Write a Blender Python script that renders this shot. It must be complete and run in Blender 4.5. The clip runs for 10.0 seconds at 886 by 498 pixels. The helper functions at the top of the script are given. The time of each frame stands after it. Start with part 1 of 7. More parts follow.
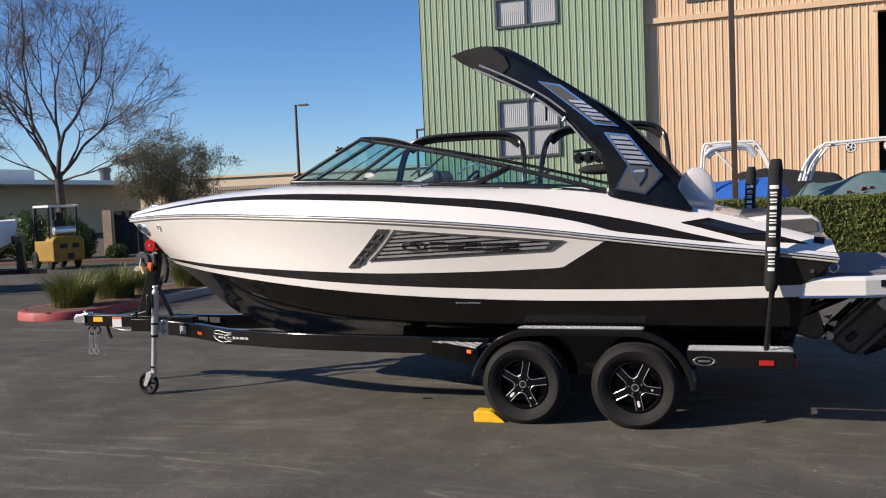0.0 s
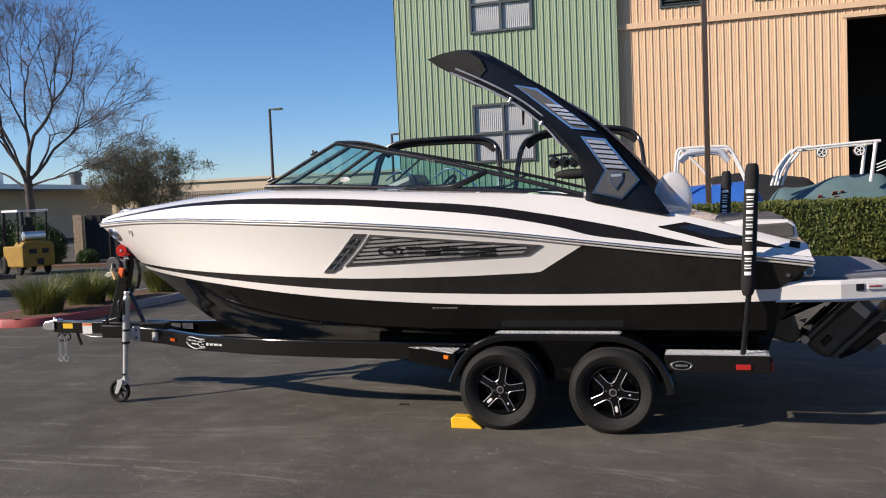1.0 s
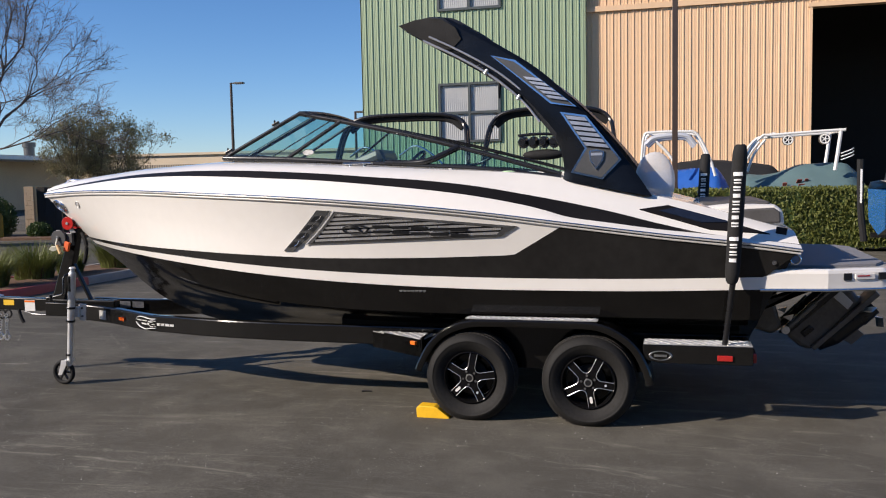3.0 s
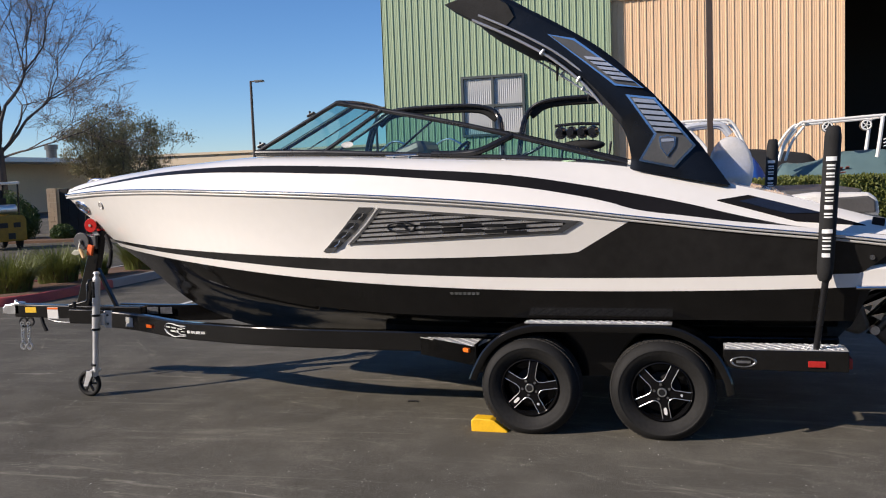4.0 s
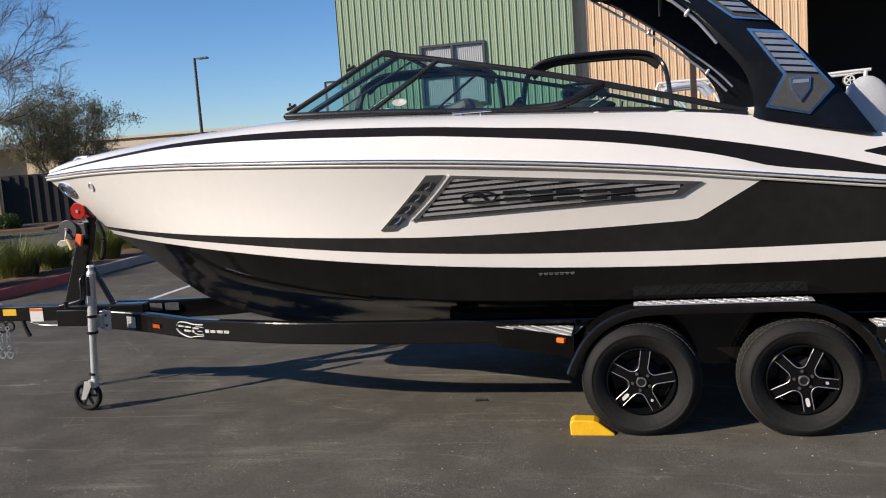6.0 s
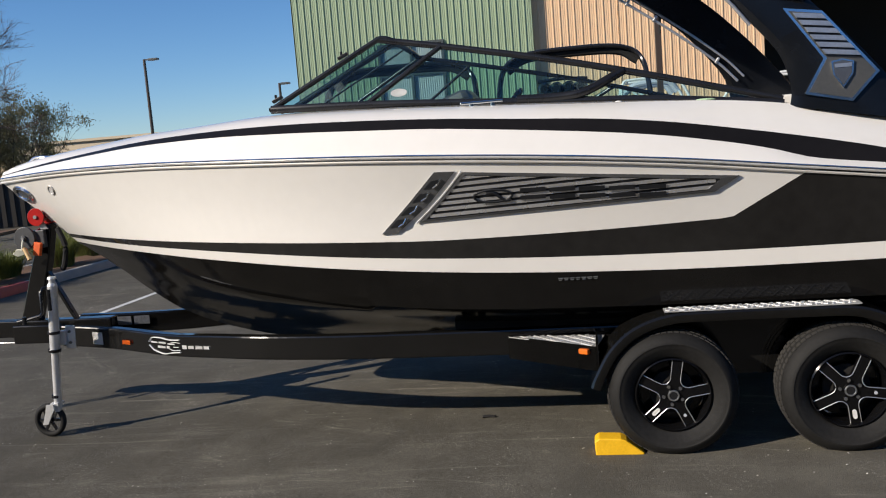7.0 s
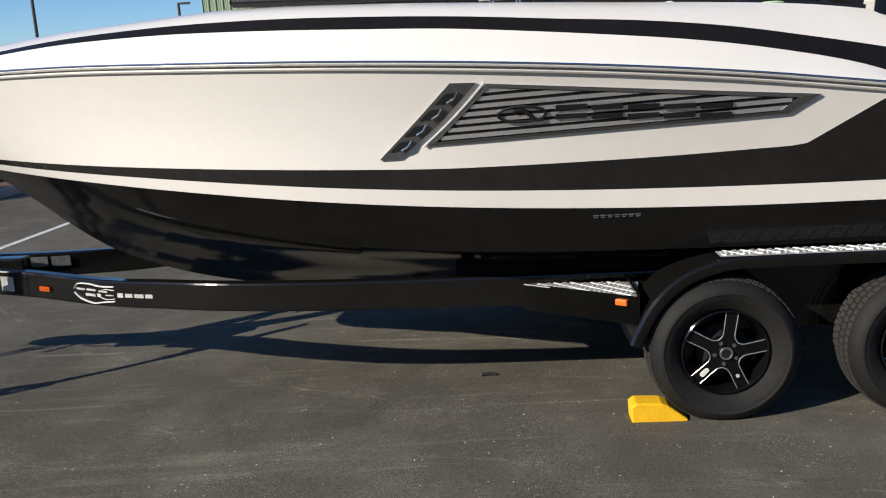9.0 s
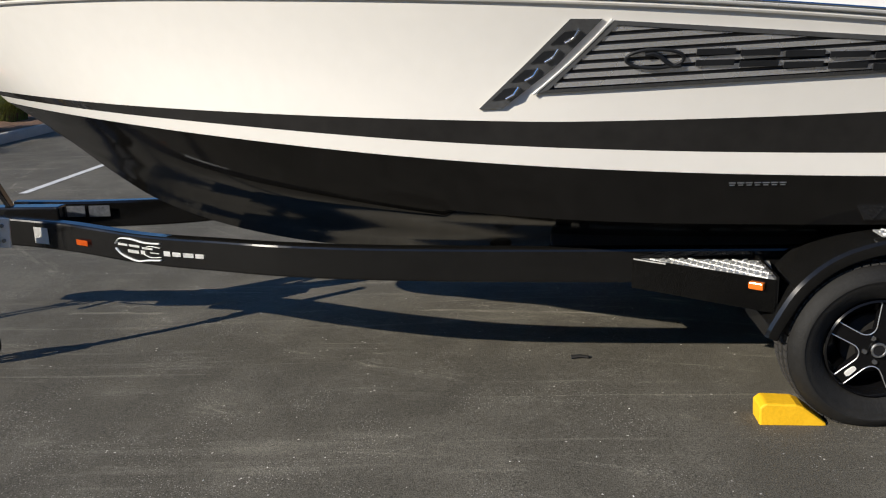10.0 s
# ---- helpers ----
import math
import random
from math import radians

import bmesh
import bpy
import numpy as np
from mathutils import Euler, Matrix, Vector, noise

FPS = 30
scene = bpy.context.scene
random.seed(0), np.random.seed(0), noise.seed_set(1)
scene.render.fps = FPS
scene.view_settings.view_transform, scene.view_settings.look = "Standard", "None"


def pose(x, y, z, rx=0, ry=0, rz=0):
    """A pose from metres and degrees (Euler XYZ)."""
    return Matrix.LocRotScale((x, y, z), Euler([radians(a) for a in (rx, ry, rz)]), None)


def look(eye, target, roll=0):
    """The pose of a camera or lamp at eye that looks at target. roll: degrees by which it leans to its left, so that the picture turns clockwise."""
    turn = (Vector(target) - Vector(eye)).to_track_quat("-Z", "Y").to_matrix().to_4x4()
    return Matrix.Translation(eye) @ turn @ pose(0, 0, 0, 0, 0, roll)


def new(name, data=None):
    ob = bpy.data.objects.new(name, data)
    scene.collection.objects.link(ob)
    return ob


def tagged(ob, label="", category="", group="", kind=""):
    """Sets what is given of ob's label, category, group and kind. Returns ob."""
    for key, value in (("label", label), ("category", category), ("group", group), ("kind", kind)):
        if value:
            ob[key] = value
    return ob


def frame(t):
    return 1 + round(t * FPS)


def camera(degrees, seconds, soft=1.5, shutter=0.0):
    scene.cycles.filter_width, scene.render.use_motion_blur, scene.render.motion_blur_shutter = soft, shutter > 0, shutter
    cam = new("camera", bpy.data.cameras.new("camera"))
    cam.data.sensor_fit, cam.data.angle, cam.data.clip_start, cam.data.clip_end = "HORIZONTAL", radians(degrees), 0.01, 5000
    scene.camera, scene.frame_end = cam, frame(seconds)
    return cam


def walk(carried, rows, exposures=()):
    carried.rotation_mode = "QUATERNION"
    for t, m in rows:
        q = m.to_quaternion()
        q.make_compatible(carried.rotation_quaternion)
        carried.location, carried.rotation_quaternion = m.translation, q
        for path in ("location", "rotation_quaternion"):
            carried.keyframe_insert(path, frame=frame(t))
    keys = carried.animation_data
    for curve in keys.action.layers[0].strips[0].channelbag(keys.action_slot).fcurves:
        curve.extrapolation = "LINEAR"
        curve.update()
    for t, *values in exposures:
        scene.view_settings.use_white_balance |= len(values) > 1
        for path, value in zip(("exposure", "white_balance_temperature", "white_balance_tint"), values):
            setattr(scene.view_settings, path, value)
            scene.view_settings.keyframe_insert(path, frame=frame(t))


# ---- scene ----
cam = camera(53.84, 10.0, soft=1.1)
PATH = [
    (0, (1.733, -8.054, 1.871), (1.078, -6.168, 1.752), -2.4),
    (0.5, (1.724, -8.032, 1.871), (1.087, -6.14, 1.751), -2.5),
    (1, (1.701, -8.005, 1.87), (1.101, -6.101, 1.759), -2.4),
    (1.5, (1.659, -7.988, 1.862), (1.093, -6.073, 1.756), -2.2),
    (2, (1.602, -7.915, 1.852), (1.078, -5.99, 1.716), -1.9),
    (2.2, (1.582, -7.854, 1.843), (1.073, -5.926, 1.691), -1.8),
    (3.3, (1.471, -7.492, 1.84), (0.942, -5.57, 1.678), -0.7),
    (3.5, (1.409, -7.366, 1.819), (0.856, -5.451, 1.648), -1.0),
    (4, (1.141, -7.145, 1.825), (0.581, -5.232, 1.658), -2.1),
    (4.5, (0.886, -6.918, 1.807), (0.317, -5.007, 1.652), -3.0),
    (5, (0.63, -6.671, 1.815), (0.039, -4.768, 1.647), -2.8),
    (5.5, (0.317, -6.541, 1.783), (-0.22, -4.626, 1.57), -2.9),
    (5.7, (0.206, -6.482, 1.784), (-0.282, -4.557, 1.551), -3.2),
    (6.8, (-0.299, -6.028, 1.77), (-0.687, -4.079, 1.544), -5.3),
    (7, (-0.361, -5.946, 1.765), (-0.705, -3.99, 1.529), -4.6),
    (7.5, (-0.578, -5.778, 1.744), (-0.728, -3.806, 1.45), -3.6),
    (8, (-0.741, -5.606, 1.723), (-0.804, -3.638, 1.374), -4.0),
    (8.5, (-0.903, -5.359, 1.711), (-1.014, -3.396, 1.342), -4.2),
    (9, (-1.008, -5.15, 1.684), (-1.14, -3.196, 1.281), -3.3),
    (9.5, (-1.155, -4.886, 1.657), (-1.236, -2.935, 1.225), -2.3),
    (10, (-1.374, -4.584, 1.635), (-1.559, -2.657, 1.125), -1.8),
]
walk(cam, [(t, look(eye, target, roll)) for t, eye, target, roll in PATH],
     exposures=((0.0, 0.29, 6500, 15), (5.5, 0.29, 6500, 14), (6.8, 0.13, 6500, 11), (7.5, 0.18, 6500, 10), (8.5, 0.28, 6420, 9), (9.25, 0.24, 6400, 9), (10.0, 0.33, 6380, 8)))

# ---- light ----
SUN_FROM = Vector((-0.815, -0.579, 0.0)).normalized()
SUN_UP = radians(28.0)
world = bpy.data.worlds.new("sky")
scene.world = world
world.use_nodes = True
wn, wl = world.node_tree.nodes, world.node_tree.links
sky = wn.new("ShaderNodeTexSky")
sky.sky_type = "NISHITA"
sky.sun_disc = False
sky.sun_elevation = SUN_UP
sky.sun_rotation = math.atan2(SUN_FROM.x, SUN_FROM.y)
sky.altitude = 1500
sky.air_density, sky.dust_density, sky.ozone_density = 1.0, 0.6, 5.0
hue = wn.new("ShaderNodeHueSaturation")
hue.inputs["Hue"].default_value, hue.inputs["Saturation"].default_value = 0.502, 1.13
wl.new(sky.outputs[0], hue.inputs["Color"])
wl.new(hue.outputs[0], wn["Background"].inputs[0])
wn["Background"].inputs[1].default_value = 0.112
sun = new("sun", bpy.data.lights.new("sun", "SUN"))
sun.data.energy, sun.data.angle, sun.data.color = 5.0, radians(0.5), (1.0, 0.90, 0.765)
sun_dir = Vector((SUN_FROM.x * math.cos(SUN_UP), SUN_FROM.y * math.cos(SUN_UP), math.sin(SUN_UP)))
sun.matrix_world = look(sun_dir * 60, (0, 0, 0))

# ---- materials ----
def material(name, color, rough=0.5, metal=0.0, vary=0.15, scale=6.0, fine=60.0, bump=0.0, bump_scale=80.0, coat=0.0, rough_vary=0.1, piece=0.0, spec=None):
    """A surface with colour and gloss that vary at two scales, and fine relief."""
    m = bpy.data.materials.new(name)
    m.use_nodes = True
    n, l = m.node_tree.nodes, m.node_tree.links
    b = n["Principled BSDF"]
    b.inputs["Metallic"].default_value = metal
    if coat:
        b.inputs["Coat Weight"].default_value, b.inputs["Coat Roughness"].default_value = coat, 0.03
    if spec is not None:
        b.inputs["Specular IOR Level"].default_value = spec
    co = n.new("ShaderNodeTexCoord")
    big, small = n.new("ShaderNodeTexNoise"), n.new("ShaderNodeTexNoise")
    big.inputs["Scale"].default_value, big.inputs["Detail"].default_value = scale, 5
    small.inputs["Scale"].default_value, small.inputs["Detail"].default_value = fine, 4
    for t in (big, small):
        l.new(co.outputs["Object"], t.inputs["Vector"])
    add = n.new("ShaderNodeMath")
    add.operation = "ADD"
    l.new(big.outputs["Fac"], add.inputs[0])
    l.new(small.outputs["Fac"], add.inputs[1])
    last = add.outputs[0]
    if piece:
        info, mul, add2 = n.new("ShaderNodeObjectInfo"), n.new("ShaderNodeMath"), n.new("ShaderNodeMath")
        mul.operation, add2.operation = "MULTIPLY_ADD", "ADD"
        mul.inputs[1].default_value, mul.inputs[2].default_value = piece, -piece / 2
        l.new(info.outputs["Random"], mul.inputs[0])
        l.new(last, add2.inputs[0])
        l.new(mul.outputs[0], add2.inputs[1])
        last = add2.outputs[0]
    ramp = n.new("ShaderNodeMapRange")
    ramp.inputs["From Min"].default_value, ramp.inputs["From Max"].default_value = 0.6, 1.4
    ramp.inputs["To Min"].default_value, ramp.inputs["To Max"].default_value = 1 - vary, 1 + vary
    l.new(last, ramp.inputs["Value"])
    mixc = n.new("ShaderNodeVectorMath")
    mixc.operation = "SCALE"
    mixc.inputs[0].default_value = color[:3]
    l.new(ramp.outputs[0], mixc.inputs["Scale"])
    l.new(mixc.outputs[0], b.inputs["Base Color"])
    rr = n.new("ShaderNodeMapRange")
    rr.inputs["From Min"].default_value, rr.inputs["From Max"].default_value = 0.3, 0.7
    rr.inputs["To Min"].default_value, rr.inputs["To Max"].default_value = max(0.0, rough - rough_vary * rough), min(1.0, rough + rough_vary * rough)
    l.new(big.outputs["Fac"], rr.inputs["Value"])
    l.new(rr.outputs[0], b.inputs["Roughness"])
    if bump:
        tex, bp = n.new("ShaderNodeTexNoise"), n.new("ShaderNodeBump")
        tex.inputs["Scale"].default_value, tex.inputs["Detail"].default_value = bump_scale, 6
        bp.inputs["Strength"].default_value, bp.inputs["Distance"].default_value = bump, 0.01
        l.new(co.outputs["Object"], tex.inputs["Vector"])
        l.new(tex.outputs["Fac"], bp.inputs["Height"])
        l.new(bp.outputs[0], b.inputs["Normal"])
    return m


def glass_material(name, tint):
    """Clear tinted sheet: light goes straight through, gloss grows at a glancing angle."""
    m = bpy.data.materials.new(name)
    m.use_nodes = True
    n, l = m.node_tree.nodes, m.node_tree.links
    clear, gloss, mix, lw, ramp = n.new("ShaderNodeBsdfTransparent"), n.new("ShaderNodeBsdfGlossy"), n.new("ShaderNodeMixShader"), n.new("ShaderNodeLayerWeight"), n.new("ShaderNodeMapRange")
    clear.inputs["Color"].default_value = (*tint, 1)
    gloss.inputs["Roughness"].default_value = 0.02
    lw.inputs["Blend"].default_value = 0.25
    ramp.inputs["To Min"].default_value, ramp.inputs["To Max"].default_value = 0.03, 0.45
    l.new(lw.outputs["Facing"], ramp.inputs["Value"])
    l.new(ramp.outputs[0], mix.inputs[0])
    l.new(clear.outputs[0], mix.inputs[1])
    l.new(gloss.outputs[0], mix.inputs[2])
    l.new(mix.outputs[0], n["Material Output"].inputs["Surface"])
    return m


def thin_leaf(m, share=0.4):
    """Lets some light through the leaves of a leaf material."""
    n, l = m.node_tree.nodes, m.node_tree.links
    b = n["Principled BSDF"]
    tr, mix = n.new("ShaderNodeBsdfTranslucent"), n.new("ShaderNodeMixShader")
    l.new(b.inputs["Base Color"].links[0].from_socket, tr.inputs["Color"])
    mix.inputs[0].default_value = share
    l.new(b.outputs[0], mix.inputs[1])
    l.new(tr.outputs[0], mix.inputs[2])
    l.new(mix.outputs[0], n["Material Output"].inputs["Surface"])


GEL_WHITE = material("white_gelcoat", (0.800, 0.774, 0.722), 0.16, vary=0.025, scale=1.5, fine=12, coat=0.5, rough_vary=0.3)
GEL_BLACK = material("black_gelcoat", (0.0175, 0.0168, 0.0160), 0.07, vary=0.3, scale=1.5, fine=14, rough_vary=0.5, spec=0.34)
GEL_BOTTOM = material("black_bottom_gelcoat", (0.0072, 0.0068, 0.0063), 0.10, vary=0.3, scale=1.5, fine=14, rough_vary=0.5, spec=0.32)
STRIPE_BLACK = material("black_deck_stripe", (0.011, 0.010, 0.010), 0.32, vary=0.2, scale=2, fine=20, spec=0.14)
TRAILER_BLACK = material("black_trailer_paint", (0.0078, 0.0076, 0.0073), 0.12, vary=0.3, scale=3, fine=30, rough_vary=0.5, spec=0.45)
CHROME = material("chrome", (0.72, 0.73, 0.75), 0.14, 1.0, vary=0.06, scale=9, fine=90)
STEEL = material("galvanised_steel", (0.66, 0.66, 0.65), 0.36, 1.0, vary=0.18, scale=14, fine=90, bump=0.05)
TREAD_SHEET = material("dull_tread_sheet", (0.50, 0.50, 0.49), 0.45, 0.45, vary=0.25, scale=20, fine=120)
ALLOY = material("tread_alloy", (0.80, 0.80, 0.79), 0.36, 0.6, vary=0.12, scale=20, fine=120, bump=0.05)
TYRE = material("tyre_rubber", (0.0135, 0.0131, 0.0124), 0.72, vary=0.35, scale=5, fine=50, bump=0.15, bump_scale=120, spec=0.28)
RIM_BLACK = material("gloss_black_rim", (0.005, 0.005, 0.0055), 0.14, vary=0.2, spec=0.3)
RIM_CUT = material("machined_rim", (0.60, 0.60, 0.61), 0.28, 0.7, vary=0.05)
FRAME_BLACK = material("black_powder_coat", (0.012, 0.012, 0.013), 0.28, vary=0.2, scale=8, fine=80)
CANVAS_BLACK = material("black_canvas", (0.010, 0.010, 0.010), 0.85, vary=0.3, scale=9, fine=140, bump=0.25, bump_scale=60)
ARCH_BLACK = material("black_arch_gelcoat", (0.006, 0.007, 0.009), 0.20, vary=0.25, scale=2, fine=20, rough_vary=0.4, spec=0.3)
GREY_PANEL = material("dark_grey_panel", (0.10, 0.10, 0.095), 0.35, 0.4, vary=0.15)
LOUVRE = material("satin_silver_paint", (0.76, 0.76, 0.765), 0.27, 0.75, vary=0.12, scale=6, fine=90)
PIN_SILVER = material("silver_pinstripe", (0.66, 0.64, 0.60), 0.4, 0.2, vary=0.05)
# lighter than the sidewall: dust, plus the tread's stronger light put into colour
TREAD = material("dusty_lit_tread_rubber", (0.032, 0.030, 0.027), 0.85, vary=0.3, scale=9, fine=60, bump=0.1)
SILVER_PANEL = material("brushed_silver", (0.62, 0.62, 0.61), 0.34, 0.85, vary=0.15, scale=6, fine=90)
HANDLE_GREY = material("dull_handle_metal", (0.40, 0.40, 0.33), 0.45, 0.3, vary=0.2)
GRAPHITE = material("graphite_trim", (0.17, 0.173, 0.178), 0.25, 0.7, vary=0.2)
RED_LENS = material("red_lens", (0.42, 0.022, 0.018), 0.15, vary=0.2, coat=0.5)
AMBER_LENS = material("amber_lens", (0.80, 0.16, 0.015), 0.15, vary=0.2, coat=0.5)
ORANGE = material("orange_webbing", (0.75, 0.12, 0.02), 0.6, vary=0.2)
YELLOW = material("yellow_rubber_paint", (0.88, 0.50, 0.012), 0.55, vary=0.10, scale=12, fine=80, bump=0.15)
LABEL_YELLOW = material("yellow_label", (0.78, 0.48, 0.03), 0.4, vary=0.05)
TUBE_ALLOY = material("satin_alloy_tube", (0.60, 0.60, 0.60), 0.36, 0.75, vary=0.06, scale=9, fine=60)
ZINC = material("bright_zinc_tube", (0.70, 0.70, 0.69), 0.40, 0.55, vary=0.12, scale=10, fine=70)
TAN_GRIP = material("tan_grip", (0.62, 0.42, 0.19), 0.5, vary=0.1)
LABEL_WHITE = material("white_label", (0.72, 0.71, 0.68), 0.4, vary=0.06)
DECAL_WHITE = material("white_decal", (0.82, 0.82, 0.80), 0.4, vary=0.03)
DECAL_DARK = material("dark_raised_badge", (0.016, 0.017, 0.019), 0.4, 0.0, vary=0.2, spec=0.2)
VINYL_GREY = material("grey_vinyl", (0.075, 0.072, 0.07), 0.55, vary=0.15, scale=10, fine=80, bump=0.1)
VINYL_WHITE = material("white_vinyl", (0.68, 0.66, 0.62), 0.5, vary=0.06, bump=0.06)
MAT_GREY = material("grey_foam_deck_mat", (0.19, 0.19, 0.20), 0.85, vary=0.12, scale=8, fine=120, bump=0.2)
GLASS_TINT = glass_material("teal_tinted_glass", (0.62, 0.83, 0.835))
BRONZE_GREY = material("drive_paint", (0.15, 0.14, 0.125), 0.4, 0.3, vary=0.25, scale=6, fine=40)
# the blue in this black mesh is a sky reflection put into the colour
MESH_SKY_TINT = material("sky_tinted_black_mesh", (0.02, 0.028, 0.05), 0.14, 0.3, vary=0.3, scale=10, fine=120)
CAVE_DARK = material("matte_near_black", (0.014, 0.013, 0.012), 0.8, vary=0.3)
# pale grey holds the glare of polished rail and frame edge in its colour
RUB_GREY = material("glare_grey_rub_rail", (0.62, 0.61, 0.59), 0.28, 0.2, vary=0.12, scale=5, fine=60)
WINCH_GREY = material("grey_winch_plate", (0.055, 0.056, 0.058), 0.4, vary=0.2)
LABEL_GREY = material("grey_print_label", (0.24, 0.25, 0.27), 0.4, vary=0.5, scale=40, fine=160)
FROST = material("frosted_plastic", (0.46, 0.48, 0.52), 0.35, vary=0.05)


def asphalt():
    m = bpy.data.materials.new("asphalt")
    m.use_nodes = True
    n, l = m.node_tree.nodes, m.node_tree.links
    b = n["Principled BSDF"]
    co = n.new("ShaderNodeTexCoord")

    def noise_node(scale, detail, vec=None, rough=0.55):
        t = n.new("ShaderNodeTexNoise")
        t.inputs["Scale"].default_value, t.inputs["Detail"].default_value, t.inputs["Roughness"].default_value = scale, detail, rough
        l.new(vec or co.outputs["Object"], t.inputs["Vector"])
        return t.outputs["Fac"]

    def ramp(v, a, b2, lo, hi):
        r = n.new("ShaderNodeMapRange")
        r.inputs["From Min"].default_value, r.inputs["From Max"].default_value = a, b2
        r.inputs["To Min"].default_value, r.inputs["To Max"].default_value = lo, hi
        l.new(v, r.inputs["Value"])
        return r.outputs[0]

    def op(kind, a, c):
        o = n.new("ShaderNodeMath")
        o.operation = kind
        for k, v in enumerate((a, c)):
            if isinstance(v, (int, float)):
                o.inputs[k].default_value = v
            else:
                l.new(v, o.inputs[k])
        return o.outputs[0]

    patches = ramp(noise_node(0.35, 5), 0.3, 0.7, 0.82, 1.2)
    stains = ramp(noise_node(1.7, 6, rough=0.65), 0.45, 0.62, 0.86, 1.12)
    grain = op('MULTIPLY', ramp(noise_node(170, 3), 0.3, 0.7, 0.5, 1.5), ramp(noise_node(55, 4, rough=0.7), 0.35, 0.65, 0.86, 1.16))
    # long scuffed drag marks along the lane
    mp = n.new("ShaderNodeMapping")
    mp.inputs["Scale"].default_value = (0.35, 3.2, 1)
    mp.inputs["Rotation"].default_value = (0, 0, 0.12)
    l.new(co.outputs["Object"], mp.inputs["Vector"])
    marks = ramp(noise_node(1.3, 7, mp.outputs[0], 0.7), 0.56, 0.70, 1.0, 1.6)
    thin = n.new("ShaderNodeMapping")
    thin.inputs["Scale"].default_value = (0.10, 7.5, 1)
    thin.inputs["Rotation"].default_value = (0, 0, 0.03)
    l.new(co.outputs["Object"], thin.inputs["Vector"])
    marks = op("MULTIPLY", marks, ramp(noise_node(1.9, 5, thin.outputs[0], 0.6), 0.63, 0.70, 1.0, 1.55))
    # arcs scuffed by turning wheels
    def arcs(cx, cy, lo, hi):
        sub = n.new("ShaderNodeVectorMath")
        sub.operation = "SUBTRACT"
        sub.inputs[1].default_value = (cx, cy, 0)
        l.new(co.outputs["Object"], sub.inputs[0])
        ln = n.new("ShaderNodeVectorMath")
        ln.operation = "LENGTH"
        l.new(sub.outputs[0], ln.inputs[0])
        comb = n.new("ShaderNodeCombineXYZ")
        l.new(op("MULTIPLY", ln.outputs["Value"], 5.5), comb.inputs[0])
        warp = op("MULTIPLY", noise_node(0.5, 3), 5.0)
        l.new(warp, comb.inputs[1])
        broken = ramp(noise_node(1.1, 4), 0.42, 0.60, 0.0, 1.0)
        return op("ADD", 1.0, op("MULTIPLY", broken, ramp(noise_node(1.0, 5, comb.outputs[0], 0.75), lo, hi, 0.0, 1.15)))
    marks = op("MULTIPLY", marks, op("MULTIPLY", arcs(-4.0, -16.0, 0.58, 0.68), arcs(2.5, 9.0, 0.59, 0.69)))
    # scattered pale grit
    vor = n.new("ShaderNodeTexVoronoi")
    vor.inputs["Scale"].default_value = 26
    l.new(co.outputs["Object"], vor.inputs["Vector"])
    vor2 = n.new("ShaderNodeTexVoronoi")
    vor2.inputs["Scale"].default_value = 75
    l.new(co.outputs["Object"], vor2.inputs["Vector"])
    grit = ramp(vor.outputs["Distance"], 0.11, 0.16, 1.0, 0.0)
    pick = ramp(noise_node(7, 3), 0.60, 0.63, 0.0, 1.0)
    crumbs = op("MULTIPLY", ramp(vor2.outputs["Distance"], 0.16, 0.24, 1.0, 0.0), ramp(noise_node(2.6, 4), 0.50, 0.60, 0.0, 0.55))
    grit = op("MAXIMUM", op("MULTIPLY", grit, pick), crumbs)
    total = op("MULTIPLY", op("MULTIPLY", patches, stains), op("MULTIPLY", grain, marks))
    sc = n.new("ShaderNodeVectorMath")
    sc.operation = "SCALE"
    sc.inputs[0].default_value = (0.1060, 0.0980, 0.0800)
    l.new(total, sc.inputs["Scale"])
    mix = n.new("ShaderNodeMix")
    mix.data_type = "RGBA"
    l.new(grit, mix.inputs["Factor"])
    l.new(sc.outputs[0], mix.inputs["A"])
    mix.inputs["B"].default_value = (0.50, 0.47, 0.42, 1)
    l.new(mix.outputs["Result"], b.inputs["Base Color"])
    b.inputs["Roughness"].default_value = 0.82
    b.inputs["Specular IOR Level"].default_value = 0.12
    bp = n.new("ShaderNodeBump")
    bp.inputs["Strength"].default_value, bp.inputs["Distance"].default_value = 0.55, 0.006
    l.new(op("ADD", noise_node(170, 3), op("MULTIPLY", noise_node(45, 4), 0.6)), bp.inputs["Height"])
    l.new(bp.outputs[0], b.inputs["Normal"])
    return m


ASPHALT = asphalt()
PAINT_LINE = material("worn_white_road_paint", (0.62, 0.62, 0.60), 0.7, vary=0.3, scale=5, fine=60)
KERB_RED = material("red_kerb_paint", (0.40, 0.070, 0.062), 0.6, vary=0.2, scale=4, fine=50, bump=0.2)
KERB_GREY = material("concrete", (0.33, 0.31, 0.28), 0.85, vary=0.2, scale=4, fine=50, bump=0.3)
MULCH = material("bark_mulch", (0.14, 0.080, 0.048), 0.9, vary=0.5, scale=20, fine=90, bump=0.8, bump_scale=60)
GREEN_STEEL = material("green_ribbed_steel", (0.300, 0.380, 0.240), 0.5, vary=0.06, scale=0.4, fine=5)
TAN_STEEL = material("tan_ribbed_steel", (0.70, 0.475, 0.285), 0.5, vary=0.05, scale=0.4, fine=5)
BLIND = material("pale_ribbed_blind", (0.47, 0.475, 0.46), 0.5, vary=0.06, scale=2)
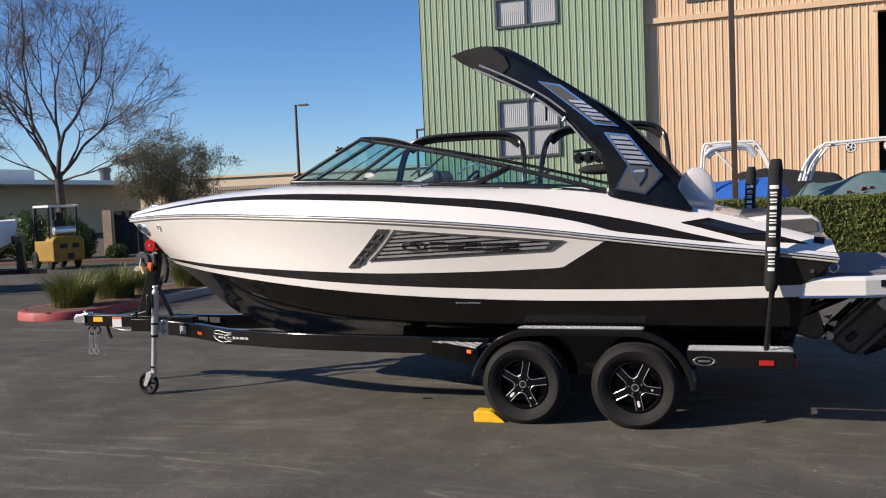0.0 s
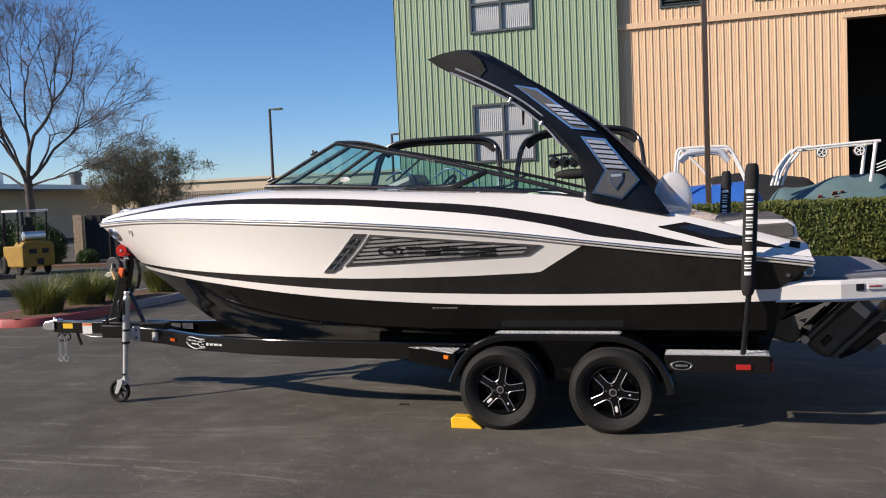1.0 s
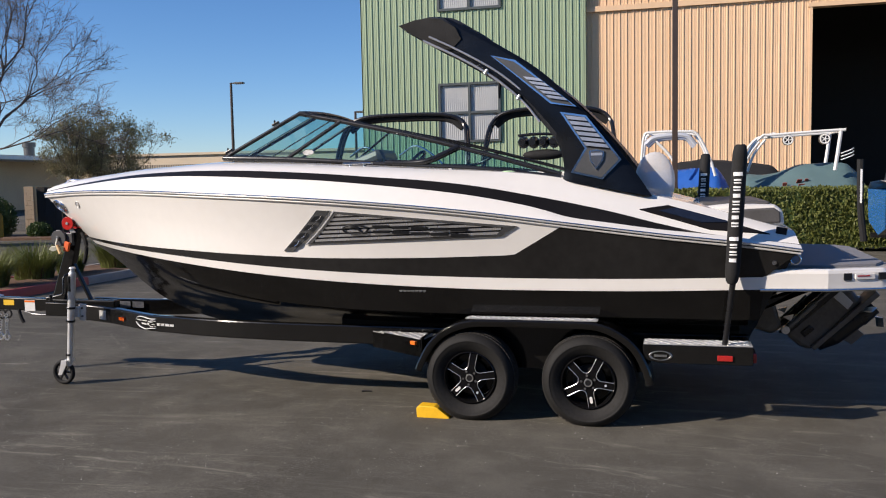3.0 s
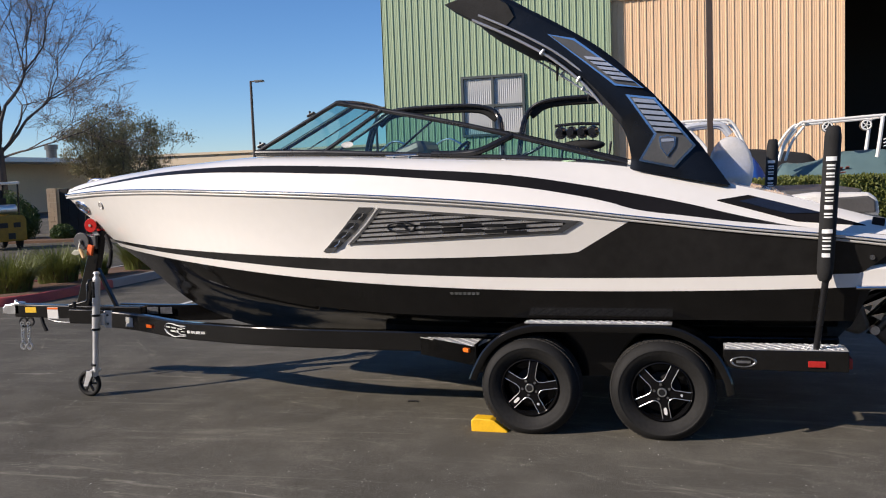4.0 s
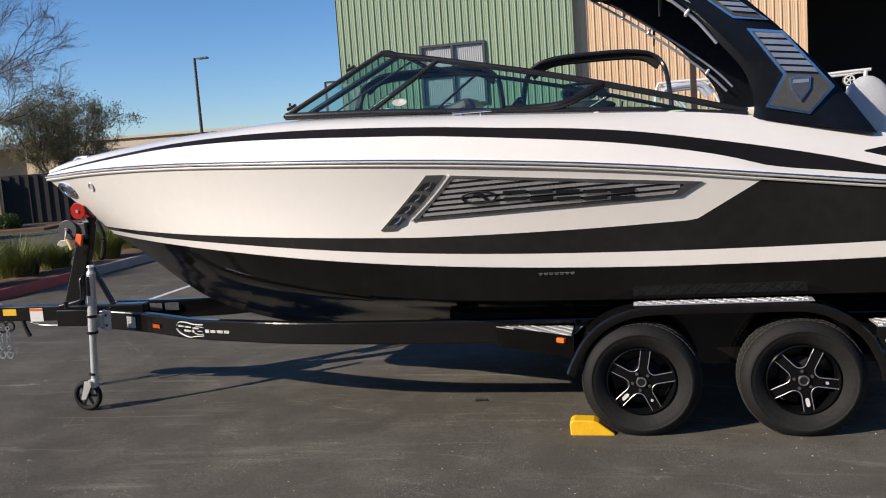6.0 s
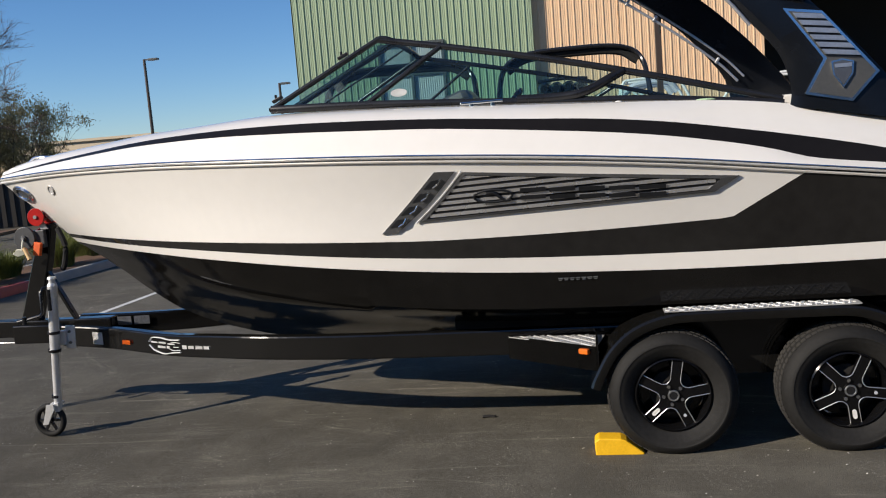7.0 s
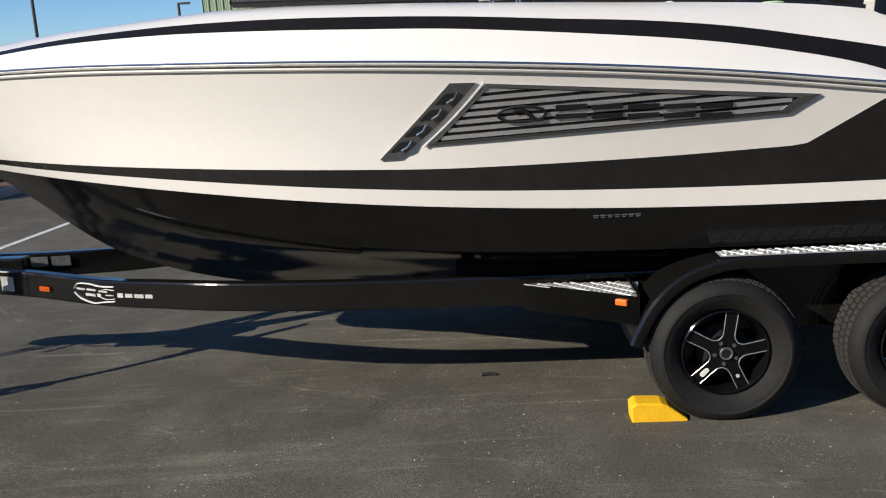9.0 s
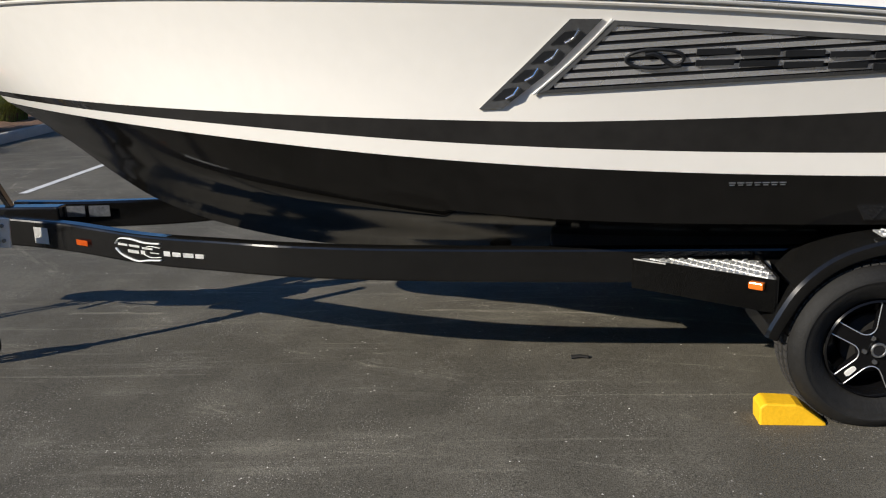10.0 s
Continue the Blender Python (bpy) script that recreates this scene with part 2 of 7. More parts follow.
WIN_FRAME = material("dark_window_frame", (0.065, 0.075, 0.072), 0.4, vary=0.1)
POST_BROWN = material("brown_post_paint", (0.055, 0.038, 0.028), 0.4, vary=0.15)
# near-black puts the shade inside doorway and vents into colour; also dark gate metal
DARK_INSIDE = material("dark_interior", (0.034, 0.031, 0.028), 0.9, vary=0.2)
STUCCO = material("beige_stucco", (0.60, 0.52, 0.38), 0.85, vary=0.12, scale=0.5, fine=8, bump=0.3)
BLOCK_TAN = material("tan_block", (0.42, 0.31, 0.20), 0.85, vary=0.15, scale=2, fine=30, bump=0.4, piece=0.3)
STUCCO_PALE = material("pale_beige_stucco", (0.55, 0.45, 0.32), 0.85, vary=0.08, scale=0.5, fine=8)
WHITE_TRIM = material("white_roof_trim", (0.80, 0.76, 0.70), 0.6, vary=0.08)
BARK = material("bark", (0.088, 0.070, 0.060), 0.9, vary=0.35, scale=8, fine=60, bump=0.5)
TWIG = material("twig", (0.17, 0.125, 0.105), 0.9, vary=0.3)
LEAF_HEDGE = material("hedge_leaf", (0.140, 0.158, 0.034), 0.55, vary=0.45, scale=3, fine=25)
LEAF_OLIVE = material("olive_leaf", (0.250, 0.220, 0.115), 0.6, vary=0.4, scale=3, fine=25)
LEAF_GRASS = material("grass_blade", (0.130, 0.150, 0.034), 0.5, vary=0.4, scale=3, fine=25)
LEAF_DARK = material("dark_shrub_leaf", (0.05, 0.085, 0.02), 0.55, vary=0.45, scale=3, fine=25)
FORK_YELLOW = material("forklift_yellow", (0.29, 0.165, 0.010), 0.6, vary=0.35)
TARP_BLUE = material("blue_tarp", (0.02, 0.11, 0.42), 0.55, vary=0.15, scale=3, bump=0.3, bump_scale=5)
TARP_TEAL = material("teal_boat_cover", (0.085, 0.145, 0.15), 0.7, vary=0.12, scale=3, bump=0.3, bump_scale=5)
TARP_RUST = material("rust_red_patch", (0.22, 0.06, 0.045), 0.8, vary=0.4)
WHITE_TUBE = material("white_powder_coat", (0.75, 0.74, 0.70), 0.3, vary=0.04)
BOAT_BLUE = material("blue_gelcoat", (0.03, 0.16, 0.42), 0.15, vary=0.1, coat=0.4)
for leaf in (LEAF_HEDGE, LEAF_OLIVE, LEAF_GRASS, LEAF_DARK):
    thin_leaf(leaf, 0.3)
def clear_plastic(m, share):
    """Lets a share of the light straight through a material."""
    n, l = m.node_tree.nodes, m.node_tree.links
    tr, mix = n.new("ShaderNodeBsdfTransparent"), n.new("ShaderNodeMixShader")
    mix.inputs[0].default_value = share
    l.new(n["Principled BSDF"].outputs[0], mix.inputs[1])
    l.new(tr.outputs[0], mix.inputs[2])
    l.new(mix.outputs[0], n["Material Output"].inputs["Surface"])


MILKY = material("milky_clear_plastic", (0.66, 0.67, 0.68), 0.4, vary=0.1)
clear_plastic(MILKY, 0.3)
PALE_GREEN = material("pale_green_cloth", (0.42, 0.60, 0.36), 0.9, vary=0.15, bump=0.3)
PALE_GRIT = material("pale_grit", (0.58, 0.56, 0.52), 0.7, vary=0.3, scale=30, fine=200)

# ---- building tools ----
def part(name, bm, mat, parent=None, label="", smooth=False, bevel=0.0):
    """Links a bmesh as one mesh object, under a thing or a part."""
    me = bpy.data.meshes.new(name)
    bmesh.ops.recalc_face_normals(bm, faces=bm.faces)
    bm.to_mesh(me)
    bm.free()
    if isinstance(mat, (list, tuple)):
        for m in mat:
            me.materials.append(m)
    else:
        me.materials.append(mat)
    if smooth:
        for p in me.polygons:
            p.use_smooth = True
        me.set_sharp_from_angle(angle=radians(38))
    ob = new(name, me)
    if bevel:
        md = ob.modifiers.new("bevel", "BEVEL")
        md.width, md.segments, md.limit_method, md.angle_limit = bevel, 2, "ANGLE", radians(40)
    if parent is not None:
        ob.parent = parent
    if label:
        ob["label"] = label
    return ob


def thing(name, label, category, group="", kind=""):
    return tagged(new(name), label, category, group, kind)


def B():
    return bmesh.new()


def add_box(bm, c, s, rot=None):
    m = Matrix.Translation(c) @ (rot.to_4x4() if rot else Matrix.Identity(4)) @ Matrix.Diagonal((*s, 1))
    return bmesh.ops.create_cube(bm, size=1, matrix=m)["verts"]


def add_cyl(bm, p0, p1, r0, r1=None, n=16):
    p0, p1 = Vector(p0), Vector(p1)
    d = p1 - p0
    m = Matrix.Translation((p0 + p1) / 2) @ d.to_track_quat("Z", "Y").to_matrix().to_4x4()
    return bmesh.ops.create_cone(bm, cap_ends=True, segments=n, radius1=r0, radius2=r0 if r1 is None else r1, depth=d.length, matrix=m)["verts"]


def add_torus(bm, c, axis, R, r, n=32, k=12):
    q = Vector(axis).to_track_quat("Z", "Y").to_matrix()
    g = [[bm.verts.new(Vector(c) + q @ Vector(((R + r * math.cos(b)) * math.cos(a), (R + r * math.cos(b)) * math.sin(a), r * math.sin(b))))
          for b in (2 * math.pi * j / k for j in range(k))] for a in (2 * math.pi * i / n for i in range(n))]
    for i in range(n):
        for j in range(k):
            bm.faces.new((g[i][j], g[(i + 1) % n][j], g[(i + 1) % n][(j + 1) % k], g[i][(j + 1) % k]))


def smooth_path(pts, n=6):
    """A Catmull-Rom path through pts."""
    P = [Vector(p) for p in pts]
    P = [P[0] * 2 - P[1]] + P + [P[-1] * 2 - P[-2]]
    out = []
    for i in range(1, len(P) - 2):
        a, b, c, d = P[i - 1:i + 3]
        for k in range(n):
            t = k / n
            out.append(0.5 * (2 * b + (c - a) * t + (2 * a - 5 * b + 4 * c - d) * t * t + (3 * b - a - 3 * c + d) * t ** 3))
    return out + [P[-2]]


def add_tube(bm, pts, r, k=8, flat=1.0, taper=None):
    """A tube along pts; flat squeezes it, taper is the end's radius."""
    pts = [Vector(p) for p in pts]
    rings = []
    up = Vector((0, 0, 1))
    for i, p in enumerate(pts):
        d = (pts[min(i + 1, len(pts) - 1)] - pts[max(i - 1, 0)]).normalized()
        s = d.cross(up)
        s = s.normalized() if s.length > 1e-3 else Vector((1, 0, 0))
        u = s.cross(d).normalized()
        rr = r if taper is None else r + (taper - r) * i / (len(pts) - 1)
        rings.append([bm.verts.new(p + s * (rr * math.cos(a)) + u * (rr * flat * math.sin(a))) for a in (2 * math.pi * j / k for j in range(k))])
    for a, b in zip(rings, rings[1:]):
        for j in range(k):
            bm.faces.new((a[j], a[(j + 1) % k], b[(j + 1) % k], b[j]))
    bm.faces.new(rings[0][::-1])
    bm.faces.new(rings[-1])


def add_prism(bm, poly, y0, y1):
    """A plate with the outline poly in x and z, from y0 to y1."""
    a = [bm.verts.new((x, y0, z)) for x, z in poly]
    b = [bm.verts.new((x, y1, z)) for x, z in poly]
    bm.faces.new(a)
    bm.faces.new(b[::-1])
    for i in range(len(poly)):
        j = (i + 1) % len(poly)
        bm.faces.new((a[i], b[i], b[j], a[j]))


def add_grid(bm, rows, mirror=False):
    """A sheet through rows of points; mirror adds the other side of the y plane."""
    for sgn in (1, -1) if mirror else (1,):
        g = [[bm.verts.new((p[0], p[1] * sgn, p[2])) for p in row] for row in rows]
        for a, b in zip(g, g[1:]):
            for j in range(len(a) - 1):
                try:
                    bm.faces.new((a[j], a[j + 1], b[j + 1], b[j]))
                except ValueError:
                    pass


def line(*pts):
    """A smooth function through (x, value) pairs."""
    xs, ys = [p[0] for p in pts], [p[1] for p in pts]
    k = [(ys[min(i + 1, len(xs) - 1)] - ys[max(i - 1, 0)]) / (xs[min(i + 1, len(xs) - 1)] - xs[max(i - 1, 0)]) for i in range(len(xs))]

    def f(x):
        if x <= xs[0]:
            return ys[0] + k[0] * (x - xs[0])
        if x >= xs[-1]:
            return ys[-1] + k[-1] * (x - xs[-1])
        i = max(j for j in range(len(xs) - 1) if xs[j] <= x)
        h = xs[i + 1] - xs[i]
        t = (x - xs[i]) / h
        return (2 * t ** 3 - 3 * t * t + 1) * ys[i] + (t ** 3 - 2 * t * t + t) * h * k[i] + (3 * t * t - 2 * t ** 3) * ys[i + 1] + (t ** 3 - t * t) * h * k[i + 1]
    return f


def clamp(v, a=0.0, b=1.0):
    return max(a, min(b, v))


def dip(x, y=0):
    """The lot falls a little from the trailer's wheels towards its tongue and towards the far side."""
    t, u = clamp((-x - 0.6) / 3.4), clamp((y - 3.0) / 7.0)
    return -0.10 * (1 - (1 - t * t * (3 - 2 * t)) * (1 - u * u * (3 - 2 * u)))


# ---- ground ----
def make_ground():
    bm = B()
    xs = [-900, -300, -120, -60, -30, -18] + [-12 + 0.5 * i for i in range(37)] + [9, 14, 25, 60, 120, 300, 900]
    ys = [-900, -300, -100, -40, -20, -12, -8, -4, 0, 2, 3, 4, 5, 6, 7, 8, 9, 10, 12, 20, 40, 100, 300, 900]
    add_grid(bm, [[(x, y, dip(x, y)) for x in xs] for y in ys])
    g = part("ground", bm, ASPHALT, smooth=True)
    tagged(g, "dark grey worn asphalt lot with pale scuff marks and grit", "ground", kind="structure")


make_ground()

# ---- boat ----
boat = thing("motorboat", "white and black bowrider motorboat with tower, on a trailer", "boat")

RAIL_Z = line((-4.745, 1.772), (-4.0, 1.797), (-3.2, 1.796), (-2.57, 1.776), (-1.56, 1.731), (-0.71, 1.674), (0.04, 1.602), (0.74, 1.512), (1.4, 1.428), (2.05, 1.357), (2.37, 1.314))
STRIPE_TOP_Z = line((-4.21, 1.305), (-3.36, 1.26), (-2.65, 1.221), (-1.61, 1.154), (-0.76, 1.112), (0.01, 1.093), (0.73, 1.089), (1.4, 1.096), (2.13, 1.115))
STRIPE_LOW_Z = line((-4.17, 1.268), (-3.36, 1.215), (-2.66, 1.163), (-1.62, 1.081), (-0.77, 1.028), (0.01, 1.002), (0.73, 0.998), (1.4, 1.005), (2.13, 1.026))
CHINE_Z = line((-3.95, 1.125), (-3.2, 1.02), (-2.4, 0.92), (-1.2, 0.83), (0.0, 0.80), (2.1, 0.80))
KEEL_Z = line((-3.95, 1.12), (-3.81, 1.02), (-3.64, 0.885), (-3.39, 0.72), (-3.03, 0.578), (-2.58, 0.478), (-2.16, 0.437), (-1.8, 0.415), (-1.4, 0.402), (2.1, 0.395))
LOW_Z = line((-4.70, 1.795), (-4.2, 1.84), (-3.3, 1.905), (-2.64, 1.917), (-2.09, 1.902), (-1.6, 1.878), (-1.15, 1.852), (-0.35, 1.773), (0.03, 1.722), (0.39, 1.654), (0.57, 1.61), (0.76, 1.553), (1.08, 1.505), (1.41, 1.458), (1.75, 1.421), (2.36, 1.345))
UP_Z = line((-4.69, 1.80), (-4.2, 1.855), (-3.3, 1.932), (-2.64, 1.956), (-2.08, 1.953), (-1.6, 1.934), (-1.15, 1.907), (-0.74, 1.873), (-0.34, 1.841), (0.03, 1.796), (0.4, 1.73), (0.75, 1.66), (1.08, 1.585), (1.4, 1.50), (1.75, 1.422), (2.36, 1.346))
TOP_Z = line((-4.66, 1.82), (-4.35, 1.885), (-3.46, 1.975), (-2.76, 2.005), (-2.29, 2.022), (-1.6, 2.0), (-1.0, 1.967), (-0.38, 1.93), (0.01, 1.908), (0.39, 1.88), (0.71, 1.835), (1.36, 1.70), (1.7, 1.615), (2.1, 1.50), (2.34, 1.43))


def beam(x):
    u = clamp((-x - 0.7) / 4.045)
    return 1.325 * (1 - u * u) - (0.034 * (x + 0.5) * clamp((x + 0.5) / 0.8) if x > -0.5 else 0)


def taper(x, full, start, end, p=2.2):
    return full * (1 - clamp((start - x) / (start - end)) ** p)


def inset(d):
    return lambda x: max(0.0, beam(x) - d * clamp((x + 4.70) / 1.1))


# each hull line: stern x, bow x, half width, height
RAIL = (2.37, -4.745, beam, RAIL_Z)
HULL_TOP = (2.36, -4.735, lambda x: max(0.0, beam(x) - 0.015 * clamp((x + 4.735) / 0.5)), lambda x: RAIL_Z(x) - 0.012)
S_TOP = (2.13, -4.21, lambda x: taper(x, 1.155, -1.0, -4.21), STRIPE_TOP_Z)
S_LOW = (2.13, -4.17, lambda x: taper(x, 1.145, -1.0, -4.17), STRIPE_LOW_Z)
CHINE = (2.10, -3.95, lambda x: taper(x, 1.10, -0.9, -3.95, 1.9), CHINE_Z)
KEEL = (2.08, -3.95, lambda x: 0.0, KEEL_Z)
LOW = (2.36, -4.70, inset(0.07), LOW_Z)
UP = (2.36, -4.69, inset(0.11), UP_Z)
TOP = (2.34, -4.66, inset(0.28), TOP_Z)
INNER = (2.33, -4.60, inset(0.42), lambda x: TOP_Z(x) + 0.012)


def on_line(ln, u):
    x = ln[0] + (ln[1] - ln[0]) * u
    return Vector((x, -ln[2](x), ln[3](x)))


def side(u, v):
    """The hull's topside: v 0 at the rub rail, 1 at the lower stripe."""
    p = on_line(HULL_TOP, u).lerp(on_line(S_TOP, u), v)
    p.y += 0.022 * math.sin(math.pi * v) * clamp((1 - u) * 4) * clamp((u - 0.22) * 4)
    return p


def side_at(x, z, proud=0.0):
    """The point of the topside at x and z."""
    u, v = 0.5, 0.5
    for _ in range(40):
        a, b = HULL_TOP[0] + (S_TOP[0] - HULL_TOP[0]) * v, HULL_TOP[1] + (S_TOP[1] - HULL_TOP[1]) * v
        u = clamp((x - a) / (b - a))
        zr, zs = on_line(HULL_TOP, u).z, on_line(S_TOP, u).z
        v = (z - zr) / (zs - zr)
    p = side(u, clamp(v))
    return Vector((x, p.y - proud, z))


COLS = [i / 100 for i in range(93)] + [0.92 + 0.08 * (1 - (1 - i / 12) ** 1.6) for i in range(1, 13)]


def band_z(x):
    """The paint break between white topside and black band, which climbs to the rail."""
    low = line((-4.25, 1.335), (-3.35, 1.30), (-2.65, 1.278), (-1.61, 1.246), (-1.17, 1.236), (-0.36, 1.244), (0.35, 1.268))(min(x, 0.35))
    return low if x < 0.35 else min(RAIL_Z(x) + 0.01, 1.268 + (x - 0.35) * 0.595)


def band_v(u):
    a, b = 0.0, 1.0
    for _ in range(30):
        m = (a + b) / 2
        p = side(u, m)
        if p.z > band_z(p.x):
            a = m
        else:
            b = m
    return a


def strip(name, la, lb, mat, n=3, cols=COLS, bulge=0.0, label=""):
    bm = B()
    rows = []
    for k in range(n + 1):
        row = []
        for u in cols:
            p = on_line(la, u).lerp(on_line(lb, u), k / n)
            p.z += bulge * math.sin(math.pi * k / n)
            row.append(p)
        rows.append(row)
    add_grid(bm, rows, True)
    bmesh.ops.remove_doubles(bm, verts=bm.verts, dist=0.0004)
    return part(name, bm, mat, boat, label, smooth=True)


def make_hull():
    vs = [band_v(u) for u in COLS]
    bm = B()
    add_grid(bm, [[side(u, v * k / 8) for u, v in zip(COLS, vs)] for k in range(9)], True)
    bmesh.ops.remove_doubles(bm, verts=bm.verts, dist=0.0004)
    part("hull_side", bm, GEL_WHITE, boat, "glossy off-white topside", True)
    bm = B()
    add_grid(bm, [[side(u, v + (1 - v) * k / 6) for u, v in zip(COLS, vs)] for k in range(7)], True)
    bmesh.ops.remove_doubles(bm, verts=bm.verts, dist=0.0004)
    part("hull_band", bm, GEL_BLACK, boat, "glossy black band sweeping up to the stern", True)
    strip("hull_stripe", S_TOP, S_LOW, GEL_WHITE, 2, label="white boot stripe")
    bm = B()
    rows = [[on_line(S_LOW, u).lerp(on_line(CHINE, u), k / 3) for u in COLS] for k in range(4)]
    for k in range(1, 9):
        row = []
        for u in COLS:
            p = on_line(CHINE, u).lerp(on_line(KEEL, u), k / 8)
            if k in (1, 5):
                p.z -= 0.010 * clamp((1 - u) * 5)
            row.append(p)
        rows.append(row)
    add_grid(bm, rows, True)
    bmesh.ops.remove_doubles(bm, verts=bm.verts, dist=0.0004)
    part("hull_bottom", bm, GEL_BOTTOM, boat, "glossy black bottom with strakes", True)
    # transom
    bm = B()
    loop = [on_line(l, 0) for l in (TOP, UP, RAIL, HULL_TOP, S_TOP, S_LOW, CHINE, KEEL)]
    full = loop + [Vector((p.x, -p.y, p.z)) for p in reversed(loop[:-1])]
    bm.faces.new([bm.verts.new(p) for p in full])
    part("transom", bm, GEL_BLACK, boat)
    # deck
    strip("deck_lip", HULL_TOP, RAIL, GEL_WHITE, 1)
    strip("deck_side", RAIL, LOW, GEL_WHITE, 3, label="white deck side")
    strip("deck_stripe", LOW, UP, STRIPE_BLACK, 2, [u for u in COLS if u > 0.085], label="black stripe along the deck")
    strip("deck_shoulder", UP, TOP, GEL_WHITE, 5, bulge=0.012)
    strip("deck_top", TOP, INNER, GEL_WHITE, 2)
    deep = line((-4.1, 1.80), (-3.6, 1.62), (-2.8, 1.48), (-1.8, 1.28), (2.3, 1.25))
    well = (2.33, -4.05, inset(0.42), lambda x: TOP_Z(x) + 0.012)
    floor = (2.3, -4.0, lambda x: max(0.0, inset(0.50)(x) - 0.25 * clamp((-x - 2.4) / 1.5)), deep)
    strip("cockpit_liner", well, floor, VINYL_WHITE, 2)
    strip("cockpit_floor", floor, (2.3, -4.0, lambda x: 0.0, deep), VINYL_GREY, 1)
    strip("engine_hatch", INNER, (2.33, -4.60, lambda x: 0.0, lambda x: TOP_Z(x) + 0.03), GEL_WHITE, 3, [u for u in COLS if u < 0.14])
    strip("foredeck", INNER, (2.33, -4.60, lambda x: 0.0, lambda x: TOP_Z(x) + 0.02), GEL_WHITE, 3, [u for u in COLS if u > 0.90])
    # rub rail, its metal's white glare put into pale grey, with chrome insert, both sides
    for sgn in (1, -1):
        bm = B()
        add_tube(bm, [Vector((p.x, sgn * (p.y - 0.002), p.z - 0.004)) for p in (on_line(RAIL, u) for u in COLS)], 0.009, 8)
        rail = part("rub_rail", bm, RUB_GREY, boat, "rub rail, glare in its pale grey colour, with a chrome insert", True)
        bm = B()
        add_tube(bm, [Vector((p.x, sgn * (p.y - 0.008), p.z + 0.004)) for p in (on_line(RAIL, u) for u in COLS)], 0.0055, 6)
        part("chrome_insert", bm, CHROME, rail, "thin chrome strip", True)
        bm = B()
        add_tube(bm, [Vector((p.x, sgn * (p.y - 0.001), p.z - 0.016)) for p in (on_line(HULL_TOP, u) for u in COLS)], 0.0085, 6)
        part("pinstripe", bm, PIN_SILVER, boat, "silver line under the rub rail", True)


make_hull()


def panel_on_side(bm, poly, proud, depth):
    """A plate lying on the topside, with the outline poly in x and z."""
    f = [bm.verts.new(side_at(x, z, proud)) for x, z in poly]
    g = [bm.verts.new(side_at(x, z, proud - depth)) for x, z in poly]
    bm.faces.new(f)
    for i in range(len(poly)):
        j = (i + 1) % len(poly)
        bm.faces.new((f[i], g[i], g[j], f[j]))
    bmesh.ops.triangulate(bm, faces=[q for q in bm.faces if len(q.verts) > 4])


def subdivided(poly, n=8):
    out = []
    for (x0, z0), (x1, z1) in zip(poly, poly[1:] + poly[:1]):
        out += [(x0 + (x1 - x0) * k / n, z0 + (z1 - z0) * k / n) for k in range(n)]
    return out


def scan_panel(bm, top, low, x0, x1, proud, depth, n=24):
    """A plate on the topside between two heights that vary along x."""
    xs = [x0 + (x1 - x0) * i / n for i in range(n + 1)]
    rows = [[side_at(x, top(x), proud - depth) for x in xs]]
    rows += [[side_at(x, top(x) + (low(x) - top(x)) * k / 4, proud) for x in xs] for k in range(5)]
    rows += [[side_at(x, low(x), proud - depth) for x in xs]]
    add_grid(bm, rows)
    for k in (0, n):
        bm.faces.new([bm.verts.new(r[k]) for r in rows])


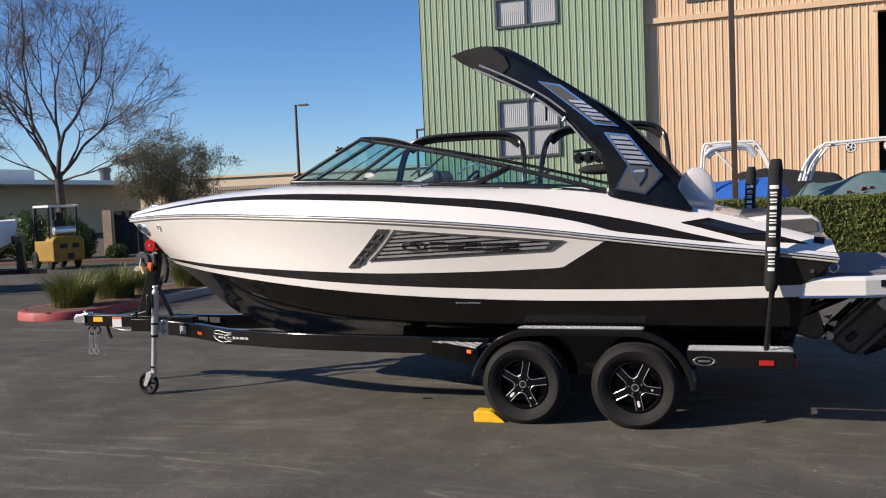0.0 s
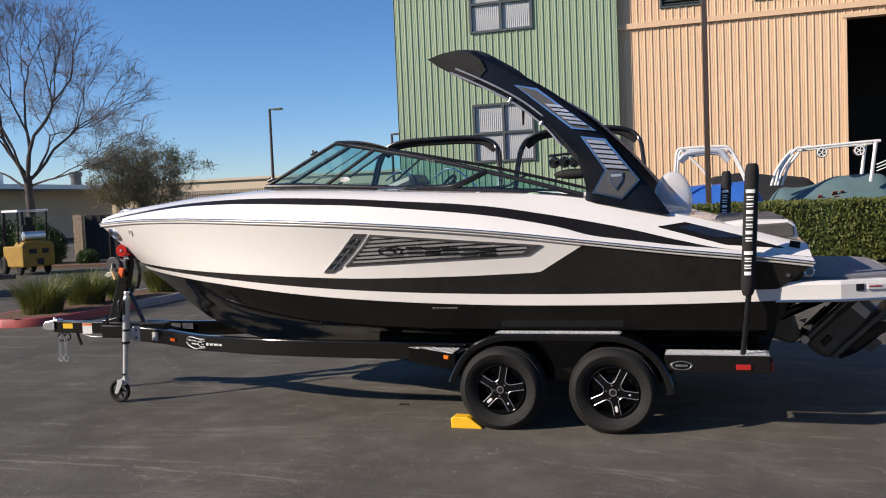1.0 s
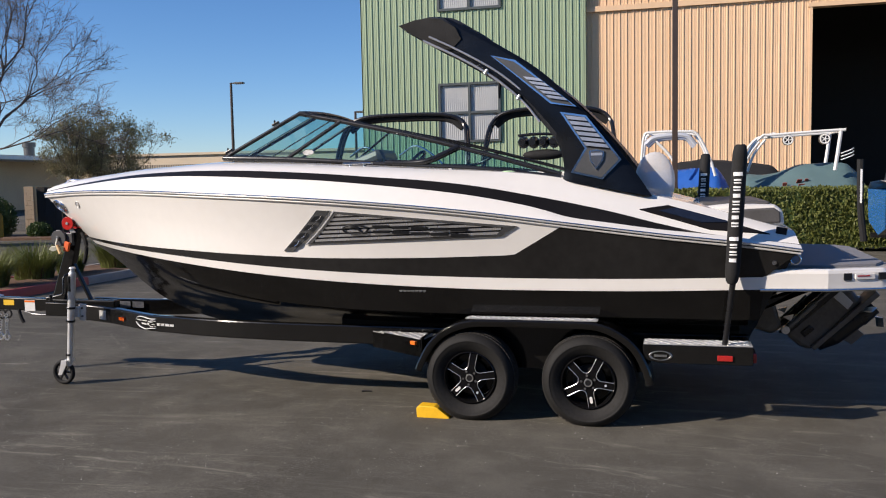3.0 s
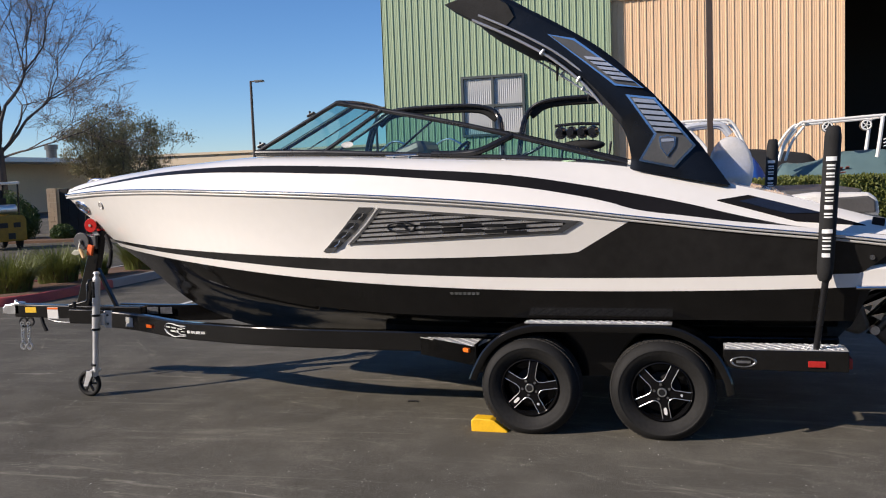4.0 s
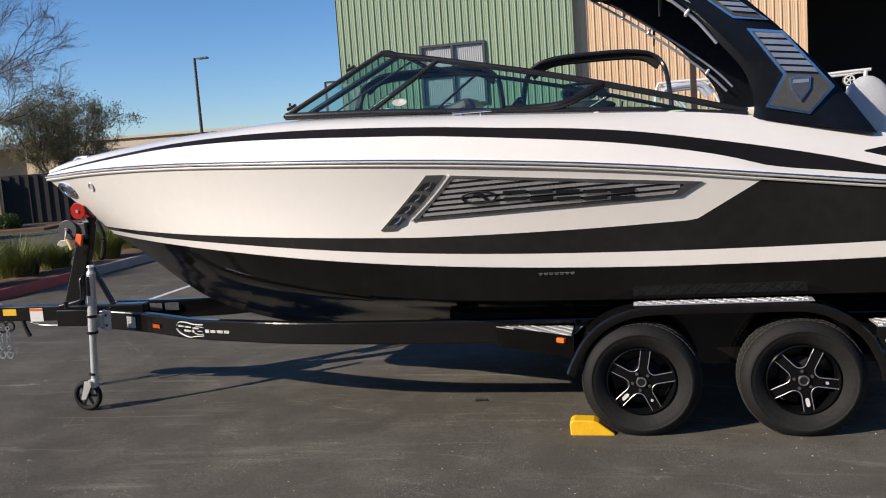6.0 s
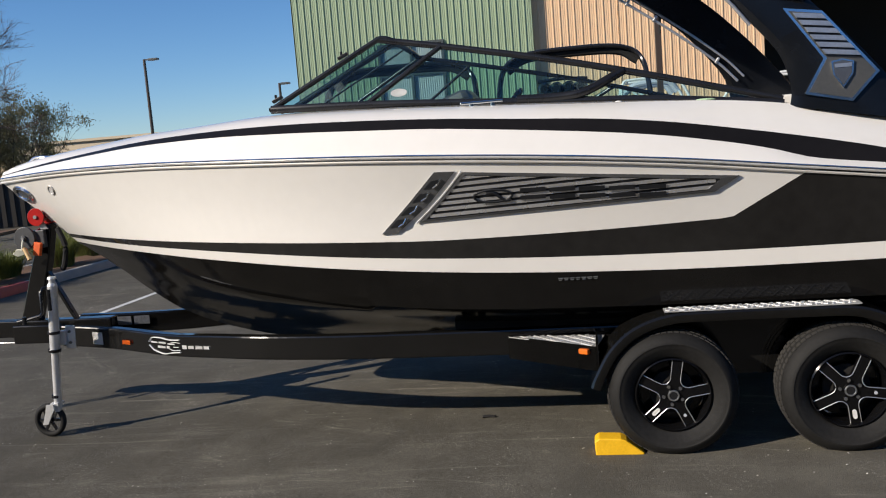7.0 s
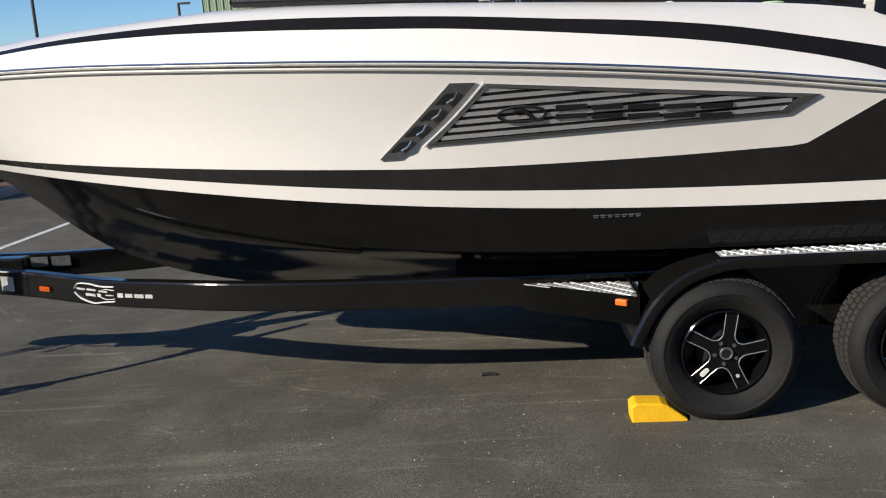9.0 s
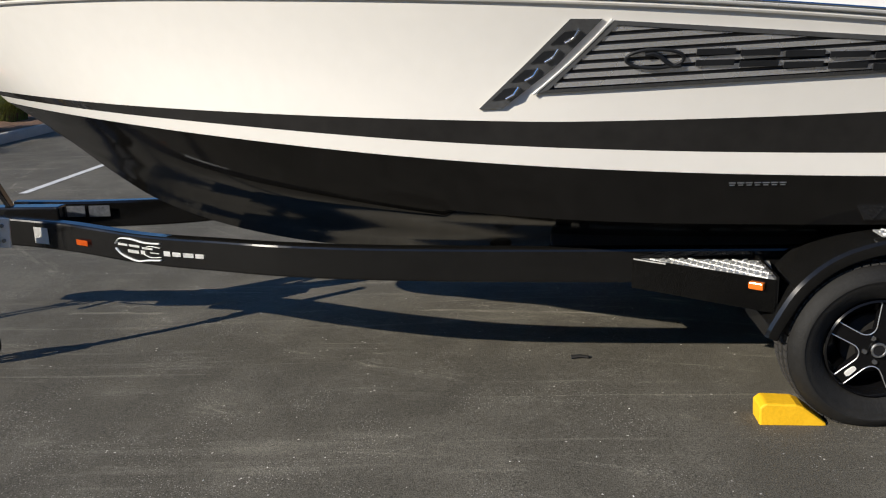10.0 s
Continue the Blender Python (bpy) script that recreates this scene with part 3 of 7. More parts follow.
def make_grille():
    """The chrome-framed louvred badge on the topside, with the slanted gill before it."""
    # frame: a mitred ring
    outer = [(-1.322, 1.347), (-1.042, 1.612), (0.388, 1.490), (0.262, 1.412)]
    inside = [(-1.276, 1.362), (-1.030, 1.595), (0.295, 1.480), (0.225, 1.424)]
    bm = B()
    n = 24
    ring = []
    for i in range(4):
        (ax, az), (bx, bz) = outer[i], outer[(i + 1) % 4]
        (cx, cz), (dx, dz) = inside[i], inside[(i + 1) % 4]
        for k in range(n):
            t = k / n
            o, q = (ax + (bx - ax) * t, az + (bz - az) * t), (cx + (dx - cx) * t, cz + (dz - cz) * t)
            ring.append([bm.verts.new(v) for v in (side_at(*o, -0.006), side_at(*o, 0.013), side_at(*q, 0.017), side_at(*q, -0.002))])
    for i in range(len(ring)):
        p, q = ring[i], ring[(i + 1) % len(ring)]
        for j in range(3):
            bm.faces.new((p[j], p[j + 1], q[j + 1], q[j]))
    frame_ob = part("grille_frame", bm, GRAPHITE, boat, "dark chrome frame of the side grille")
    # chrome edge strip; the sun's white on it is put into pale grey
    bm = B()
    add_tube(bm, smooth_path([side_at(-1.334 + 0.284 * t + 0.012 * math.sin(math.pi * t), 1.345 + 0.270 * t, 0.012) for t in (0.0, 0.25, 0.5, 0.75, 1.0)], 3), 0.006, 6)
    part("frame_edge", bm, RUB_GREY, frame_ob, "edge strip of the grille frame, sunlit white in its colour", True)
    bm = B()
    in_top = lambda x: 1.595 + (x + 1.030) * (1.480 - 1.595) / 1.325
    in_low = lambda x: max(1.362 + (x + 1.276) * (1.424 - 1.362) / 1.501, 1.424 + (x - 0.225) * 0.8)
    left = lambda z: -1.276 + (z - 1.362) * 1.056
    scan_panel(bm, lambda x: max(in_low(x) + 0.001, min(in_top(x), 1.362 + (x + 1.276) / 1.056)) + 0.004, lambda x: in_low(x) - 0.004, -1.274, 0.29, 0.003, 0.003, 60)
    part("grille_back", bm, GEL_BLACK, frame_ob)
    slope = 0.040
    for k in range(7):
        z0 = 1.368 + k * 0.0325
        zc = lambda x: z0 + slope * (x + 1.276)
        x0 = left(z0 + 0.006) + 0.008
        x1 = x0
        while x1 < 0.26 and in_top(x1) - 0.004 > zc(x1) and in_low(x1) < zc(x1) + 0.012:
            x1 += 0.01
        if x1 - x0 < 0.06:
            continue
        bm = B()
        scan_panel(bm, lambda x: min(zc(x) + 0.0185, in_top(x) - 0.002), zc, x0, x1, 0.012, 0.011, 30)
        part("louvre", bm, LOUVRE, frame_ob, "brushed silver louvre")
    # raised badge: an oval emblem and a row of blank blocks in place of the maker's name
    bm = B()
    pts = [side_at(-0.890 + 0.105 * math.cos(a), 1.470 + 0.034 * math.sin(a), 0.020) for a in (2 * math.pi * i / 24 for i in range(25))]
    add_tube(bm, pts, 0.007, 6)
    add_tube(bm, [side_at(-0.925 + 0.13 * t, 1.484 - 0.036 * t + 0.014 * math.sin(t * 6.0), 0.020) for t in (0, 0.2, 0.4, 0.6, 0.8, 1)], 0.009, 6)
    part("emblem", bm, DECAL_DARK, frame_ob, "raised dark oval emblem", True)
    for k in range(5):
        x0, z0 = -0.742 + k * 0.156, 1.440 - 0.007 * k
        for dz in (0.0, 0.040):
            bm = B()
            scan_panel(bm, lambda x: z0 + dz + 0.022, lambda x: z0 + dz, x0, x0 + 0.136, 0.022, 0.012, 6)
            part("badge_bar", bm, DECAL_DARK, frame_ob, "raised dark bar")
    # gill with four scoops
    bm = B()
    panel_on_side(bm, subdivided([(-1.545, 1.291), (-1.360, 1.465), (-1.200, 1.622), (-1.085, 1.618), (-1.255, 1.445), (-1.452, 1.293)], 3), 0.014, 0.03)
    gill = part("gill", bm, GRAPHITE, boat, "slanted dark chrome gill with four scoops")
    for k in range(4):
        t = 0.16 + 0.21 * k
        cx, cz = -1.495 + 0.352 * t, 1.293 + 0.327 * t
        bm = B()
        panel_on_side(bm, [(cx - 0.055, cz - 0.02), (cx - 0.005, cz + 0.024), (cx + 0.045, cz + 0.028), (cx + 0.02, cz - 0.012)], 0.020, 0.012)
        part("scoop", bm, DECAL_DARK, gill)
        bm = B()
        add_tube(bm, [side_at(cx + 0.0, cz - 0.016, 0.024), side_at(cx + 0.03, cz + 0.0, 0.026), side_at(cx + 0.05, cz + 0.03, 0.024)], 0.005, 6)
        part("scoop_edge", bm, CHROME, gill)
    # small name plate low on the hull, as blank bars
    for k in range(7):
        bm = B()
        x = -0.562 + 0.032 * k
        p = on_line(S_LOW, (S_LOW[0] - x) / (S_LOW[0] - S_LOW[1]))
        add_box(bm, (x, p.y + 0.009, 0.982), (0.026, 0.012, 0.0045))
        add_box(bm, (x, p.y + 0.0093, 0.973), (0.018, 0.012, 0.004))
        part("name_bar", bm, STEEL, boat, "small silver bar")


make_grille()


# ---- windshield ----
def ws_base(x):
    return Vector((x, -(0.76 + 0.20 * clamp((x + 2.27) / 2.9) ** 0.8), line((-2.27, 2.062), (-1.6, 2.034), (-0.53, 1.958), (0.0, 1.922), (0.68, 1.84))(x)))


def ws_top(x):
    return Vector((x, -(0.66 + 0.28 * clamp((x + 1.5) / 2.2)), line((-1.60, 2.432), (-1.52, 2.415), (-1.2, 2.350), (-0.53, 2.20), (0.0, 2.06), (0.68, 1.865))(x)))


def make_windshield():
    for sgn in (1, -1):
        flip = lambda p: Vector((p.x, p.y * sgn, p.z))
        base = [flip(ws_base(-2.27 + 2.95 * i / 24)) for i in range(25)]
        top = [flip(ws_top(-1.59 + 2.27 * i / 20)) for i in range(21)]
        corner = flip(ws_base(-2.27))
        bm = B()
        add_tube(bm, base, 0.017, 10, 1.5)
        part("side_base_rail", bm, FRAME_BLACK, boat, "black windshield base rail", True)
        bm = B()
        add_tube(bm, top, 0.017 if sgn == 1 else 0.014, 10, 1.2)
        part("side_top_rail", bm, FRAME_BLACK, boat, "black sloping windshield top rail", True)
        bm = B()
        add_tube(bm, smooth_path([corner, corner.lerp(top[0], 0.5), corner.lerp(top[0], 0.93), top[0] + Vector((0.03, 0, 0.004)), top[1]], 4), 0.017 if sgn == 1 else 0.014, 10)
        part("corner_post", bm, FRAME_BLACK, boat, smooth=True)
        bm = B()
        add_tube(bm, [flip(ws_base(-1.66)), flip(ws_top(-1.20))], 0.020 if sgn == 1 else 0.013, 10, 0.8)
        part("side_strut", bm, FRAME_BLACK, boat, smooth=True)
        bm = B()
        add_tube(bm, smooth_path([flip(ws_base(-0.75)) + Vector((0, 0, 0.015)), flip(ws_base(-0.52)) + Vector((0, 0, 0.025)), flip(ws_base(-0.36)) + Vector((0, 0, 0.055)), flip(ws_top(-0.15))]), 0.026 if sgn == 1 else 0.015, 10)
        part("curved_strut", bm, FRAME_BLACK, boat, smooth=True)
        # side glass
        bm = B()
        n = 24
        rows = []
        for k in range(5):
            row = []
            for i in range(n + 1):
                t = i / n
                b, tp = flip(ws_base(-2.26 + 2.76 * t)), flip(ws_top(-1.58 + 2.08 * t))
                row.append(b.lerp(tp, k / 4))
            rows.append(row)
        add_grid(bm, rows)
        g = part("side_glass", bm, GLASS_TINT, boat, "teal tinted side glass", True)
        g.visible_shadow = False
    # front: two panes with a bowed base
    a, b = ws_base(-2.27), ws_top(-1.59)

    def front(u, v):
        y = -1 + 2 * u
        p = Vector((a.x - 0.04 * (1 - y * y), y * -a.y, a.z + 0.03 * (1 - y * y)))
        q = Vector((b.x, y * -b.y, b.z + 0.03 * (1 - y * y)))
        return p.lerp(q, v)
    for u0, u1 in ((0.0, 0.35), (0.35, 0.65), (0.65, 1.0)):
        bm = B()
        add_grid(bm, [[front(u0 + (u1 - u0) * i / 8, v / 4) for i in range(9)] for v in range(5)])
        g = part("front_glass", bm, GLASS_TINT, boat, "teal tinted front glass", True)
        g.visible_shadow = False
    for v, r in ((0, 0.018), (1, 0.020)):
        bm = B()
        add_tube(bm, [front(i / 24, v) for i in range(25)], r, 8)
        part("front_rail", bm, FRAME_BLACK, boat, smooth=True)
    for u, r in ((0.35, 0.021), (0.65, 0.007)):
        bm = B()
        add_tube(bm, [front(u, 0), front(u, 1)], r, 10)
        part("front_post", bm, FRAME_BLACK, boat, smooth=True)
    # small latches on the front edge
    for t in (0.08, 0.70):
        p = front(0.02, t)
        bm = B()
        add_box(bm, (p.x - 0.02, p.y, p.z + 0.03), (0.07, 0.03, 0.02), Euler((0, -0.42, 0)).to_matrix())
        add_cyl(bm, (p.x - 0.03, p.y, p.z + 0.02), (p.x - 0.03, p.y, p.z + 0.06), 0.008)
        part("latch", bm, FRAME_BLACK, boat, bevel=0.004)
    # round sticker
    bm = B()
    c = ws_base(-1.52).lerp(ws_top(-1.18), 0.20)
    pts = [bm.verts.new(c + Vector((0.050 * math.cos(t), -0.017 + 0.009 * math.sin(t), 0.024 * math.sin(t)))) for t in (2 * math.pi * i / 20 for i in range(20))]
    f = bm.faces.new(pts)
    bmesh.ops.solidify(bm, geom=[f], thickness=0.002)
    part("oval_sticker", bm, LABEL_WHITE, boat, "white oval sticker on the glass")


make_windshield()


# ---- tower arch ----
ARCH_UP = [(-0.42, 3.12), (-0.25, 3.12), (-0.1, 3.045), (0.19, 2.88), (0.51, 2.67), (0.78, 2.42), (1.0, 2.18), (1.17, 1.97), (1.36, 1.69)]
ARCH_LOW = [(-0.52, 3.03), (-0.4, 2.95), (-0.1, 2.79), (0.14, 2.63), (0.37, 2.45), (0.55, 2.25), (0.665, 2.09), (0.71, 1.92), (0.70, 1.82)]


def arch_y(z):
    return 1.05 - 0.15 * (z - 1.84) / 1.25


def make_arch():
    up = smooth_path([(x, 0, z) for x, z in ARCH_UP], 4)
    low = smooth_path([(x, 0, z) for x, z in ARCH_LOW], 4)
    for sgn in (1, -1):
        bm = B()
        out, inn = [], []
        for a, b in zip(up, low):
            m = a.lerp(b, 0.5)
            out.append([Vector((p.x, -sgn * (arch_y(p.z) - d), p.z)) for p, d in ((a, 0.04), (a.lerp(b, 0.12), 0.008), (m, 0.0), (a.lerp(b, 0.88), 0.008), (b, 0.04))])
            inn.append([Vector((p.x, -sgn * (arch_y(p.z) - 0.13), p.z)) for p in (b.lerp(a, 0.06), a.lerp(b, 0.06))])
        rings = [[bm.verts.new(p) for p in o + i] for o, i in zip(out, inn)]
        k = len(rings[0])
        for a, b in zip(rings, rings[1:]):
            for j in range(k):
                bm.faces.new((a[j], a[(j + 1) % k], b[(j + 1) % k], b[j]))
        bm.faces.new(rings[0])
        bm.faces.new(rings[-1][::-1])
        part("arch_leg", bm, ARCH_BLACK, boat, "glossy black curved tower leg", True)
    # crossing top, covered in canvas
    bm = B()
    prof = [(-0.66, 3.075), (-0.52, 3.115), (-0.36, 3.135), (-0.22, 3.12), (-0.06, 3.02), (0.0, 2.90), (-0.10, 2.80), (-0.22, 2.80), (-0.42, 2.915), (-0.57, 3.005)]
    rows = []
    for j in range(17):
        y = -0.93 + 1.86 * j / 16
        e = 1 - 0.25 * (abs(y) / 0.93) ** 8
        lift = 0.05 * (1 - (y / 0.93) ** 2)
        rows.append([bm.verts.new((-0.37 + (x + 0.37) * e, y, 3.03 + (z - 3.03) * e + lift)) for x, z in prof])
    for a, b in zip(rows, rows[1:]):
        for j in range(len(prof)):
            bm.faces.new((a[j], a[(j + 1) % len(prof)], b[(j + 1) % len(prof)], b[j]))
    bm.faces.new(rows[0])
    bm.faces.new(rows[-1][::-1])
    part("canvas_boot", bm, CANVAS_BLACK, boat, "black canvas boot over the folded top", True)

    def plate(name, poly, d0, d1, mat, parent, label="", sgn=1):
        bm = B()
        f = [bm.verts.new((x, -sgn * (arch_y(z) + d1), z)) for x, z in poly]
        g = [bm.verts.new((x, -sgn * (arch_y(z) - d0), z)) for x, z in poly]
        bm.faces.new(f)
        bm.faces.new(g[::-1])
        for i in range(len(poly)):
            j = (i + 1) % len(poly)
            bm.faces.new((f[i], g[i], g[j], f[j]))
        return part(name, bm, mat, parent, label)

    def inner(poly, d):
        cx, cz = sum(p[0] for p in poly) / len(poly), sum(p[1] for p in poly) / len(poly)
        out = []
        n = len(poly)
        area = sum(poly[i][0] * poly[(i + 1) % n][1] - poly[(i + 1) % n][0] * poly[i][1] for i in range(n))
        for i in range(n):
            p, a, b = Vector(poly[i]), Vector(poly[i - 1]), Vector(poly[(i + 1) % n])
            e1, e2 = (p - a).normalized(), (b - p).normalized()
            s = 1 if area > 0 else -1
            n1, n2 = Vector((-e1.y, e1.x)) * s, Vector((-e2.y, e2.x)) * s
            m = (n1 + n2)
            m = m / max(0.35, m.dot(n1)) * 1.0
            out.append(tuple(p + m * d))
        return out
    V1 = [(0.145, 2.79), (0.335, 2.745), (0.805, 2.37), (0.61, 2.40)]
    V2 = [(0.68, 2.335), (0.875, 2.303), (1.138, 1.967), (1.0, 1.822), (0.765, 1.878), (0.868, 2.055)]
    S1 = [(0.40, 2.615), (0.52, 2.595), (0.755, 2.405), (0.615, 2.43)]
    S2 = [(0.725, 2.305), (0.868, 2.285), (1.060, 2.040), (0.885, 2.062)]
    for sgn in (1, -1):
        for poly, sl, count in ((V1, S1, 5), (V2, S2, 6)):
            fr = plate("vent_frame", poly, 0.02, 0.012, CHROME, boat, "polished frame of the arch vent", sgn)
            plate("vent_panel", inner(poly, 0.015), -0.010, 0.016, GREY_PANEL, fr, "dark grey vent panel", sgn)
            A, Bq, C, D = (Vector(p) for p in sl)
            for i in range(count):
                t0 = i / count
                t1 = t0 + 0.66 / count
                plate("slat", [tuple(p) for p in (A.lerp(D, t0), Bq.lerp(C, t0), Bq.lerp(C, t1), A.lerp(D, t1))], -0.016, 0.030, SILVER_PANEL, fr, "silver slat", sgn)
                plate("slot", [tuple(p) for p in (A.lerp(D, t1), Bq.lerp(C, t1), Bq.lerp(C, t0 + 1 / count), A.lerp(D, t0 + 1 / count))], -0.014, 0.019, GEL_BLACK, fr, "", sgn)
        sh = [(0.90, 2.035), (0.955, 2.045), (1.012, 2.03), (1.005, 1.965), (0.955, 1.895), (0.908, 1.965)]
        badge = plate("shield_badge", sh, -0.016, 0.028, CHROME, boat, "blank dark silver shield badge", sgn)
        plate("shield_face", inner(sh, 0.008), -0.028, 0.032, GRAPHITE, badge, "", sgn)
        plate("shield_bar", [(0.915, 2.02), (1.0, 2.02), (0.998, 2.0), (0.917, 2.0)], -0.030, 0.035, SILVER_PANEL, badge, "", sgn)
    # folded top: chrome struts under the arch, with clamps and straps
    for sgn in (1, -1):
        bend = ((-0.39, 2.93), (-0.14, 2.805), (0.11, 2.66), (0.27, 2.54), (0.41, 2.41), (0.52, 2.27)) if sgn == 1 else ((-0.36, 2.92), (-0.06, 2.715), (0.22, 2.515), (0.42, 2.36), (0.62, 2.19), (0.74, 2.06))
        for dx, dz, r in ((0.0, 0.0, 0.0095), (0.045, 0.030, 0.0085)):
            bm = B()
            add_tube(bm, smooth_path([(x + dx, -sgn * 0.955 if sgn == 1 else 0.85, z + dz) for x, z in bend], 4), r, 8)
            part("top_strut", bm, TUBE_ALLOY, boat, "pale alloy strut of the folded top", True)
        for x, z in (((0.11, 2.665), (0.36, 2.46)) if sgn == 1 else ((-0.02, 2.70), (0.17, 2.565), (0.60, 2.22))):
            bm = B()
            add_box(bm, (x, -0.955 if sgn == 1 else 0.85, z), (0.020, 0.040, 0.048), Euler((0, 0.6, 0)).to_matrix())
            part("clamp", bm, TUBE_ALLOY, boat, "plastic clamp on the struts", bevel=0.006)
        bm = B()
        add_tube(bm, [(0.215, -sgn * 0.935, 2.615), (0.21, -sgn * 0.93, 2.55), (0.205, -sgn * 0.93, 2.46)], 0.016, 6, 0.5)
        part("webbing_strap", bm, CANVAS_BLACK, boat, "black webbing strap")


make_arch()


# ---- stern ----
def make_stern():
    # black vent wedge on the quarter
    def shoulder(x, z, proud):
        u = (UP[0] - x) / (UP[0] - UP[1])
        p, q = on_line(UP, u), on_line(TOP, u)
        r = p.lerp(q, clamp((z - p.z) / (q.z - p.z), 0.0, 1.0))
        return Vector((x, r.y - proud * 0.6, r.z + proud))
    for sgn in (1, -1):
        def wedge(name, poly, proud, mat, label=""):
            bm = B()
            f = [bm.verts.new(v) for v in (shoulder(x, z, proud) for x, z in subdivided(poly, 5))]
            g = [bm.verts.new(v) for v in (shoulder(x, z, -0.01) for x, z in subdivided(poly, 5))]
            bm.faces.new(f)
            for i in range(len(f)):
                j = (i + 1) % len(f)
                bm.faces.new((f[i], g[i], g[j], f[j]))
            bmesh.ops.triangulate(bm, faces=[q for q in bm.faces if len(q.verts) > 4])
            bmesh.ops.scale(bm, vec=(1, sgn, 1), verts=bm.verts)
            return part(name, bm, mat, boat, label)
        wedge("quarter_vent", [(1.27, 1.59), (1.47, 1.615), (2.17, 1.405), (1.76, 1.445)], 0.012, STRIPE_BLACK, "black engine vent wedge on the quarter")
        wedge("vent_mesh", [(1.41, 1.573), (1.53, 1.592), (1.92, 1.482), (1.70, 1.487)], 0.018, MESH_SKY_TINT, "black vent mesh with the sky's blue reflection in its colour")
    # stern seat: white shell with a grey cushion side
    bm = B()
    add_prism(bm, [(1.60, 1.50), (1.66, 1.60), (1.90, 1.625), (2.22, 1.615), (2.275, 1.58), (2.29, 1.46), (1.62, 1.44)], -0.90, 0.90)
    shell = part("stern_seat", bm, VINYL_WHITE, boat, "white moulded stern seat", bevel=0.03)
    for sgn in (1, -1):
        bm = B()
        add_prism(bm, [(1.98, 1.585), (2.21, 1.595), (2.255, 1.565), (2.26, 1.485), (1.96, 1.485)], sgn * -0.885, sgn * -0.925)
        part("cushion_side", bm, VINYL_GREY, shell, "dark grey cushion side", bevel=0.012)
    bm = B()
    add_box(bm, (1.95, 0, 1.615), (0.50, 1.55, 0.05))
    part("sun_pad", bm, VINYL_GREY, shell, "grey stern sun pad", bevel=0.02)
    bm = B()
    add_box(bm, (2.25, -1.045, 1.435), (0.075, 0.02, 0.05), Euler((0, 0.18, 0)).to_matrix())
    part("stern_light", bm, DECAL_DARK, boat, "small dark stern socket", bevel=0.004)
    bm = B()
    add_cyl(bm, (2.19, -1.17, 1.22), (2.19, -1.195, 1.22), 0.016, n=14)
    part("drain_fitting", bm, CHROME, boat, "small chrome through-hull fitting", True)
    bm = B()
    add_torus(bm, (2.34, -1.08, 1.235), (0.3, 1, 0), 0.035, 0.008, 18, 6)
    part("tow_eye", bm, CHROME, boat, "chrome tow eye", True)
    # swim platform
    bm = B()
    poly = [(2.10, -1.16), (2.55, -1.13), (2.95, -0.98), (3.05, -0.75), (3.08, 0.75), (2.95, 0.98), (2.55, 1.13), (2.10, 1.16)]
    a = [bm.verts.new((x, y, 1.01)) for x, y in poly]
    b = [bm.verts.new((x, y, 1.17)) for x, y in poly]
    bm.faces.new(a[::-1])
    bm.faces.new(b)
    for i in range(len(poly)):
        j = (i + 1) % len(poly)
        bm.faces.new((a[i], a[j], b[j], b[i]))
    plat = part("swim_platform", bm, GEL_WHITE, boat, "white swim platform with a grey mat", bevel=0.03)
    bm = B()
    poly2 = [(2.16, -1.04), (2.55, -1.02), (2.90, -0.88), (2.98, -0.7), (3.0, 0.7), (2.90, 0.88), (2.55, 1.02), (2.16, 1.04)]
    a = [bm.verts.new((x, y, 1.172)) for x, y in poly2]
    b = [bm.verts.new((x, y, 1.190)) for x, y in poly2]
    bm.faces.new(a[::-1])
    bm.faces.new(b)
    for i in range(len(poly2)):
        j = (i + 1) % len(poly2)
        bm.faces.new((a[i], a[j], b[j], b[i]))
    part("platform_mat", bm, MAT_GREY, plat, "grey foam mat")
    bm = B()
    add_tube(bm, [(x, y * 1.004, 1.025) for x, y in poly[:5]], 0.012, 8)
    part("platform_edge", bm, CHROME, plat, "chrome edge strip", True)
    bm = B()
    add_box(bm, (2.80, -1.037, 1.115), (0.14, 0.02, 0.035), Euler((0, 0, 0.36)).to_matrix())
    part("platform_label", bm, LABEL_WHITE, plat, "small white label with a red line")
    bm = B()
    add_box(bm, (2.79, -1.053, 1.12), (0.09, 0.004, 0.008), Euler((0, 0, 0.36)).to_matrix())
    part("label_line", bm, RED_LENS, plat)
    for x in (2.68, 2.92):
        bm = B()
        yy = -1.12 + (x - 2.55) * 0.36
        add_box(bm, (x, yy, 1.115), (0.06, 0.03, 0.05), Euler((0, 0, 0.36)).to_matrix())
        part("platform_light", bm, DECAL_DARK, plat, "small dark light", bevel=0.004)
    # stern drive, tilted up: dark upper housing, grey leg, flat plate, gearcase and skeg
    bm = B()
    add_prism(bm, [(2.10, 0.98), (2.34, 0.98), (2.30, 0.80), (2.36, 0.60), (2.28, 0.54), (2.10, 0.60)], -0.20, 0.20)
    part("drive_bracket", bm, BRONZE_GREY, boat, "grey gimbal bracket", bevel=0.03)
    for sgn in (1, -1):
        bm = B()
        add_prism(bm, [(2.33, 0.55), (2.41, 0.54), (2.83, 0.93), (2.76, 0.99)], sgn * -0.17, sgn * -0.12)
        part("drive_yoke", bm, FRAME_BLACK, boat, "black drive yoke arm", bevel=0.012)
        bm = B()
        add_tube(bm, [(2.40, sgn * -0.185, 0.60), (2.60, sgn * -0.185, 0.80)], 0.030, 10)
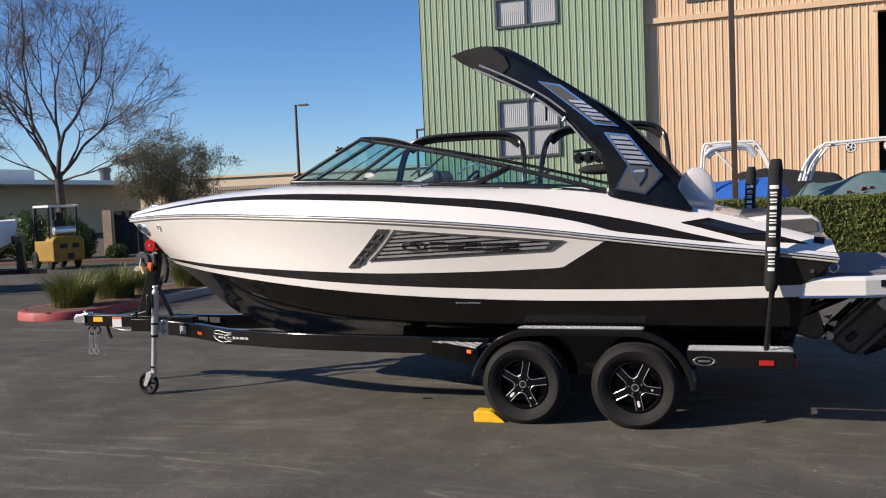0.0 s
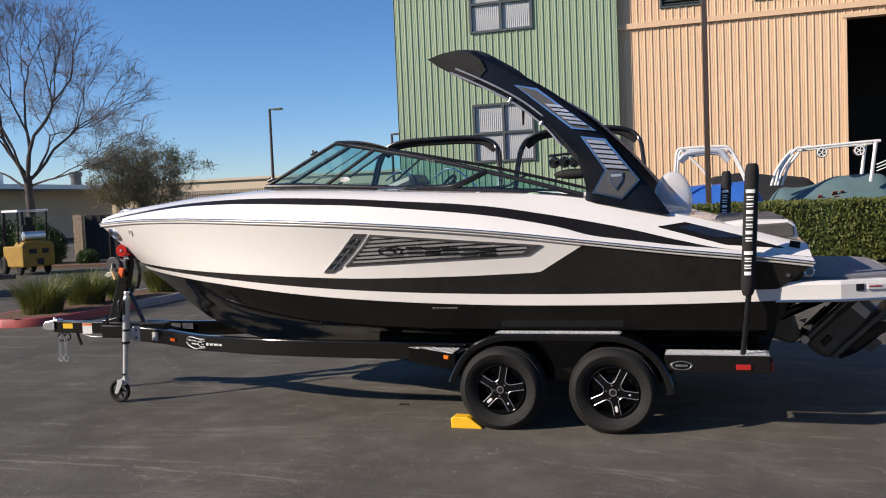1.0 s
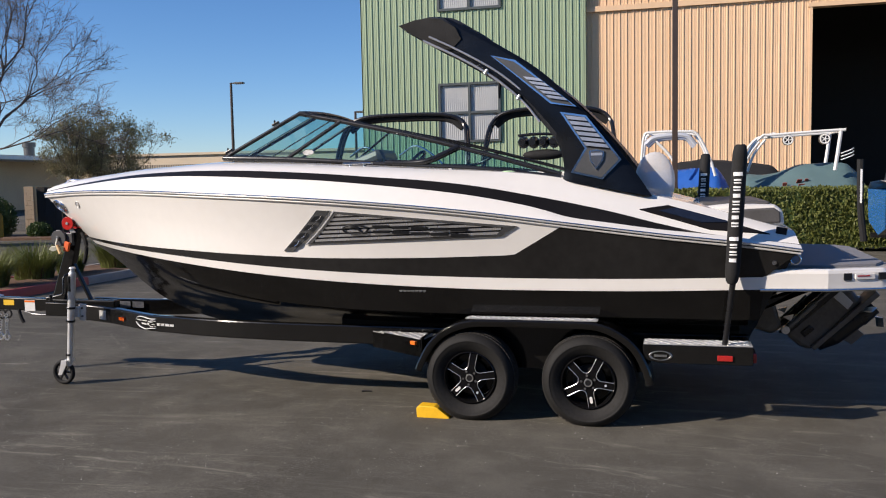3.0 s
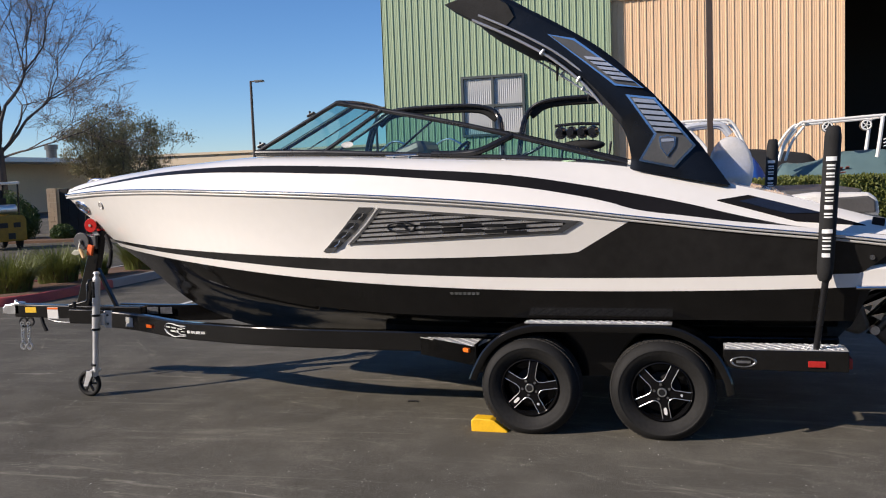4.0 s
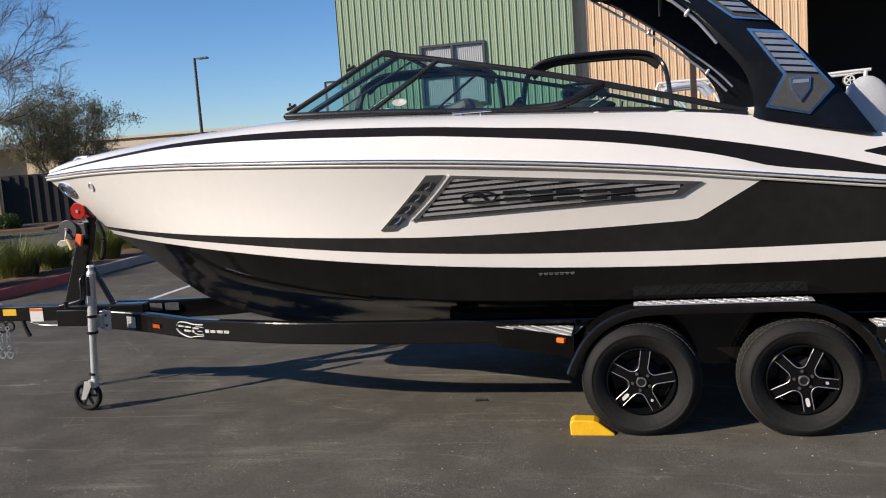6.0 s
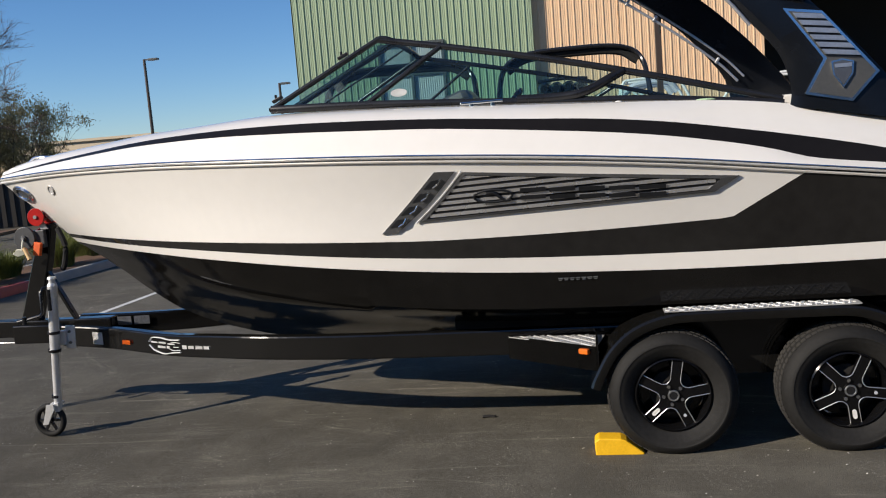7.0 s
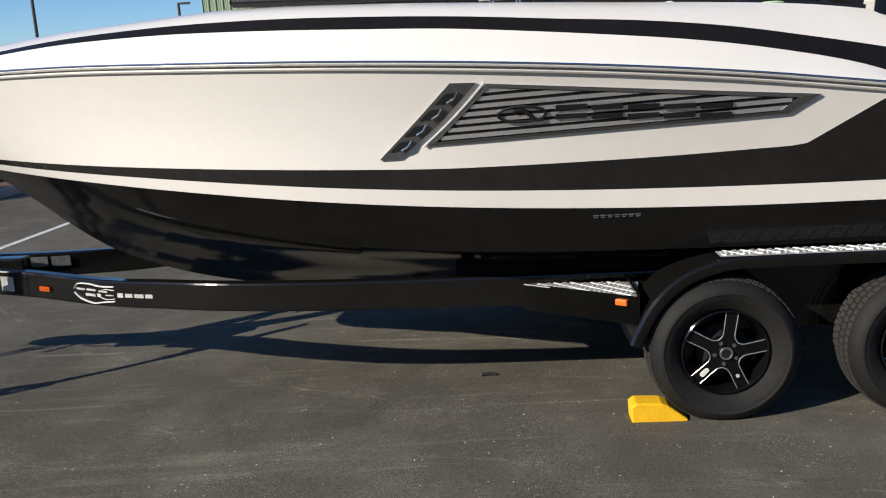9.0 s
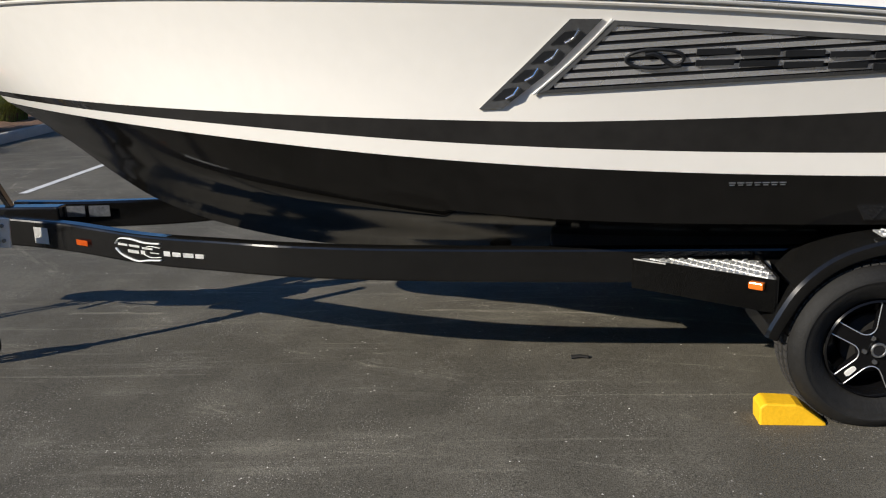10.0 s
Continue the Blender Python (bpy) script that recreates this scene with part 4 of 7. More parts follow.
        add_tube(bm, [(2.60, sgn * -0.185, 0.80), (2.78, sgn * -0.185, 0.96)], 0.014, 8)
        ram = part("tilt_ram", bm, GRAPHITE, boat, "hydraulic tilt ram", True)
        bm = B()
        add_cyl(bm, (2.38, sgn * -0.175, 0.585), (2.38, sgn * -0.235, 0.585), 0.032, n=14)
        part("ram_pin", bm, STEEL, ram, "bright pivot pin", True)
        bm = B()
        add_prism(bm, [(2.36, 0.69), (2.44, 0.71), (2.42, 0.66)], sgn * -0.22, sgn * -0.20)
        part("ram_plate", bm, STEEL, ram)
    bm = B()
    add_prism(bm, [(2.40, 0.52), (2.44, 0.62), (2.78, 0.92), (2.90, 0.90), (2.97, 0.80), (2.66, 0.44), (2.58, 0.40), (2.50, 0.43)], -0.09, 0.09)
    drive = part("stern_drive", bm, BRONZE_GREY, boat, "grey metal stern drive tilted up", bevel=0.035)
    bm = B()
    add_box(bm, (2.56, -0.097, 0.56), (0.10, 0.02, 0.055), Euler((0, -0.75, 0)).to_matrix())
    part("drive_badge", bm, FRAME_BLACK, drive, bevel=0.01)
    bm = B()
    add_prism(bm, [(2.75, 0.84), (2.80, 0.90), (2.90, 0.80), (2.86, 0.74)], -0.105, -0.088)
    part("drive_cover", bm, LABEL_WHITE, drive, "pale square trim cover", bevel=0.006)
    bm = B()
    add_prism(bm, [(2.585, 0.435), (2.61, 0.405), (3.09, 0.865), (3.06, 0.90)], -0.14, 0.14)
    part("cavitation_plate", bm, BRONZE_GREY, drive, "long flat grey plate", bevel=0.008)
    bm = B()
    add_cyl(bm, (2.66, 0, 0.40), (2.76, 0, 0.50), 0.02, 0.075, n=20)
    add_cyl(bm, (2.76, 0, 0.50), (2.98, 0, 0.70), 0.075, 0.085, n=20)
    part("gearcase", bm, FRAME_BLACK, drive, "torpedo gearcase", True)
    bm = B()
    add_prism(bm, [(2.78, 0.52), (2.90, 0.62), (3.00, 0.53), (2.91, 0.44)], -0.014, 0.014)
    part("skeg", bm, BRONZE_GREY, drive, "thin grey skeg", bevel=0.006)
    bm = B()
    add_cyl(bm, (2.95, 0, 0.665), (3.06, 0, 0.765), 0.085, 0.075, n=22)
    prop = part("propeller", bm, FRAME_BLACK, drive, "dark propeller hub", True)
    for k in range(3):
        a = 2 * math.pi * k / 3 + 0.9
        c = Vector((3.01, 0, 0.72))
        out = Vector((-0.67 * math.sin(a), math.cos(a), 0.74 * math.sin(a)))
        bm = B()
        add_tube(bm, [c + out * 0.06, c + out * 0.13 + Vector((0.03, 0, 0.03)), c + out * 0.20], 0.055, 10, 0.18, 0.03)
        part("blade", bm, STEEL, prop, "curved steel blade", True)
    for x in (2.2, 2.55):
        for sgn in (1, -1):
            bm = B()
            add_prism(bm, [(x, 1.05), (x + 0.16, 1.05), (2.12, 0.86), (2.10, 0.78)], sgn * -0.66, sgn * -0.63)
            part("platform_bracket", bm, FRAME_BLACK, plat, "black platform bracket")


make_stern()


# ---- deck fittings and what shows of the cockpit ----
def make_fittings():
    for sgn in (1, -1):
        u = (TOP[0] + 0.94) / (TOP[0] - TOP[1])
        p = on_line(TOP, u)
        bm2 = B()
        add_box(bm2, (-0.94, sgn * (p.y + 0.02), p.z + 0.022), (0.24, 0.05, 0.014))
        add_cyl(bm2, (-1.0, sgn * (p.y + 0.02), p.z - 0.01), (-1.0, sgn * (p.y + 0.02), p.z + 0.02), 0.014)
        add_cyl(bm2, (-0.88, sgn * (p.y + 0.02), p.z - 0.01), (-0.88, sgn * (p.y + 0.02), p.z + 0.02), 0.014)
        part("cleat", bm2, CHROME, boat, "chrome pop-up cleat", bevel=0.004)
    # bow light and eye
    bm = B()
    for t in (0.0, 1.0):
        pts = [side_at(-4.505 + (0.10 - 0.02 * t) * math.cos(a) * 0.95 + 0.02 * math.sin(a), 1.652 + (0.046 - 0.012 * t) * math.sin(a) - (0.030 - 0.008 * t) * math.cos(a), 0.010 + 0.008 * t) for a in (2 * math.pi * i / 24 for i in range(25))]
        add_tube(bm, pts, 0.010 - 0.003 * t, 6)
    part("light_lens", (lambda q: (q.faces.new([q.verts.new(side_at(-4.505 + 0.085 * math.cos(a), 1.652 + 0.040 * math.sin(a) - 0.026 * math.cos(a), 0.012)) for a in (2 * math.pi * i / 24 for i in range(24))]), q)[1])(B()), GRAPHITE, boat, "dark oval light lens")
    part("bow_light", bm, CHROME, boat, "chrome docking light at the bow", True)
    bm = B()
    p = side(0.93, 0.30)
    ring = [side_at(p.x - 0.03 + 0.030 * math.cos(a), p.z + 0.04 + 0.030 * math.sin(a), 0.004) for a in (2 * math.pi * i / 20 for i in range(21))]
    add_tube(bm, ring, 0.006, 6)
    fill = part("deck_fill", bm, PIN_SILVER, boat, "round silver fitting on the bow", True)
    bm = B()
    bm.faces.new([bm.verts.new(q) for q in ring[:-1]])
    part("fill_cap", bm, RUB_GREY, fill)
    bm = B()
    for y in (-0.10,):
        add_tube(bm, smooth_path([(-4.42, y, 1.87), (-4.36, y, 1.91), (-4.26, y, 1.91), (-4.20, y, 1.89)]), 0.009, 6)
    part("bow_cleat", bm, CHROME, boat, smooth=True)
    bm = B()
    bmesh.ops.create_uvsphere(bm, u_segments=14, v_segments=8, radius=0.022, matrix=Matrix.Translation((-0.19, -0.96, TOP_Z(-0.19) + 0.004)) @ Matrix.Diagonal((1, 1, 0.35, 1)))
    part("deck_dome", bm, GEL_WHITE, boat, "small white round deck cap", True)
    # helm, wheel and seats
    bm = B()
    add_box(bm, (-1.25, 0.50, 1.62), (0.50, 0.72, 0.72), Euler((0, 0.3, 0)).to_matrix())
    add_box(bm, (-1.32, 0.50, 2.03), (0.34, 0.50, 0.16), Euler((0, -0.35, 0)).to_matrix())
    part("helm_console", bm, GREY_PANEL, boat, "dark helm console", bevel=0.06)
    bm = B()
    add_torus(bm, (-0.93, 0.50, 1.98), (-0.8, 0, 0.6), 0.17, 0.016, 28, 8)
    for k in range(3):
        a = 2 * math.pi * k / 3
        q = Vector((-0.8, 0, 0.6)).to_track_quat("Z", "Y").to_matrix()
        add_cyl(bm, (-0.93, 0.50, 1.98), Vector((-0.93, 0.50, 1.98)) + q @ Vector((0.165 * math.cos(a), 0.165 * math.sin(a), 0)), 0.01)
    part("steering_wheel", bm, FRAME_BLACK, boat, "black steering wheel", True)
    bm = B()
    add_box(bm, (-1.25, -0.52, 1.60), (0.50, 0.66, 0.66), Euler((0, 0.3, 0)).to_matrix())
    part("port_console", bm, VINYL_WHITE, boat, "pale port console", bevel=0.06)
    for y in (-0.5, 0.5):
        bm = B()
        add_box(bm, (-0.35, y, 1.66), (0.16, 0.52, 0.56), Euler((0, 0.12, 0)).to_matrix())
        add_box(bm, (-0.58, y, 1.42), (0.50, 0.52, 0.16))
        part("bucket_seat", bm, VINYL_WHITE, boat, "white vinyl bucket seat", bevel=0.06)
    bm = B()
    add_box(bm, (1.35, 0, 1.52), (0.34, 1.5, 0.36))
    part("aft_bench", bm, VINYL_WHITE, boat, "white aft bench", bevel=0.06)
    # raised white coaming inside each arch foot
    for sgn in (1, -1):
        bm = B()
        add_prism(bm, [(0.34, 1.72), (0.36, 1.835), (0.46, 1.880), (0.72, 1.890), (1.05, 1.884), (1.08, 1.70)], sgn * -0.87, sgn * -0.74)
        part("coaming", bm, GEL_WHITE, boat, "raised white coaming", bevel=0.012)
    # milky deflector behind the arch
    bm = B()
    bmesh.ops.create_uvsphere(bm, u_segments=20, v_segments=12, radius=1, matrix=Matrix.Translation((1.37, -0.75, 1.80)) @ Matrix.Diagonal((0.15, 0.045, 0.225, 1)))
    part("clear_deflector", bm, MILKY, boat, "milky clear rounded plastic deflector", True)


make_fittings()

bm = B()
bmesh.ops.create_uvsphere(bm, u_segments=14, v_segments=8, radius=1, matrix=Matrix.Translation((0.27, -0.95, TOP_Z(0.27) + 0.004)) @ Matrix.Diagonal((0.06, 0.04, 0.009, 1)))
tagged(part("cleaning_cloth", bm, PALE_GREEN, None, smooth=True), "small pale green cloth lying on the white deck", "cloth")

# ---- trailer ----
trailer = thing("boat_trailer", "glossy black tandem-axle boat trailer carrying the motorboat", "trailer")
HUB_X, HUB_Z = (0.006, 0.903), 0.330


rail_y = line((-4.3, -0.15), (-4.0, -0.195), (-3.74, -0.265), (-3.3, -0.44), (-2.9, -0.62), (-2.5, -0.76), (-2.0, -0.84), (-1.2, -0.86), (2.1, -0.86))
rail_top = line((-4.3, 0.663), (-3.8, 0.64), (-3.3, 0.622), (-2.8, 0.642), (-2.2, 0.65), (-1.0, 0.645), (2.1, 0.645))


def add_beam(bm, pts, w, h):
    """A box beam whose top centre line is pts."""
    rings = []
    for i, p in enumerate(pts):
        p = Vector(p)
        d = Vector(pts[min(i + 1, len(pts) - 1)]) - Vector(pts[max(i - 1, 0)])
        s = Vector((-d.y, d.x, 0)).normalized() * w / 2
        rings.append([bm.verts.new(q) for q in (p + s, p - s, p - s - Vector((0, 0, h)), p + s - Vector((0, 0, h)))])
    for a, b in zip(rings, rings[1:]):
        for j in range(4):
            bm.faces.new((a[j], a[(j + 1) % 4], b[(j + 1) % 4], b[j]))
    bm.faces.new(rings[0])
    bm.faces.new(rings[-1][::-1])


def make_frame():
    for sgn in (1, -1):
        bm = B()
        xs = [-4.30 + 3.2 * i / 48 for i in range(49)] + [-0.5, 0.5, 2.05]
        lift = 0.0 if sgn == 1 else 0.035
        add_beam(bm, [(x, sgn * (rail_y(x) + 0.035), rail_top(x) + lift * clamp((-1.2 - x) / 1.5)) for x in xs], 0.075, 0.155)
        part("frame_rail", bm, TRAILER_BLACK, trailer, "black box-section frame rail", bevel=0.012)
    bm = B()
    add_beam(bm, [(-5.42, 0, 0.705), (-4.6, 0, 0.692), (-3.95, 0, 0.69)], 0.10, 0.130)
    add_beam(bm, [(-4.73, 0, 0.668), (-4.33, 0, 0.664)], 0.22, 0.14)
    tongue = part("tongue", bm, TRAILER_BLACK, trailer, "black drawbar", bevel=0.01)
    bm = B()
    add_prism(bm, [(-5.57, 0.610), (-5.57, 0.665), (-5.53, 0.700), (-5.46, 0.708), (-5.40, 0.725), (-5.36, 0.720), (-5.36, 0.600), (-5.50, 0.595)], -0.05, 0.05)
    add_cyl(bm, (-5.44, 0, 0.715), (-5.44, 0, 0.745), 0.016, n=10)
    part("coupler", bm, STEEL, tongue, "galvanised ball coupler", bevel=0.012)
    bm = B()
    add_box(bm, (-5.22, -0.0525, 0.650), (0.13, 0.004, 0.055))
    part("yellow_label", bm, LABEL_YELLOW, tongue, "yellow warning label")
    bm = B()
    add_box(bm, (-4.96, -0.0525, 0.622), (0.125, 0.004, 0.112))
    part("white_label", bm, LABEL_WHITE, tongue, "white label with an orange head")
    bm = B()
    add_box(bm, (-4.96, -0.0555, 0.666), (0.125, 0.003, 0.018))
    part("label_head", bm, AMBER_LENS, tongue)
    # safety chains
    for k, (x, y) in enumerate(((-5.345, -0.045), (-5.265, -0.05))):
        bm = B()
        z = 0.51
        for i in range(8):
            ax = (1, 0, 0) if i % 2 else (0, 1, 0)
            add_torus(bm, (x + 0.004 * math.sin(i), y, z), ax, 0.017, 0.0055, 12, 6)
            z -= 0.027
        add_torus(bm, (x, y, z - 0.012), (0, 1, 0), 0.030, 0.010, 14, 6)
        part("safety_chain", bm, STEEL, tongue, "hanging steel safety chain", True)
    bm = B()
    add_torus(bm, (-5.325, -0.04, 0.525), (0, 1, 0), 0.045, 0.010, 16, 6)
    add_torus(bm, (-5.245, -0.04, 0.53), (0, 1, 0), 0.040, 0.010, 16, 6)
    part("lighting_cable", bm, CANVAS_BLACK, tongue, "coiled black cable", True)
    bm = B()
    add_tube(bm, smooth_path([(-5.11, -0.04, 0.575), (-5.08, -0.05, 0.50), (-5.05, -0.05, 0.44)]), 0.018, 8)
    part("cable_plug", bm, CANVAS_BLACK, tongue, "black plug", True)
    bm = B()
    add_tube(bm, smooth_path([(-5.03, -0.05, 0.56), (-4.90, -0.06, 0.535), (-4.70, -0.09, 0.535)]), 0.006, 6)
    part("breakaway_cable", bm, GRAPHITE, tongue, smooth=True)
    # cross members
    for x, w in ((-1.2, 0.84), (-0.55, 0.86), (0.45, 0.86), (1.5, 0.86)):
        bm = B()
        yy = abs(rail_y(x)) - 0.02
        add_beam(bm, [(x, -yy, 0.585), (x, -yy * 0.5, 0.51), (x, 0, 0.375), (x, yy * 0.5, 0.50), (x, yy, 0.585)], 0.075, 0.07)
        part("cross_member", bm, TRAILER_BLACK, trailer, bevel=0.008)
    # bunks under the hull
    for y in (-0.62, 0.62):
        bm = B()
        add_beam(bm, [(-1.25, y, 0.70), (2.0, y, 0.69)], 0.13, 0.10)
        for x in (-1.1, -0.4, 0.5, 1.5):
            add_box(bm, (x, y, 0.53), (0.05, 0.05, 0.10))
        part("bunk", bm, CANVAS_BLACK, trailer, "black carpeted bunk", bevel=0.01)
    bm = B()
    add_cyl(bm, (-1.5, -0.10, 0.40), (-1.5, 0.10, 0.40), 0.06)
    part("keel_roller", bm, TYRE, trailer, smooth=True)


make_frame()


def on_rail(x, dz, proud=0.001):
    return Vector((x, rail_y(x) - 0.003 - proud, rail_top(x) - dz))


def rail_plate(name, x0, x1, d0, d1, mat, label="", proud=0.003):
    bm = B()
    n = 6
    xs = [x0 + (x1 - x0) * i / n for i in range(n + 1)]
    add_grid(bm, [[on_rail(x, d, proud) for x in xs] for d in (d0, d1)])
    bmesh.ops.solidify(bm, geom=bm.faces[:], thickness=0.003)
    return part(name, bm, mat, trailer, label)


rail_plate("reflector", -4.02, -3.93, 0.035, 0.125, LABEL_WHITE, "white square reflector", 0.006)
rail_plate("amber_marker", -3.74, -3.665, 0.072, 0.102, AMBER_LENS, "amber side marker lamp", 0.018)


def rail_stroke(pts, r=0.006):
    bm = B()
    q = [on_rail(x, d, 0.009) for x, d in pts]
    add_tube(bm, smooth_path(q, 4), r, 6, 0.5)
    part("dealer_mark", bm, DECAL_WHITE, trailer, "white outline mark", True)


MARK = lambda x: -3.48 + (x + 3.50) * 1.12
for pts, r in (([(-3.50, 0.06), (-3.47, 0.030), (-3.40, 0.026), (-3.33, 0.036), (-3.24, 0.034)], 0.008), ([(-3.50, 0.085), (-3.46, 0.118), (-3.38, 0.138), (-3.32, 0.128), (-3.24, 0.120)], 0.008),
               ([(-3.34, 0.068), (-3.30, 0.052), (-3.24, 0.056)], 0.004), ([(-3.34, 0.095), (-3.30, 0.11), (-3.24, 0.104)], 0.004)):
    rail_stroke([(MARK(x), d) for x, d in pts], r)
for xa, xb, da, db in ((-3.485, -3.43, 0.054, 0.066), (-3.42, -3.36, 0.054, 0.066), (-3.345, -3.285, 0.060, 0.070), (-3.43, -3.365, 0.082, 0.098), (-3.355, -3.33, 0.078, 0.098), (-3.30, -3.25, 0.082, 0.088), (-3.222, -3.185, 0.068, 0.094), (-3.172, -3.125, 0.070, 0.092), (-3.112, -3.055, 0.070, 0.092), (-3.045, -3.0, 0.070, 0.092)):
    rail_plate("text_bar", MARK(xa), MARK(xb), da, db, DECAL_WHITE, "", 0.010)
for i, (xa, xb) in enumerate(((-4.17, -4.02), (-4.00, -3.89), (-3.87, -3.76))):
    bm = B()
    xs = [xa, xb]
    add_grid(bm, [[Vector((x, -rail_y(x) - 0.090, rail_top(x) + 0.035 - d)) for x in xs] for d in (0.020, 0.085)])
    bmesh.ops.solidify(bm, geom=bm.faces[:], thickness=0.003)
    part("info_label", bm, LABEL_GREY, trailer, "grey printed label on the far rail")


def make_jack():
    g = dip(-4.3)
    bm = B()
    add_cyl(bm, (-4.236, -0.40, g + 0.19), (-4.193, -0.40, 0.62), 0.027, n=20)
    jack = part("jack_leg", bm, ZINC, trailer, "galvanised swivel jack leg", True)
    bm = B()
    add_cyl(bm, (-4.198, -0.40, 0.53), (-4.154, -0.40, 1.00), 0.035, n=20)
    add_cyl(bm, (-4.154, -0.40, 1.00), (-4.152, -0.40, 1.02), 0.035, 0.027, n=20)
    add_cyl(bm, (-4.152, -0.40, 1.02), (-4.150, -0.40, 1.05), 0.022, n=16)
    add_cyl(bm, (-4.150, -0.40, 1.05), (-4.149, -0.40, 1.065), 0.032, 0.026, n=20)
    part("jack_tube", bm, ZINC, jack, "galvanised outer tube", True)
    for z, r in ((0.665, 0.041), (0.535, 0.045), (0.20, 0.033)):
        bm = B()
        x = -4.193 + (z - 0.62) * 0.1
        add_cyl(bm, (x - 0.001, -0.40, z - 0.011), (x + 0.001, -0.40, z + 0.011), r, n=24)
        part("collar", bm, FRAME_BLACK, jack, "black ring", bevel=0.003)
    bm = B()
    add_cyl(bm, (-4.172, -0.43, 0.83), (-4.166, -0.43, 0.98), 0.016, n=10)
    add_tube(bm, [(-4.164, -0.40, 1.00), (-4.205, -0.44, 0.99), (-4.212, -0.46, 0.96), (-4.214, -0.46, 0.82), (-4.23, -0.47, 0.80), (-4.345, -0.48, 0.775)], 0.011, 8)
    add_cyl(bm, (-4.335, -0.48, 0.777), (-4.395, -0.485, 0.765), 0.018, n=12)
    add_cyl(bm, (-4.345, -0.485, 0.745), (-4.345, -0.485, 0.80), 0.016, n=12)
    part("crank", bm, FRAME_BLACK, jack, "black crank handle", True)
    bm = B()
    add_box(bm, (-4.105, -0.335, 0.615), (0.075, 0.012, 0.165), Euler((0, 0.06, 0)).to_matrix())
    add_box(bm, (-4.155, -0.345, 0.615), (0.06, 0.05, 0.10))
    bracket = part("jack_bracket", bm, ZINC, jack, "bright swivel bracket", bevel=0.006)
    for z in (0.575, 0.655):
        bm = B()
        add_cyl(bm, (-4.105, -0.342, z), (-4.105, -0.352, z), 0.011, n=8)
        part("bolt", bm, GRAPHITE, bracket)
    bm = B()
    c = Vector((-4.308, -0.40, g + 0.124))
    add_torus(bm, c, (0, 1, 0), 0.103, 0.021, 40, 10)
    wheel = part("jack_wheel", bm, TYRE, jack, "black caster wheel", True)
    bm = B()
    add_cyl(bm, c + Vector((0, 0.022, 0)), c - Vector((0, 0.022, 0)), 0.022, n=16)
    for k in range(6):
        a = math.pi * k / 3
        add_box(bm, c + Vector((0.056 * math.cos(a), 0, 0.056 * math.sin(a))), (0.085, 0.014, 0.018), Euler((0, -a, 0)).to_matrix())
    part("spokes", bm, FRAME_BLACK, wheel)
    bm = B()
    for y in (-0.450, -0.380):
        add_prism(bm, [(-4.335, g + 0.105), (-4.295, g + 0.105), (-4.235, g + 0.21), (-4.235, g + 0.25), (-4.29, g + 0.25), (-4.305, g + 0.19)], y - 0.004, y + 0.004)
    add_box(bm, (-4.236, -0.40, g + 0.245), (0.06, 0.078, 0.02))
    part("caster_fork", bm, ZINC, jack, "pressed steel fork")


make_jack()


